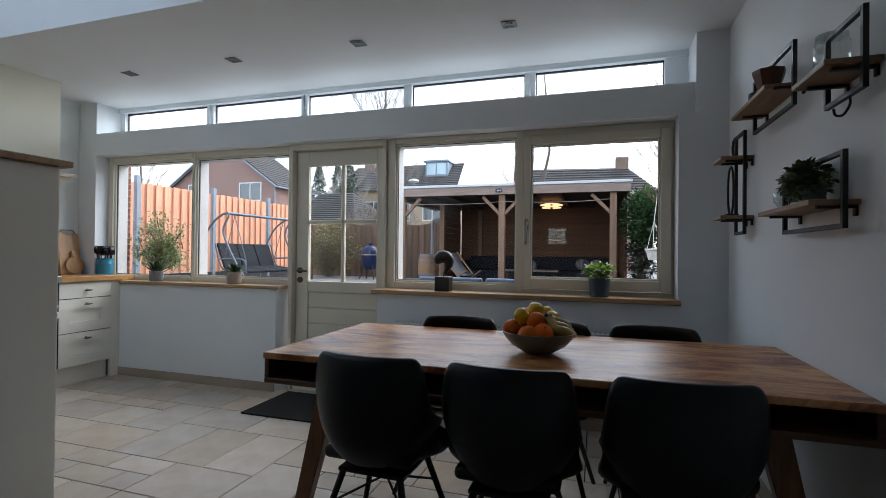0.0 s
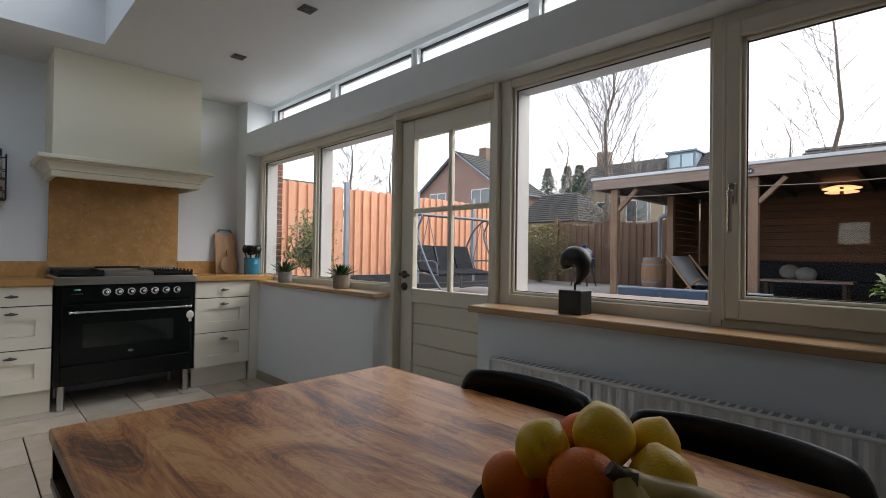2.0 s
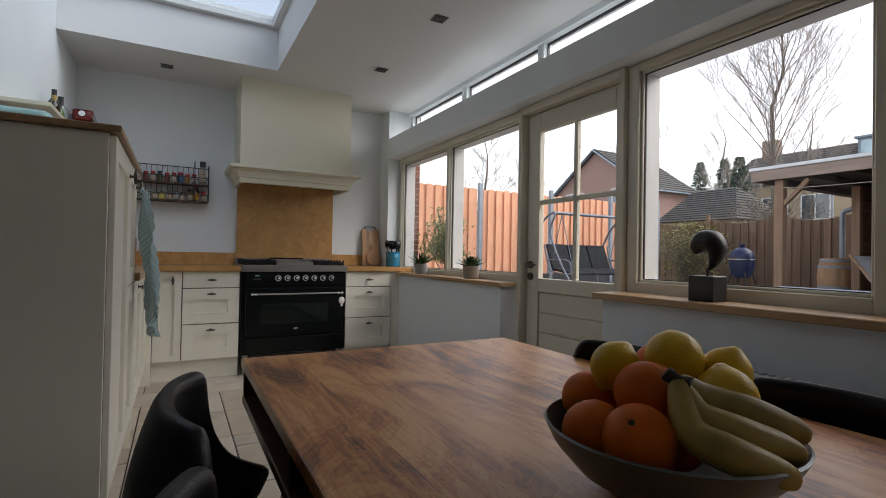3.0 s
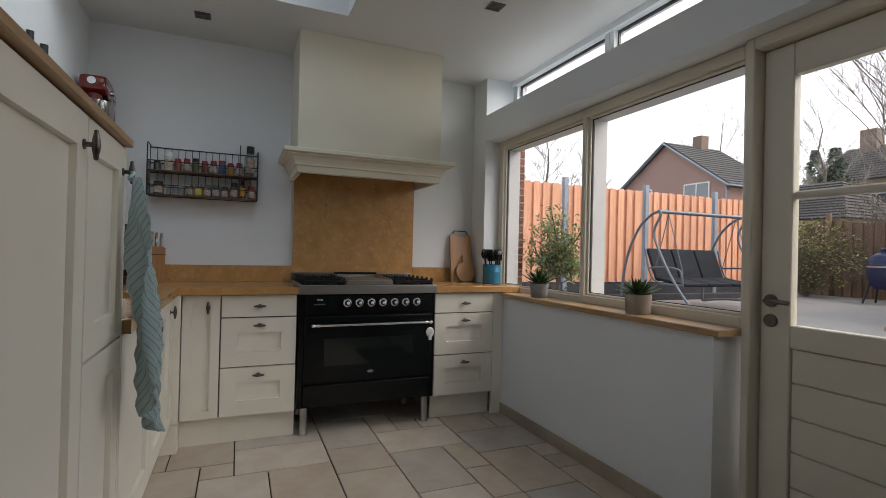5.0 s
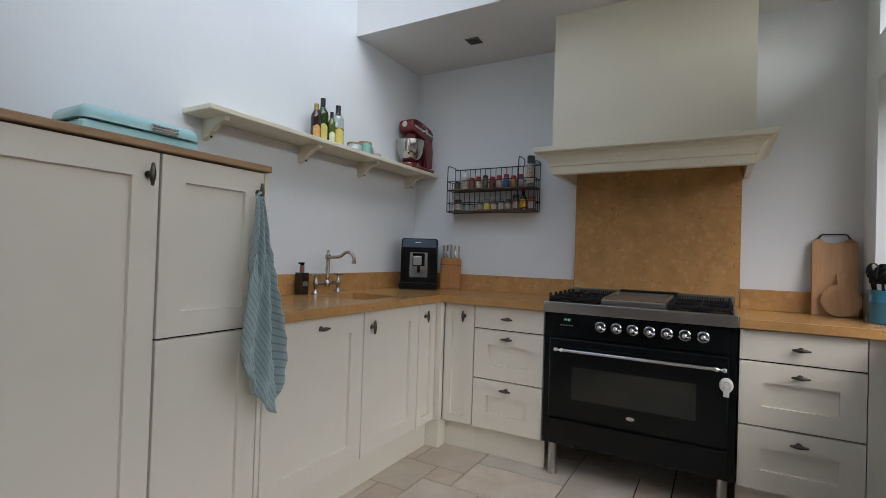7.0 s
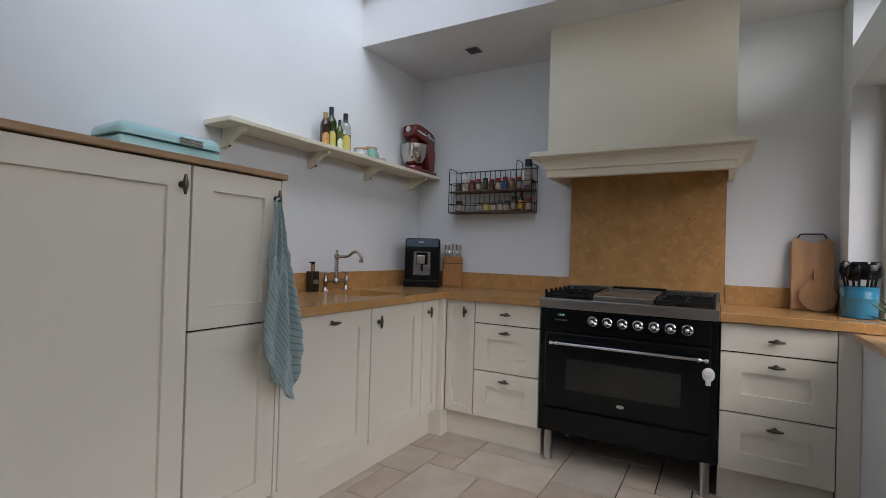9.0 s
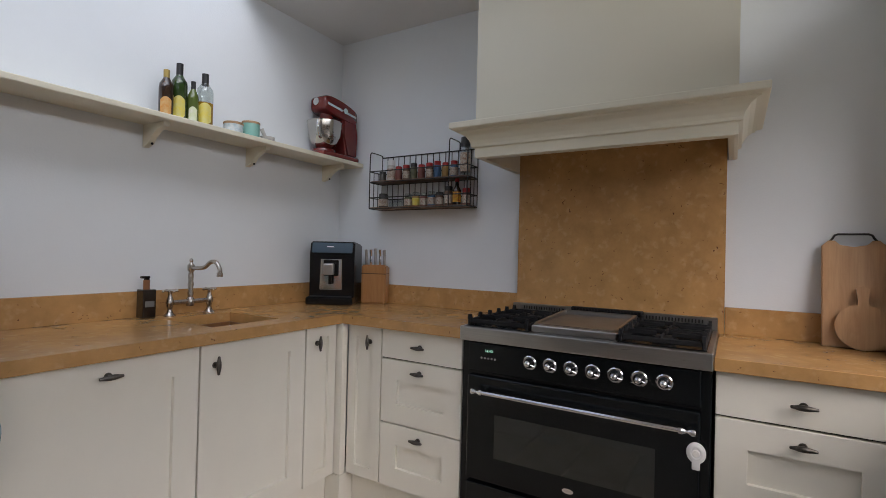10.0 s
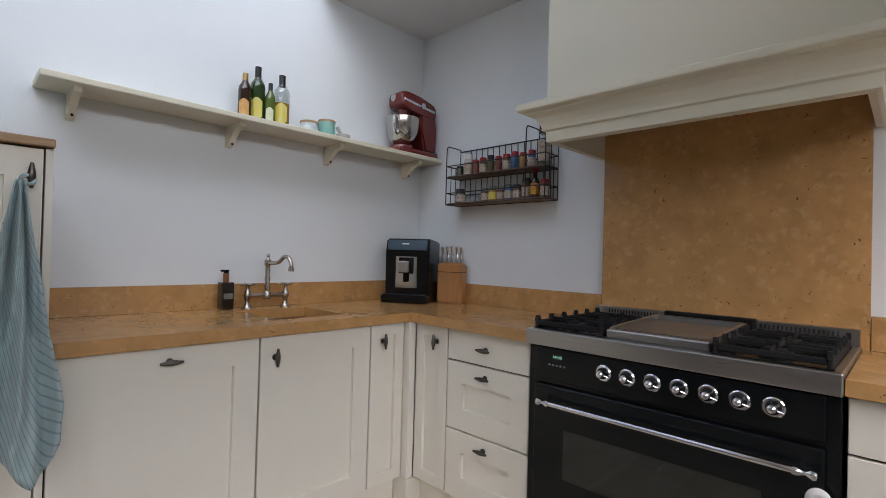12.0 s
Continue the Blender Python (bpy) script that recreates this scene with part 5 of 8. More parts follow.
# stand mixer
REDP = mat("dark red gloss enamel", (0.17, 0.013, 0.011), 0.18, var=0.1, scale=4, coat=0.5)
mx_ = thing("stand_mixer", "dark red stand mixer with a steel bowl", "mixer", Matrix.Translation((-4.700, 0.815, SHZ + 0.0245)) @ Matrix.Rotation(radians(180), 4, 'Z'))
# local +x runs towards the cooker wall
bm = B()
box(bm, (-0.15, -0.085, 0.0), (0.17, 0.085, 0.035), 0.014, 3)
lathe(bm, [(0.0, 0.03), (0.075, 0.03), (0.07, 0.05), (0.055, 0.055), (0.0, 0.055)], (-0.06, 0, 0), 24)
part("base", bm, REDP, mx_, smooth=40)
bm = B()
prism(bm, [(0.075, 0.03), (0.175, 0.03), (0.168, 0.17), (0.160, 0.29), (0.03, 0.285), (0.05, 0.16)], -0.062, 0.062)
bmesh.ops.bevel(bm, geom=list(bm.edges), offset=0.014, segments=3, affect='EDGES')
part("column", bm, REDP, mx_, smooth=50)
bm = B()
rings = []
for y, k in ((-0.066, 0.90), (-0.061, 0.95), (-0.050, 0.985), (-0.03, 1.0), (0.03, 1.0), (0.050, 0.985), (0.061, 0.95), (0.066, 0.90)):
    ring = []
    for i in range(40):
        a = 2 * math.pi * i / 40
        c, d = math.cos(a), math.sin(a)
        u = math.copysign(abs(c) ** 0.45, c) * 0.148 * k
        v = math.copysign(abs(d) ** 0.55, d) * 0.056 * k
        ring.append(bm.verts.new((0.022 + u, y, 0.306 + v - 0.12 * u - 0.9 * max(u, 0) * max(v, 0) * 2)))
    rings.append(ring)
for p, q in zip(rings, rings[1:]):
    for i in range(40):
        bm.faces.new((p[i], p[(i + 1) % 40], q[(i + 1) % 40], q[i]))
bm.faces.new(rings[0])
bm.faces.new(rings[-1])
bmesh.ops.recalc_face_normals(bm, faces=bm.faces)
hd = part("head", bm, REDP, mx_, smooth=50)
bm = B()
obox(bm, Matrix.Translation((0.022, 0, 0.304)) @ Matrix.Rotation(math.atan(0.12), 4, 'Y'), (0.255, 0.1345, 0.014), 0.001)
part("trim_band", bm, CHROME, hd)
bm = B()
rod(bm, (0.035, -0.062, 0.302), (0.035, -0.082, 0.302), 0.018, seg=18)
part("lock_knob", bm, CHROME, hd, smooth=40)
bm = B()
rod(bm, (-0.137, 0, 0.328), (-0.110, 0, 0.328), 0.022, seg=18)
part("hub", bm, CHROME, hd, smooth=40)
bm = B()
rod(bm, (-0.05, 0, 0.222), (-0.05, 0, 0.275), 0.04, seg=18)
part("planetary", bm, REDP, hd, smooth=40)
bm = B()
lathe(bm, [(0.0, 0.058), (0.045, 0.058), (0.075, 0.085), (0.095, 0.13), (0.102, 0.19), (0.104, 0.215), (0.107, 0.217), (0.102, 0.217), (0.098, 0.19), (0.09, 0.13), (0.07, 0.09), (0.0, 0.066)], (-0.06, 0, 0), 32)
BOWLST = mat("polished bowl steel", (0.55, 0.53, 0.50), 0.14, 1.0, var=0.1, scale=8)
bw = part("bowl", bm, BOWLST, mx_, "polished steel bowl", smooth=50)
bm = B()
tube(bm, bend([(-0.145, -0.048, 0.2), (-0.177, -0.066, 0.2), (-0.184, -0.07, 0.16), (-0.171, -0.063, 0.12), (-0.133, -0.041, 0.11)]), 0.009, 8)
part("bowl_handle", bm, CHROME, bw, smooth=60)

# ---- wire spice rack ----
WIRE = mat("black wire", (0.014, 0.013, 0.013), 0.45)
RKX0, RKX1, RKY0, RKY1 = XW + 0.004, -4.762, 1.077, 1.742
rk = thing("spice_rack", "black wire wall rack with two wooden shelves of spices", "spice rack")
BROWNW = wood("rack plank", (0.10, 0.05, 0.025), (0.24, 0.13, 0.07), (0, 1, 0), 1.2, 0.5)
for z in (1.513, 1.670):
    part("plank", bx((RKX0 + 0.004, RKY0 + 0.004, z), (RKX1 - 0.004, RKY1 - 0.004, z + 0.008), 0.001), BROWNW, rk)
    bm = B()
    for zz in (z, z + 0.065):
        tube(bm, [(RKX0, RKY0, zz), (RKX1, RKY0, zz), (RKX1, RKY1, zz), (RKX0, RKY1, zz)], 0.0035, 6, closed=True)
    part("rail", bm, WIRE, rk)
upright = mesh_of("upright", bx((-0.002, -0.002, 1.513), (0.002, 0.002, 1.838), 0.0008), WIRE)
side_wire = mesh_of("side_wire", bx((-0.002, -0.002, 1.513), (0.002, 0.002, 1.735), 0.0008), WIRE)
spots = [("upright", upright, RKX0, RKY0 + 0.665 * k / 16) for k in range(17)] + [("side_wire", side_wire, RKX0 + d, y) for y in (RKY0, RKY1) for d in (0.04, 0.08)]
for nm, me, x, y in spots:
    o = new(nm, me)
    o.parent = rk
    o.matrix_basis = Matrix.Translation((x, y, 0))
bm = B()
rod(bm, (RKX0, RKY0, 1.838), (RKX0, RKY1 - 0.11, 1.838), 0.0035, seg=6)
rod(bm, (RKX0, RKY1 - 0.11, 1.838), (RKX0, RKY1, 1.838), 0.0035, seg=6)
for y in (RKY0, RKY1):
    tube(bm, bend([(RKX1, y, 1.513), (RKX1, y, 1.80), (RKX1 - 0.008, y, 1.846), (RKX1 - 0.03, y, 1.852), (RKX0 + 0.01, y, 1.850), (RKX0, y, 1.838)]), 0.0035, 6)
y = RKY1 - 0.115
tube(bm, bend([(RKX1, y, 1.513), (RKX1, y, 1.83), (RKX1 - 0.008, y, 1.880), (RKX1 - 0.03, y, 1.886), (RKX0 + 0.01, y, 1.884), (RKX0, y, 1.870), (RKX0, y, 1.838)]), 0.0035, 6)
part("frame", bm, WIRE, rk)

JG = mat("spice jar glass", (0.08, 0.07, 0.06), 0.1, coat=0.4)
REDCAP = mat("red cap", (0.36, 0.016, 0.016), 0.35)
JB = mat("black jar cap", (0.02, 0.02, 0.02), 0.4)
SPICES = [mat("spice " + n_, c, 0.45, var=0.2, scale=60) for n_, c in (("red", (0.19, 0.055, 0.04)), ("ochre", (0.36, 0.20, 0.05)), ("green", (0.10, 0.10, 0.05)), ("brown", (0.13, 0.06, 0.03)), ("blue", (0.04, 0.12, 0.24)), ("white", (0.60, 0.58, 0.54)))]
LABW = mat("white label", (0.62, 0.58, 0.50), 0.6, scale=90, color2=(0.30, 0.16, 0.10))
SAUCE = mat("yellow sauce label", (0.65, 0.42, 0.03), 0.4, scale=60, color2=(0.5, 0.1, 0.03))


def jar(y, z, r, hh_, body, cap, text, cat="spice jar", label_mat=None, neck=False, x=-4.825):
    j = thing("spice_jar" if not neck else "sauce_bottle", text, cat, Matrix.Translation((x, y, z)), "jars in the spice rack")
    bm = B()
    if neck:
        lathe(bm, [(0.0, 0.0), (r, 0.0), (r, hh_ * 0.55), (r * 0.45, hh_ * 0.72), (r * 0.4, hh_ * 0.86), (0.0, hh_ * 0.86)], seg=14)
    else:
        lathe(bm, [(0.0, 0.0), (r * 0.95, 0.0), (r, 0.004), (r, hh_ * 0.70), (r * 0.86, hh_ * 0.76), (0.0, hh_ * 0.765)], seg=16)
    part("glass", bm, body, j, smooth=40)
    bm = B()
    zc = hh_ * (0.862 if neck else 0.768)
    rc = r * (0.5 if neck else 0.92)
    lathe(bm, [(0.0, zc), (rc, zc), (rc, hh_ - 0.002), (rc - 0.002, hh_), (0.0, hh_)], seg=16)
    part("cap", bm, cap, j, smooth=40)
    if label_mat:
        bm = B()
        lathe(bm, [(r * 1.01, hh_ * 0.12), (r * 1.01, hh_ * (0.5 if neck else 0.6))], seg=16)
        part("label", bm, label_mat, j, smooth=60)


UZ, LZ = 1.6785, 1.5215
jar(1.125, UZ, 0.022, 0.062, JG, JB, "small dark jar with a black lid")
jar(1.190, UZ, 0.026, 0.125, SPICES[5], HWHITE, "white spice tin with label", label_mat=LABW)
for k in range(8):
    jar(1.245 + k * 0.054, UZ, 0.021, 0.086 + 0.006 * (k % 3), SPICES[[0, 3, 2, 0, 3, 4, 1, 4][k]], REDCAP if k != 2 else JB, "glass spice jar with a red lid" if k != 2 else "glass spice jar with a dark lid", label_mat=LABW if k % 3 == 1 else None)
jar(1.693, UZ, 0.028, 0.215, CLEAR, JB, "tall clear bottle with a black cap", label_mat=LABW)
jar(1.135, LZ, 0.030, 0.085, JG, JB, "squat jar with a white label", label_mat=LABW)
for k in range(4):
    jar(1.195 + k * 0.033, LZ, 0.014, 0.045, CLEAR, CLEAR, "tiny clear glass spice jar")
for k in range(5):
    jar(1.318 + k * 0.054, LZ, 0.023, 0.078 + 0.006 * (k % 2), SPICES[[2, 1, 0, 4, 3][k]], CLEAR if k < 4 else JB, "glass spice jar with a pale lid" if k < 4 else "dark glass spice jar, black lid", label_mat=LABW if k != 1 else LABY)
jar(1.592, LZ, 0.024, 0.108, SPICES[3], JB, "dark jar with a black lid", label_mat=LABW)
jar(1.645, LZ, 0.024, 0.150, BROWNGLASS, REDCAP, "brown sauce bottle with a yellow label and red cap", "bottle", SAUCE, True)
jar(1.705, LZ, 0.024, 0.092, SPICES[0], REDCAP, "red spice jar with a white label", label_mat=LABW)

# ---- towel on the tall cabinet, bread bin on top ----
def towel_material():
    m = mat("blue-green towel", (0.37, 0.49, 0.50), 0.95, var=0.12, scale=14, bump=0.5, bump_scale=500, sheen=0.3)
    n, l = m.node_tree.nodes, m.node_tree.links
    p = n["Principled BSDF"]
    src = p.inputs["Base Color"].links[0].from_socket
    tc = n.new("ShaderNodeUVMap")
    tc.uv_map = "weave"
    wv = n.new("ShaderNodeTexWave")
    wv.inputs["Scale"].default_value, wv.inputs["Distortion"].default_value = 9.0, 0.35
    wv.inputs["Detail"].default_value = 1.0
    wv.bands_direction = 'X'
    l.new(tc.outputs[0], wv.inputs["Vector"])
    th = n.new("ShaderNodeMapRange")
    th.inputs["From Min"].default_value, th.inputs["From Max"].default_value = 0.80, 0.97
    th.inputs["To Max"].default_value = 0.45
    l.new(wv.outputs["Fac"], th.inputs["Value"])
    mx = n.new("ShaderNodeMix")
    mx.data_type = 'RGBA'
    mx.inputs["B"].default_value = (0.06, 0.11, 0.12, 1)
    l.new(src, mx.inputs["A"])
    l.new(th.outputs[0], mx.inputs["Factor"])
    l.new(mx.outputs["Result"], p.inputs["Base Color"])
    return m


tw = thing("tea_towel", "blue-green striped tea towel hanging from the cabinet knob", "towel")
bm = B()
uvl = bm.loops.layers.uv.new("weave")
NU, NV = 28, 46
grid = []
for j in range(NV + 1):
    v = j / NV
    east = 0.009 + 0.087 * min(1, v / 0.9) ** 0.9
    west = 0.009 + 0.085 * min(1, v / 0.85) ** 1.1
    row = []
    for i in range(NU + 1):
        u = i / NU * 2 - 1
        fold = 0.024 * math.cos(u * 6.5 + v * 1.6) * (1 - 0.35 * v) + 0.009 * math.cos(u * 14 - v * 7) + 0.003 * math.sin(u * 9 + v * 55) * min(1, v * 3)
        # the hem hangs in a point, lowest towards the worktop side
        hem = 0.80 - (0.20 * ((u + 0.38) / 1.38) ** 1.2 if u > -0.38 else 0.10 * ((-0.38 - u) / 0.62) ** 1.6)
        x = -2.874 + u * (east if u > 0 else west) * (1.0 + 0.05 * math.sin(v * 9))
        zz = 1.388 - hem * v + 0.006 * math.sin(u * 12) * v
        row.append(bm.verts.new((x, FY + 0.042 + 1.4 * fold * min(1, 0.25 + v * 2.5) + 0.06 * v, zz)))
    grid.append(row)
for j in range(NV):
    for i in range(NU):
        f = bm.faces.new((grid[j][i], grid[j][i + 1], grid[j + 1][i + 1], grid[j + 1][i]))
        for lp, (a, b) in zip(f.loops, ((i, j), (i + 1, j), (i + 1, j + 1), (i, j + 1))):
            lp[uvl].uv = (a / NU * 0.55 + b / NV * 0.85, b / NV)
cl = part("cloth", bm, towel_material(), tw, smooth=180)
so = cl.modifiers.new("thickness", 'SOLIDIFY')
so.thickness = 0.004
bm = B()
tube(bm, [(-2.890 + 0.015 * math.cos(a), FY + 0.026 + 0.006 * math.sin(2 * a), 1.392 + 0.012 * math.sin(a)) for a in [k * math.pi / 6 for k in range(12)]], 0.005, 8, closed=True)
part("loop", bm, cl.data.materials[0], tw, smooth=60)

BBIN = mat("turquoise bread bin enamel", (0.36, 0.64, 0.65), 0.3, var=0.05, scale=6, coat=0.4)
bb = thing("bread_bin", "pale turquoise metal bread bin on the tall cabinets", "bread bin")
z0 = TALLZ + 0.0265
bm = B()
box(bm, (-2.845, 0.80, z0), (-2.425, 1.02, z0 + 0.092), 0.018, 3)
part("tub", bm, BBIN, bb, smooth=40)
bm = B()
got = box(bm, (-2.850, 0.795, z0 + 0.095), (-2.420, 1.025, z0 + 0.146))
zm = z0 + 0.12
bmesh.ops.bevel(bm, geom=list({e for v in got for e in v.link_edges if max(q.co.z for q in e.verts) > zm}), offset=0.044, segments=6, affect='EDGES', profile=0.5)
ld = part("lid", bm, BBIN, bb, "domed lid with a chrome grip", smooth=50)
bm = B()
for k in range(3):
    box(bm, (-2.745, 1.022, z0 + 0.098 + k * 0.009), (-2.645, 1.034, z0 + 0.104 + k * 0.009), 0.001)
part("grip", bm, CHROME, ld)

# ---- ceiling spots ----
SPOTM = mat("brushed grey metal", (0.13, 0.125, 0.12), 0.5, 0.6, var=0.2, scale=30)
for x, y in ((-3.62, 2.965), (-2.60, 2.965), (-1.565, 2.97), (-0.53, 2.985), (-4.495, 1.392)):
    sp = thing("ceiling_spotlight", "square recessed steel ceiling spotlight, switched off", "spotlight", group="ceiling spotlights")
    bm = B()
    for lo, hi in [((x - 0.045, y - 0.045), (x + 0.045, y - 0.03)), ((x - 0.045, y + 0.03), (x + 0.045, y + 0.045)), ((x - 0.045, y - 0.03), (x - 0.03, y + 0.03)), ((x + 0.03, y - 0.03), (x + 0.045, y + 0.03))]:
        box(bm, (*lo, ZC - 0.006), (*hi, ZC - 0.0005), 0.001)
    part("trim_ring", bm, SPOTM, sp)
    part("backing", bx((x - 0.03, y - 0.03, ZC - 0.003), (x + 0.03, y + 0.03, ZC - 0.0005)), mat("dark lamp recess", (0.05, 0.05, 0.05), 0.5) if "dark lamp recess" not in bpy.data.materials else bpy.data.materials["dark lamp recess"], sp)
    bm = B()
    lathe(bm, [(0.0, ZC - 0.004), (0.022, ZC - 0.004), (0.025, ZC - 0.0085), (0.012, ZC - 0.006), (0.0, ZC - 0.006)], (x, y, 0), 18)
    part("lamp", bm, SPOTM, sp, smooth=40)

# ---- radiator under the dining window ----
rd = thing("radiator", "white panel radiator under the window board", "radiator")
bm = B()
x0, x1, y0, y1, z0, z1 = -1.46, 0.45, 3.335, 3.40, 0.13, 0.650
n = 40
pts = []
for k in range(n * 4 + 1):
    x = x0 + (x1 - x0) * k / (n * 4)
    y = y0 + (0.006 if k % 4 in (1, 2) else 0.0)
    pts.append((x, y))
lo = [bm.verts.new((x, y, z0)) for x, y in pts]
hi = [bm.verts.new((x, y, z1)) for x, y in pts]
for a in range(len(pts) - 1):
    bm.faces.new((lo[a], lo[a + 1], hi[a + 1], hi[a]))
part("front_panel", bm, RAD, rd)
part("casing", bx((x0, y0 + 0.013, z0), (x1, y1, z1 - 0.002)), RAD, rd)
bm = B()
box(bm, (x0 - 0.004, y0 - 0.003, z1), (x1 + 0.004, y1 + 0.004, z1 + 0.014), 0.004)
part("top_grille", bm, RAD, rd)
bm = B()
for k in range(60):
    xx = x0 + 0.03 + k * (x1 - x0 - 0.06) / 60
    box(bm, (xx, y0 + 0.012, z1 + 0.0141), (xx + 0.018, y1 - 0.008, z1 + 0.0148))
tagged(part("grille_slot", bm, mat("grille shade", (0.30, 0.30, 0.30), 0.5), rd), kind="stuff")
bm = B()
rod(bm, (x1 + 0.004, 3.37, 0.62), (x1 + 0.05, 3.37, 0.62), 0.012)
rod(bm, (x1 + 0.05, 3.37, 0.62), (x1 + 0.05, 3.37, 0.70), 0.022, seg=16)
part("thermostat", bm, HWHITE, rd, smooth=40)
for x in (x0 + 0.2, x1 - 0.2):
    part("wall_bracket", bx((x, y1, 0.2), (x + 0.03, 3.4298, 0.6)), RAD, rd)

# ---- door mat ----
MATT = mat("black coir mat", (0.014, 0.014, 0.015), 0.95, var=0.4, scale=60, bump=0.9, bump_scale=320)
solid("door_mat", bx((-2.46, 2.925, 0.0005), (-1.66, 3.50, 0.012), 0.003), MATT, "black rectangular door mat before the garden door", "door mat")


# ---- plants, statue on the window boards ----
LEAFS = leafy(mat("succulent leaf", (0.07, 0.14, 0.05), 0.4, var=0.4, scale=20, rand=0.0, island=0.35), 0.2)
LEAFD = leafy(mat("round leaf", (0.20, 0.34, 0.04), 0.35, var=0.3, scale=20, island=0.35))
GREYPOT = mat("grey concrete pot", (0.30, 0.31, 0.32), 0.8, var=0.15, scale=30, bump=0.3, bump_scale=120)
TAUPEPOT = mat("taupe concrete pot", (0.34, 0.29, 0.25), 0.85, var=0.15, scale=30, bump=0.3, bump_scale=120)
BLUEPOT = mat("blue-grey pot", (0.06, 0.105, 0.14), 0.55, var=0.2, scale=20)
SOIL = mat("soil", (0.03, 0.02, 0.014), 0.95, bump=0.8, bump_scale=120)


def pot_profile(bm, r0, r1, hgt):
    lathe(bm, [(0.0, 0.0), (r0 - 0.004, 0.0), (r0, 0.006), (r1, hgt), (r1 - 0.006, hgt), (r1 - 0.010, hgt - 0.02), (0.0, hgt - 0.02)], seg=32)


def succulent(x, y, z, potmat, text, seed, r0=0.056, r1=0.063, hgt=0.095, spread=0.165):
    rnd = random.Random(seed)
    t_ = thing("potted_succulent", text, "plant", Matrix.Translation((x, y, z)), "succulents on the window board")
    bm = B()
    pot_profile(bm, r0, r1, hgt)
    part("pot", bm, potmat, t_, smooth=40)
    bm = B()
    lathe(bm, [(0.0, hgt - 0.018), (r1 - 0.012, hgt - 0.018)], seg=20)
    part("soil", bm, SOIL, t_)
    bm = B()
    for k in range(46):
        a = k * 2.399963
        lift = 1 - k / 46
        ln = spread * (0.55 + 0.5 * (1 - lift)) * rnd.uniform(0.85, 1.1) * 0.95
        el = radians(18 + 62 * lift + rnd.uniform(-8, 8))
        d = Vector((math.cos(a) * math.cos(el), math.sin(a) * math.cos(el), math.sin(el)))
        side = Vector((-math.sin(a), math.cos(a), 0))
        nrm = side.cross(d)
        base = Vector((0, 0, hgt - 0.008))
        w = 0.012 * rnd.uniform(0.85, 1.2)
        prev = None
        for s, wd, th in ((0.0, 0.5, 0.35), (0.35, 1.0, 0.45), (0.7, 0.75, 0.35), (1.0, 0.04, 0.05)):
            c = base + d * ln * s + Vector((0, 0, 0.012 * s * s)) - Vector((0, 0, 0.02 * s * (1 - lift)))
            ring = [bm.verts.new(c + side * w * wd), bm.verts.new(c + nrm * w * th), bm.verts.new(c - side * w * wd), bm.verts.new(c - nrm * w * th)]
            if prev:
                for q in range(4):
                    bm.faces.new((prev[q], prev[(q + 1) % 4], ring[(q + 1) % 4], ring[q]))
            prev = ring
        bm.faces.new(prev)
    part("leaves", bm, LEAFS, t_, smooth=70)


succulent(-3.945, 3.530, 0.8935, GREYPOT, "green succulent in a light grey pot", 5)
succulent(-3.055, 3.530, 0.8935, TAUPEPOT, "dark green succulent in a taupe pot", 9, 0.060, 0.066, 0.10, 0.14)

pl = thing("potted_plant", "bushy round-leaved plant in a blue-grey pot", "plant", Matrix.Translation((0.02, 3.480, 0.8975)))
bm = B()
pot_profile(bm, 0.062, 0.072, 0.125)
part("pot", bm, BLUEPOT, pl, smooth=40)
bm = B()
lathe(bm, [(0.0, 0.107), (0.06, 0.107)], seg=20)
part("soil", bm, SOIL, pl)


def leaf(bm, c, d, up, ln, w):
    """A folded, slightly cupped leaf."""
    d = d.normalized()
    side = d.cross(up).normalized()
    nrm = side.cross(d)
    rows = []
    for s, wd, dz in ((0.0, 0.08, 0.0), (0.25, 0.75, 0.06), (0.55, 1.0, 0.07), (0.82, 0.7, 0.02), (1.0, 0.05, -0.08)):
        p = c + d * ln * s + nrm * ln * dz
        rows.append((bm.verts.new(p + side * w * wd + nrm * w * 0.25 * wd), bm.verts.new(p), bm.verts.new(p - side * w * wd + nrm * w * 0.25 * wd)))
    for a, b in zip(rows, rows[1:]):
        bm.faces.new((a[0], a[1], b[1], b[0]))
        bm.faces.new((a[1], a[2], b[2], b[1]))


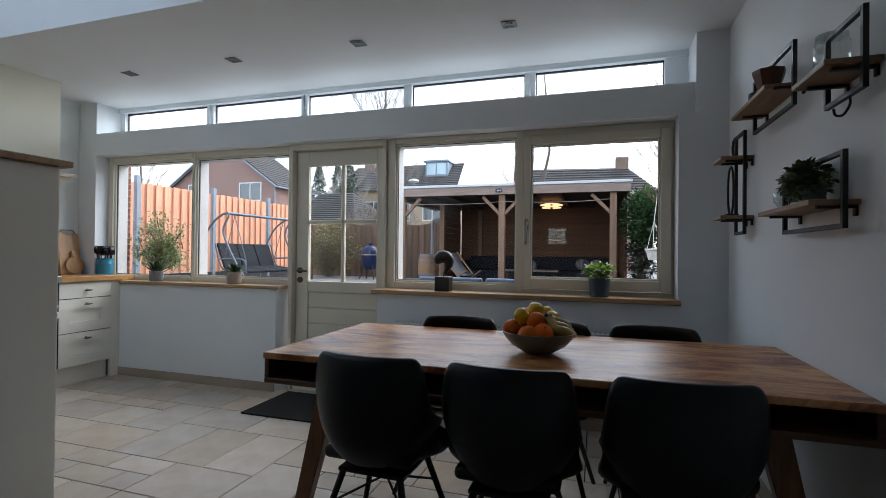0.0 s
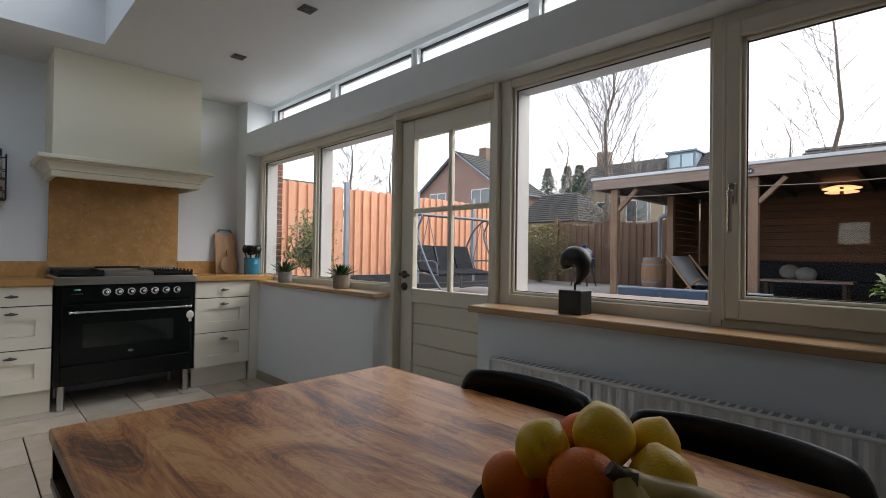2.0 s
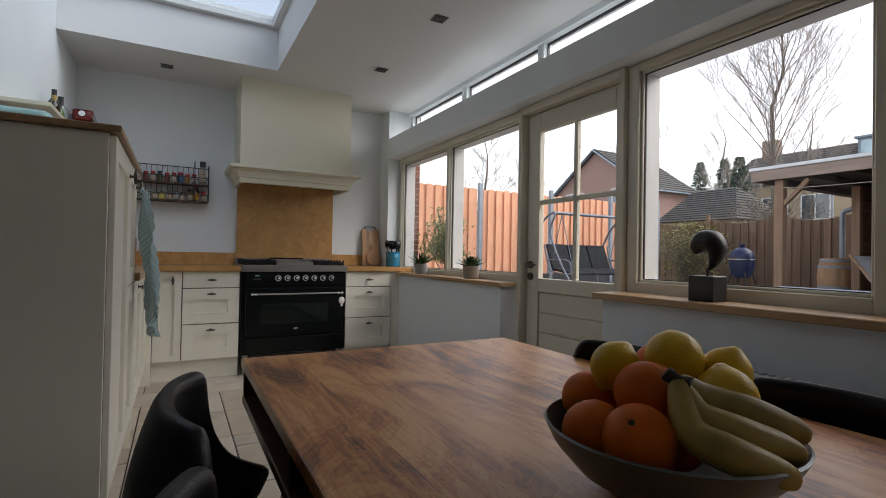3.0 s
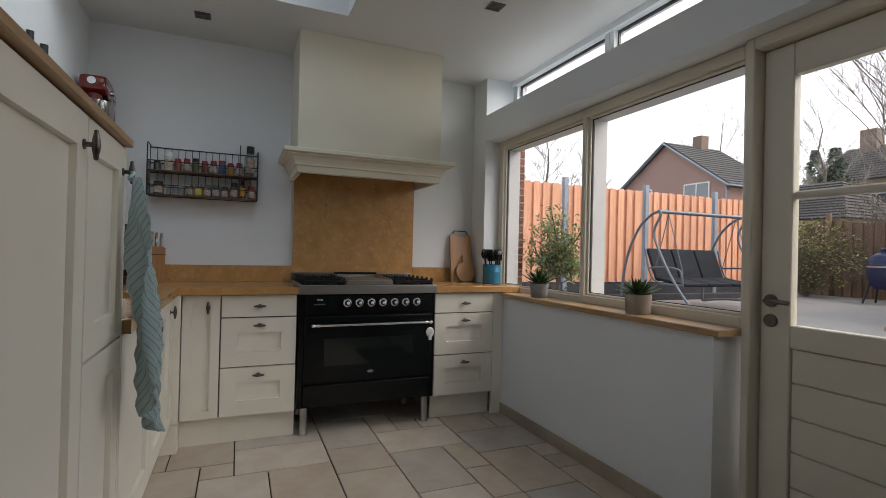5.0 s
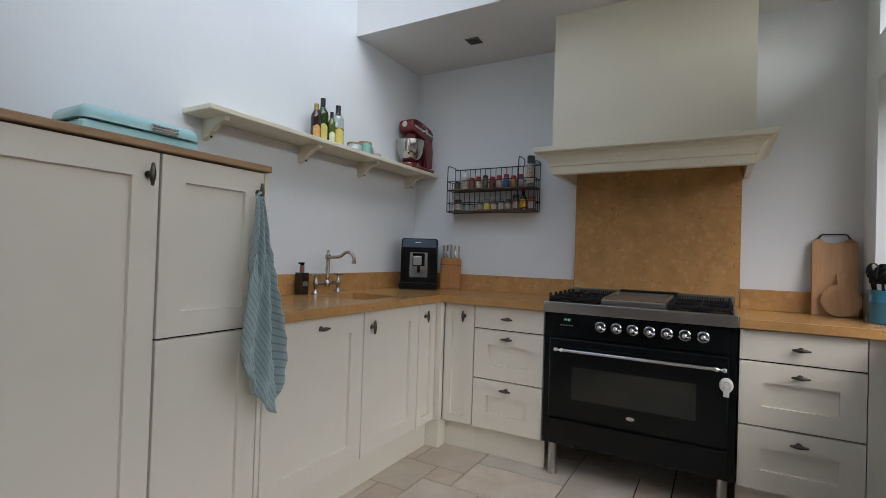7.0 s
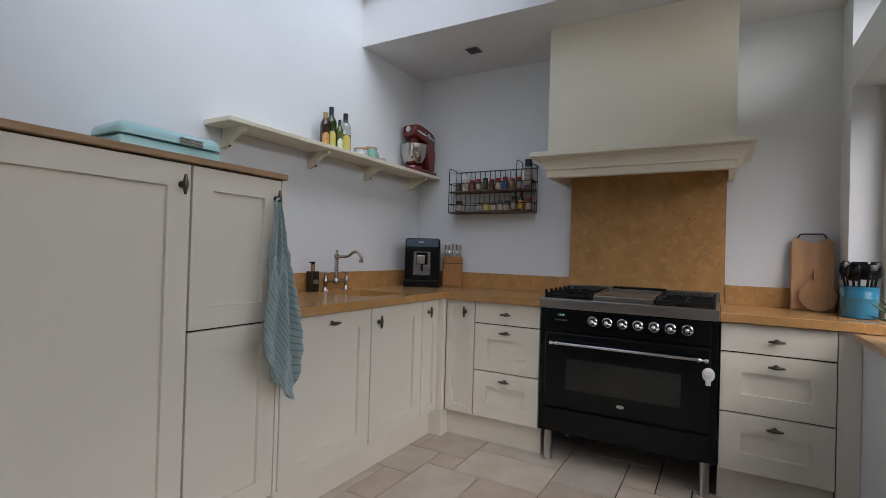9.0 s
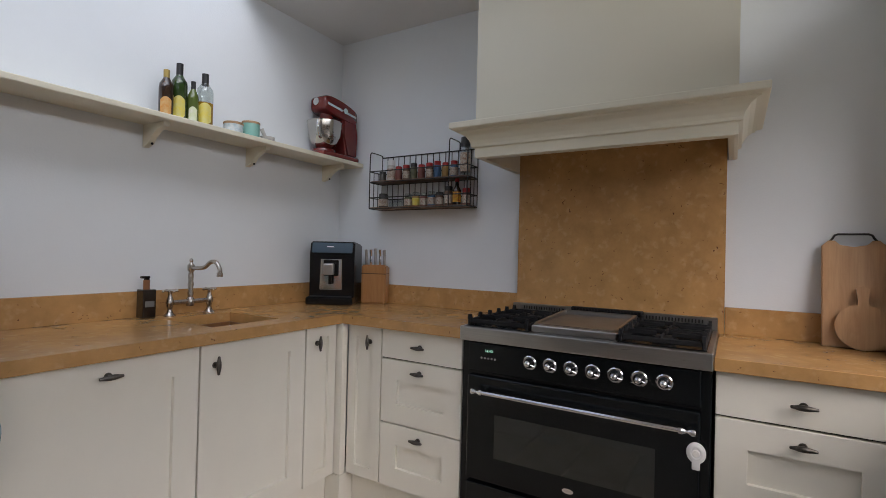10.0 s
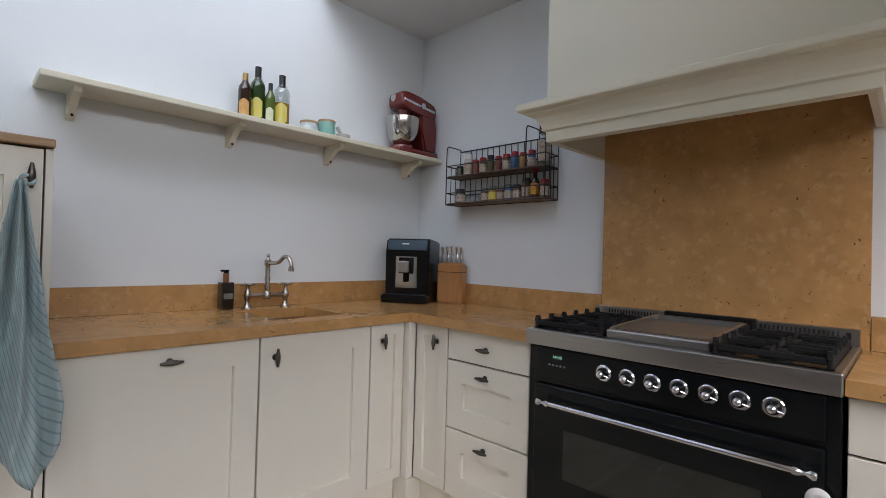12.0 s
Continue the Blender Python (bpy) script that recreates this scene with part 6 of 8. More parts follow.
def foliage(parent, name, centre, radii, count, ln, w, material, seed, stems=True, stem_mat=None, root=None):
    rnd = random.Random(seed)
    bm = B()
    bs = B()
    for k in range(count):
        v = Vector((rnd.gauss(0, 1), rnd.gauss(0, 1), rnd.gauss(0, 1))).normalized() * rnd.random() ** 0.45
        p = Vector((centre[0] + v.x * radii[0], centre[1] + v.y * radii[1], centre[2] + v.z * radii[2]))
        d = Vector((v.x + rnd.uniform(-.6, .6), v.y + rnd.uniform(-.6, .6), v.z * 0.5 + rnd.uniform(-.3, .6)))
        if d.length < 1e-3:
            d = Vector((0, 0, 1))
        leaf(bm, p, d, Vector((rnd.uniform(-.3, .3), rnd.uniform(-.3, .3), 1.0)), ln * rnd.uniform(0.7, 1.25), w * rnd.uniform(0.7, 1.25))
        if stems and k % 4 == 0:
            tube(bs, [root or (centre[0], centre[1], centre[2] - radii[2]), (p.x * 0.5 + centre[0] * 0.5, p.y * 0.5 + centre[1] * 0.5, p.z - radii[2] * 0.25), p], 0.002, 4)
    part(name, bm, material, parent, smooth=70)
    if stems:
        part("stems", bs, stem_mat or material, parent)
    else:
        bs.free()


foliage(pl, "leaves", (0, 0, 0.175), (0.095, 0.085, 0.055), 190, 0.034, 0.013, LEAFD, 4, root=(0, 0, 0.108))

st = thing("abstract_sculpture", "black curled abstract sculpture on a black cube", "sculpture", Matrix.Translation((-1.102, 3.50, 0.8975)))
EBONY = mat("black polished wood", (0.012, 0.011, 0.011), 0.4, var=0.3, scale=15)
bm = B()
box(bm, (-0.056, -0.05, 0.0), (0.056, 0.05, 0.108), 0.003)
part("plinth_block", bm, EBONY, st)
bm = B()
rod(bm, (0, 0, 0.108), (0, 0, 0.14), 0.005)
spine = bend([(0.004, 0, 0.132), (0.027, 0, 0.165), (0.040, 0, 0.212), (0.022, 0, 0.250), (-0.017, 0, 0.254), (-0.037, 0, 0.228), (-0.032, 0, 0.204)], 5)
girth = (0.004, 0.022, 0.040, 0.050, 0.050, 0.040, 0.022)
pts, rad = spine, []
for k in range(len(spine)):
    q = k / 5
    i = min(int(q), 5)
    rad.append(girth[i] + (girth[i + 1] - girth[i]) * (q - i))
tube(bm, pts, 0.03, 14, rad)
part("curl", bm, EBONY, st, smooth=70)


# ---- chairs ----
def bucket_chair():
    ch = thing("dining_chair", "dark grey leather bucket chair with black metal legs", "chair", group="chairs round the table")
    bm = B()
    NU, NV = 12, 18
    rows = []
    for j in range(NV + 1):
        v = j / NV
        if v < 0.5:
            s = v / 0.5
            y, z = 0.44 - 0.37 * s, 0.455 - 0.03 * math.sin(s * math.pi) + (0.0 if s < 1 else 0)
            w = 0.195 + 0.035 * math.sin(s * math.pi * 0.9)
            wrap_y, wrap_z = 0.185 * s ** 6, 0.02 + 0.11 * s ** 1.8
        else:
            s = (v - 0.5) / 0.5
            ang = min(1, s / 0.28)
            y = 0.07 - 0.060 * math.sin(ang * math.pi / 2) - 0.03 * math.sin(math.pi * s * 0.8) + 0.05 * s * s
            z = 0.455 + 0.378 * s ** 1.05
            w = 0.226 - 0.022 * s ** 1.5 - 0.022 * max(0, (s - 0.82) / 0.18) ** 2
            wrap_y, wrap_z = 0.135 * (1 - s) ** 0.8 + 0.05, 0.13 * (1 - s) ** 1.3 - 0.003 * s ** 3
        row = []
        for i in range(NU + 1):
            u = i / NU * 2 - 1
            row.append(bm.verts.new((u * w, y + wrap_y * abs(u) ** 2.4, z + wrap_z * abs(u) ** 2.4)))
        rows.append(row)
    for a, b in zip(rows, rows[1:]):
        for i in range(NU):
            bm.faces.new((a[i], a[i + 1], b[i + 1], b[i]))
    shell = part("shell", bm, LEATHER, ch, smooth=180)
    so = shell.modifiers.new("padding", 'SOLIDIFY')
    so.thickness, so.offset = 0.036, 0.0
    sb = shell.modifiers.new("round", 'SUBSURF')
    sb.levels = sb.render_levels = 1
    bm = B()
    box(bm, (-0.17, 0.07, 0.448), (0.17, 0.43, 0.492), 0.02, 3)
    part("seat_cushion", bm, LEATHER, ch, smooth=60)
    bm = B()
    box(bm, (-0.13, 0.11, 0.392), (0.13, 0.37, 0.408), 0.003)
    part("underframe", bm, BLACKM, ch)
    for sx in (-1, 1):
        for sy, y in ((-1, 0.12), (1, 0.36)):
            bm = B()
            rod(bm, (sx * 0.11, y, 0.400), (sx * 0.225, y + sy * 0.10, 0.0), 0.013, 0.010, seg=10)
            part("leg", bm, BLACKM, ch, smooth=40)
    bm = B()
    for a, b in (((-1, -1), (1, 1)), ((1, -1), (-1, 1))):
        pts = []
        for sgn, (sx, sy) in ((0, a), (1, b)):
            pts.append((sx * 0.142, 0.24 + sy * 0.148, 0.288))
        tube(bm, [pts[0], (0, 0.24, 0.345), pts[1]], 0.005, 6)
    part("stretcher", bm, BLACKM, ch)
    return ch


first = bucket_chair()
first.matrix_basis = pose(-0.760, 1.450, 0, 0, 0, -2)
for x, y, rz in ((-0.27, 1.440, -1), (0.25, 1.445, 3), (-0.72, 2.665, 181), (-0.23, 2.66, 179), (0.275, 2.675, 178)):
    copy_thing(first, pose(x, y, 0, 0, 0, rz))

# ---- fruit bowl ----
BOWL = mat("grey-green glazed bowl", (0.15, 0.165, 0.155), 0.3, var=0.2, scale=10)
ORANGE = mat("orange peel", (0.90, 0.16, 0.002), 0.42, spec=0.3, var=0.15, scale=8, color2=(0.66, 0.15, 0.008), bump=0.5, bump_scale=420)
LEMON = mat("lemon peel", (0.90, 0.56, 0.015), 0.36, var=0.15, scale=8, bump=0.4, bump_scale=300)
BANANA = mat("banana skin, yellowish with brown", (0.62, 0.44, 0.11), 0.5, scale=11, color2=(0.26, 0.18, 0.045), bump=0.15, bump_scale=30)
BSTEM = mat("banana stem", (0.05, 0.04, 0.02), 0.7)
BC = Vector((-0.228, 2.048, TZ + 0.0005))
bl = thing("fruit_bowl", "wide grey-green ceramic fruit bowl on the table", "bowl", Matrix.Translation(BC))
bm = B()
lathe(bm, [(0.0, 0.0), (0.055, 0.0), (0.062, 0.006), (0.11, 0.034), (0.139, 0.066), (0.151, 0.090), (0.148, 0.092), (0.134, 0.068), (0.105, 0.04), (0.06, 0.014), (0.0, 0.010)], seg=48)
part("bowl", bm, BOWL, bl, smooth=60)
RT, FW = Vector((0.951, 0.309, 0)), Vector((-0.309, 0.951, 0))


def fruit(kind_, r_, f_, z_, rad_, seed):
    c = BC + RT * r_ + FW * f_ + Vector((0, 0, z_))
    rnd = random.Random(seed)
    rot = Euler((rnd.uniform(-.8, .8), rnd.uniform(-.8, .8), rnd.uniform(0, 6))).to_matrix()
    o = thing(kind_, "ripe orange in the fruit bowl" if kind_ == "orange" else "yellow lemon in the fruit bowl", kind_, Matrix.Translation(c) @ rot.to_4x4(), kind_ + "s in the bowl")
    bm = B()
    if kind_ == "orange":
        lathe(bm, [(0.0, -rad_ * 0.95)] + [(rad_ * math.cos(a), rad_ * 0.95 * math.sin(a)) for a in [radians(-75 + 15 * k) for k in range(10)]] + [(rad_ * 0.12, rad_ * 0.94), (0.0, rad_ * 0.90)], seg=24)
        part("peel", bm, ORANGE, o, smooth=80)
        bm = B()
        rod(bm, (0, 0, rad_ * 0.90), (0, 0, rad_ * 0.945), 0.004, seg=6)
        part("navel", bm, BSTEM, o)
    else:
        lathe(bm, [(0.0, -rad_ * 1.22), (rad_ * 0.16, -rad_ * 1.16), (rad_ * 0.3, -rad_ * 1.02)] + [(rad_ * math.cos(a), rad_ * 1.02 * math.sin(a)) for a in [radians(-60 + 15 * k) for k in range(9)]] + [(rad_ * 0.28, rad_ * 1.03), (rad_ * 0.14, rad_ * 1.13), (0.0, rad_ * 1.14)], seg=24)
        part("peel", bm, LEMON, o, smooth=80)


for i, (k_, r_, f_, z_, rad_) in enumerate([
        ("orange", -0.108, 0.010, 0.098, 0.040), ("orange", -0.060, -0.078, 0.088, 0.038), ("orange", 0.000, -0.088, 0.094, 0.041),
        ("orange", -0.014, -0.024, 0.132, 0.041), ("orange", -0.032, 0.070, 0.146, 0.037), ("orange", -0.062, 0.075, 0.095, 0.038),
        ("orange", 0.050, 0.085, 0.095, 0.038), ("orange", 0.000, 0.030, 0.062, 0.040), ("lemon", -0.070, 0.006, 0.152, 0.033),
        ("lemon", -0.004, 0.040, 0.168, 0.037), ("lemon", 0.048, 0.082, 0.152, 0.032), ("lemon", 0.062, 0.022, 0.134, 0.036)]):
    fruit(k_, r_, f_, z_, rad_, 40 + i)
bn = thing("banana_bunch", "bunch of dull yellow brown-flecked bananas in the bowl", "bananas")
stem = BC + RT * 0.030 + FW * -0.048 + Vector((0, 0, 0.158))
for i, (f1, z1, f2) in enumerate(((-0.005, 0.118, 0.02), (-0.045, 0.104, -0.015), (-0.078, 0.092, -0.055))):
    bm = B()
    pts = bend([stem, BC + RT * 0.050 + FW * (f1 * 0.6 - 0.025) + Vector((0, 0, z1 + 0.022)), BC + RT * 0.088 + FW * f1 + Vector((0, 0, z1 + 0.010)), BC + RT * 0.120 + FW * f2 + Vector((0, 0, z1 - 0.004)), BC + RT * 0.142 + FW * (f2 + 0.012) + Vector((0, 0, z1 - 0.012))], 6)
    n = len(pts)
    tube(bm, pts, 0.02, 9, [0.007 + 0.013 * math.sin(math.pi * min(1, 0.06 + k / (n - 1) * 0.93)) ** 0.6 for k in range(n)])
    part("banana", bm, BANANA, bn, smooth=75)
bm = B()
tube(bm, [stem + Vector((-0.012, -0.008, 0.01)), stem, stem + RT * 0.014], 0.009, 8)
part("stem", bm, BSTEM, bn, smooth=50)


# ---- metal frame shelves on the east wall ----
SHELFW = wood("rustic shelf wood", (0.16, 0.09, 0.045), (0.36, 0.22, 0.12), (0, 1, 0), 1.2, 0.55)


def frame_shelf(y0, y1, z0, z1, boards, by0, by1, bx0, text, peg=()):
    f = thing("wall_shelf", text, "shelf", group="metal frame shelves on the wall")
    x = 0.742
    s = 0.008
    bm = B()
    box(bm, (x - s, y0, z0), (x + s, y0 + 2 * s, z1), 0.001)
    box(bm, (x - s, y1 - 2 * s, z0), (x + s, y1, z1), 0.001)
    box(bm, (x - s, y0 + 2 * s, z0), (x + s, y1 - 2 * s, z0 + 2 * s), 0.001)
    box(bm, (x - s, y0 + 2 * s, z1 - 2 * s), (x + s, y1 - 2 * s, z1), 0.001)
    part("metal_frame", bm, BLACKM, f)
    for z in boards:
        part("board", bx((bx0, by0, z), (XE - 0.002, by1, z + 0.018), 0.002), SHELFW, f)
        for y in (y0 + 0.03, y1 - 0.05):
            bm = B()
            box(bm, (bx0 + 0.03, y, z - 0.010), (XE - 0.001, y + 0.018, z - 0.0005), 0.001)
            box(bm, (XE - 0.010, y, z - 0.035), (XE - 0.001, y + 0.018, z - 0.010), 0.001)
            part("bracket", bm, BLACKM, f)
    return f


frame_shelf(2.905, 3.085, 1.300, 1.850, (1.383, 1.700), 2.915, 3.10, 0.630, "narrow black metal frame shelf with two boards")
frame_shelf(2.235, 2.752, 1.785, 2.045, (1.872,), 2.285, 2.795, 0.650, "black metal frame shelf with a rustic board")
fs = frame_shelf(1.705, 1.962, 1.680, 1.925, (1.754,), 1.708, 1.960, 0.640, "black metal frame shelf with a rustic board and hook")
frame_shelf(1.825, 2.345, 1.275, 1.525, (1.350,), 1.838, 2.352, 0.648, "black metal frame shelf with a rustic board")
bm = B()
tube(bm, bend([(0.742, 1.80, 1.680), (0.742, 1.80, 1.655), (0.725, 1.80, 1.625), (0.705, 1.80, 1.625), (0.700, 1.80, 1.645)]), 0.004, 8)
part("hook", bm, BLACKM, fs, smooth=60)

# things on the frame shelves
bm = B()
lathe(bm, [(0.0, 0.0), (0.035, 0.0), (0.04, 0.005), (0.062, 0.075), (0.064, 0.09), (0.058, 0.09), (0.05, 0.06), (0.0, 0.012)], seg=8)
solid("wooden_bowl", bm, mat("dark red-brown wood bowl", (0.10, 0.035, 0.015), 0.4, var=0.3, scale=10), "faceted dark wooden bowl on a wall shelf", "bowl", m=Matrix.Translation((0.700, 2.40, 1.8905)))
bm = B()
lathe(bm, [(0.0, 0.0), (0.03, 0.0), (0.034, 0.03), (0.034, 0.06), (0.028, 0.065), (0.0, 0.065)], seg=20)
solid("small_pot", bm, EBONY, "small black pot on a wall shelf", "pot", smooth=40, m=Matrix.Translation((0.715, 2.62, 1.8905)))
GL2 = JARGLASS
gj = thing("glass_jar", "clear glass preserving jar with a clip lid", "jar", Matrix.Translation((0.705, 1.825, 1.7725)))
bm = B()
lathe(bm, [(0.0, 0.0), (0.045, 0.0), (0.048, 0.006), (0.048, 0.085), (0.04, 0.098), (0.04, 0.104)], seg=24)
part("glass", bm, GL2, gj, smooth=40)
bm = B()
lathe(bm, [(0.0, 0.104), (0.043, 0.104), (0.043, 0.112), (0.02, 0.118), (0.0, 0.118)], seg=24)
part("lid", bm, GL2, gj, smooth=40)
pp = thing("potted_plant", "leafy green plant in a grey pot on a wall shelf", "plant", Matrix.Translation((0.712, 1.985, 1.3685)))
bm = B()
pot_profile(bm, 0.034, 0.045, 0.062)
part("pot", bm, GREYPOT, pp, smooth=40)
foliage(pp, "leaves", (-0.012, 0.025, 0.078), (0.068, 0.105, 0.066), 560, 0.026, 0.010, mat("dark green leaf", (0.075, 0.15, 0.040), 0.45, island=0.45), 8, root=(0, 0, 0.05))
gv = thing("glass_vase", "small clear glass jug on a wall shelf", "vase", Matrix.Translation((0.712, 2.20, 1.3685)))
bm = B()
lathe(bm, [(0.0, 0.0), (0.03, 0.0), (0.05, 0.03), (0.052, 0.06), (0.03, 0.09), (0.034, 0.115), (0.032, 0.115), (0.027, 0.09), (0.0, 0.01)], seg=24)
part("glass", bm, GL2, gv, smooth=50)
lan = thing("ring_candle_holder", "tall black oval metal candle holder", "candle holder", Matrix.Translation((0.700, 3.01, 1.4015)))
bm = B()
tube(bm, [(0.0, 0.058 * math.cos(a), 0.138 + 0.135 * math.sin(a)) for a in [k * math.pi / 16 for k in range(32)]], 0.006, 8, closed=True)
part("ring", bm, BLACKM, lan, smooth=60)
part("foot", bx((-0.03, -0.045, 0.0), (0.03, 0.045, 0.012), 0.003), BLACKM, lan)
lan = thing("ring_candle_holder", "small black round metal candle holder", "candle holder", Matrix.Translation((0.715, 3.0, 1.7185)))
bm = B()
tube(bm, [(0.0, 0.036 * math.cos(a), 0.056 + 0.048 * math.sin(a)) for a in [k * math.pi / 14 for k in range(28)]], 0.007, 8, closed=True)
part("ring", bm, BLACKM, lan, smooth=60)

# ---- brick outer wall beside the kitchen window ----
BRICK = mat("red brick", (0.26, 0.10, 0.065), 0.85, var=0.3, scale=14, bump=0.5, bump_scale=120, rand=0.25)
MORTAR = mat("mortar", (0.34, 0.31, 0.28), 0.95, var=0.15, scale=20)
bw_ = solid("wall_brick_pier", bx((-5.25, 3.772, -0.1), (-4.664, 3.845, 3.2)), MORTAR, "red brick outer wall beside the window", "wall", "structure")
bk = mesh_of("brick", bx((-0.104, -0.037, -0.026), (0.104, 0.037, 0.026), 0.003), BRICK)
for k in range(44):
    o = new("brick", bk)
    o.parent = bw_
    o.matrix_basis = pose(-4.764, 3.810, 0.40 + k * 0.0625)

# ---- fence of orange boards between steel posts ----
FENCEW = wood("fresh larch", (0.58, 0.25, 0.14), (0.86, 0.455, 0.285), (0, 0, 1), 0.8, 0.75, 0.9, 0.10)
GALV = mat("galvanised steel", (0.27, 0.31, 0.36), 0.6, 0.25, var=0.2, scale=12)
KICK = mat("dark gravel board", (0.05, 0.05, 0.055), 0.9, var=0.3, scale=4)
fence = thing("garden_fence", "new orange larch board fence with galvanised posts", "fence")
FXP = -8.5
PY = [3.45, 5.27, 7.15, 9.11, 11.07, 12.85]
bms = [mesh_of("fence_board", bx((-0.009, -0.062, 0.0), (0.009, 0.062, 1.79), 0.002), FENCEW), mesh_of("fence_board", bx((-0.009, -0.066, 0.0), (0.009, 0.066, 1.80), 0.002), FENCEW)]
pm = mesh_of("post", bx((-0.045, -0.045, 0.0), (0.045, 0.045, 2.27), 0.004), GALV)
for y in PY:
    o = new("post", pm)
    o.parent = fence
    o.matrix_basis = pose(FXP, y, GZ)
for a, b in zip(PY, PY[1:]):
    n = 17
    for k in range(n):
        o = new("fence_board", bms[k % 2])
        o.parent = fence
        o.matrix_basis = pose(FXP + (0.030 if k % 2 else -0.010), a + 0.09 + (b - a - 0.18) * (k + 0.5) / n, 0.70 + 0.003 * ((k * 7) % 3))
    part("gravel_board", bx((FXP - 0.02, a + 0.046, GZ), (FXP + 0.02, b - 0.046, 0.695)), KICK, fence)
# raised edging strip before the fence
solid("planting_edge", bx((-8.35, 3.9, GZ), (-8.2, 12.85, GZ + 0.12), 0.01), KICK, "dark low edging board along the fence", "edging")

# ---- old brown fence at the back ----
OLDW = wood("weathered brown board", (0.085, 0.05, 0.032), (0.21, 0.13, 0.088), (0, 0, 1), 0.8, 0.85, 1.0, 0.2)
bf = thing("back_fence", "weathered brown wavy-topped board fence", "fence")
om = [mesh_of("fence_board", bx((-0.07, -0.009, 0.0), (0.07, 0.009, 1.0), 0.002), OLDW)]
xx, k = -12.0, 0
while xx < -4.2:
    o = new("fence_board", om[0])
    o.parent = bf
    ph = ((xx + 12.0) % 1.8) / 1.8
    top = 2.26 - 0.16 * math.sin(math.pi * ph)
    o.matrix_basis = Matrix.Translation((xx, 15.0 + (0.025 if k % 2 else 0), GZ)) @ Matrix.Diagonal((1, 1, top - GZ, 1))
    xx += 0.105
    k += 1
bm = B()
for x in (-12, -10.2, -8.4, -6.6, -4.8):
    box(bm, (x - 0.05, 14.88, GZ), (x + 0.05, 14.97, 2.38), 0.01)
    part("post", bm, OLDW, bf)
    bm = B()
bm.free()

# ---- bare timber screen on the east side ----
TANW = wood("tan screen slat", (0.10, 0.065, 0.035), (0.22, 0.15, 0.085), (0, 1, 0), 0.6, 0.9, 1.0, 0.2)
sf = thing("side_fence", "tan horizontal slat fence half covered by ivy", "fence")
for k in range(13):
    part("slat", bx((1.72 + 0.02 * (k % 2), 3.9, GZ + 0.05 + k * 0.155), (1.745 + 0.02 * (k % 2), 15.0, GZ + 0.19 + k * 0.155), 0.003), TANW, sf)
# added dark sheet that blocks light between the slats, no board of the fence
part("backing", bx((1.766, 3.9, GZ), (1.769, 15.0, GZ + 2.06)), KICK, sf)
for y in (5.0, 6.8, 8.6, 10.4):
    part("post", bx((1.77, y, GZ), (1.86, y + 0.09, 2.45), 0.006), TANW, sf)

# ---- garden pavilion ----
PAVW = wood("douglas beam", (0.19, 0.135, 0.11), (0.34, 0.26, 0.22), (1, 0, 0), 0.7, 0.75, 0.9, 0.06)
PAVP = wood("douglas post", (0.17, 0.10, 0.06), (0.33, 0.21, 0.14), (0, 0, 1), 0.7, 0.75, 0.9, 0.06)
PLANK = wood("brown weatherboard", (0.09, 0.040, 0.017), (0.22, 0.10, 0.045), (1, 0, 0), 0.6, 0.7, 0.9, 0.15)
# ROOFU is near-black: the shade under the pavilion roof is put into its colour
ROOFU = wood("roof boards with shade painted in", (0.03, 0.02, 0.014), (0.075, 0.05, 0.035), (1, 0, 0), 0.6, 0.8)
PLANK.node_tree.nodes["Bump"].inputs["Strength"].default_value = 0.0
PLANK.node_tree.nodes["Math"].inputs[1].default_value = 0.06
ZINC = mat("pale roof edge", (0.55, 0.57, 0.60), 0.45, 0.3, var=0.1, scale=6)
pv = thing("garden_pavilion", "open timber garden pavilion with a flat roof and plank walls", "pavilion")
part("fascia", bx((-4.83, 10.60, 2.500), (0.66, 10.64, 2.685), 0.004), PAVW, pv)
part("side_fascia", bx((-4.83, 10.64, 2.500), (-4.79, 14.6, 2.685), 0.004), PAVW, pv)
part("side_fascia", bx((0.62, 10.64, 2.500), (0.66, 14.6, 2.685), 0.004), PAVW, pv)
part("roof_edge", bx((-4.86, 10.575, 2.686), (0.69, 14.63, 2.745), 0.006), ZINC, pv, "pale grey metal roof edge")
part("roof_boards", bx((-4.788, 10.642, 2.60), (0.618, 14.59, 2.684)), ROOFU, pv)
for x in (-4.42, -2.03, 0.33):
    part("post", bx((x - 0.07, 10.70, GZ), (x + 0.07, 10.84, 2.499), 0.006), PAVP, pv)
    for s in (-1, 1):
        if (x < -4 and s < 0) or (x > 0 and s > 0):
            continue
        bm = B()
        a, b = Vector((x + s * 0.06, 10.77, 2.08)), Vector((x + s * 0.44, 10.77, 2.47))
        obox(bm, Matrix.Translation((a + b) / 2) @ (b - a).to_track_quat("X", "Y").to_matrix().to_4x4(), ((b - a).length, 0.07, 0.09), 0.005)
        part("brace", bm, PAVP, pv)
for k in range(9):
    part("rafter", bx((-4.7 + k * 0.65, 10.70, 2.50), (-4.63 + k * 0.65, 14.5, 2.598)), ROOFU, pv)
for k in range(14):
    z = GZ + k * 0.155
    part("wall_plank", bx((-3.95, 14.30, z), (0.60, 14.325, z + 0.150), 0.004), PLANK, pv)
    part("wall_plank", bx((0.585, 11.2, z), (0.61, 14.298, z + 0.150), 0.004), PLANK, pv)
    part("wall_plank", bx((-4.00, 12.6, z), (-3.975, 14.298, z + 0.150), 0.004), PLANK, pv)
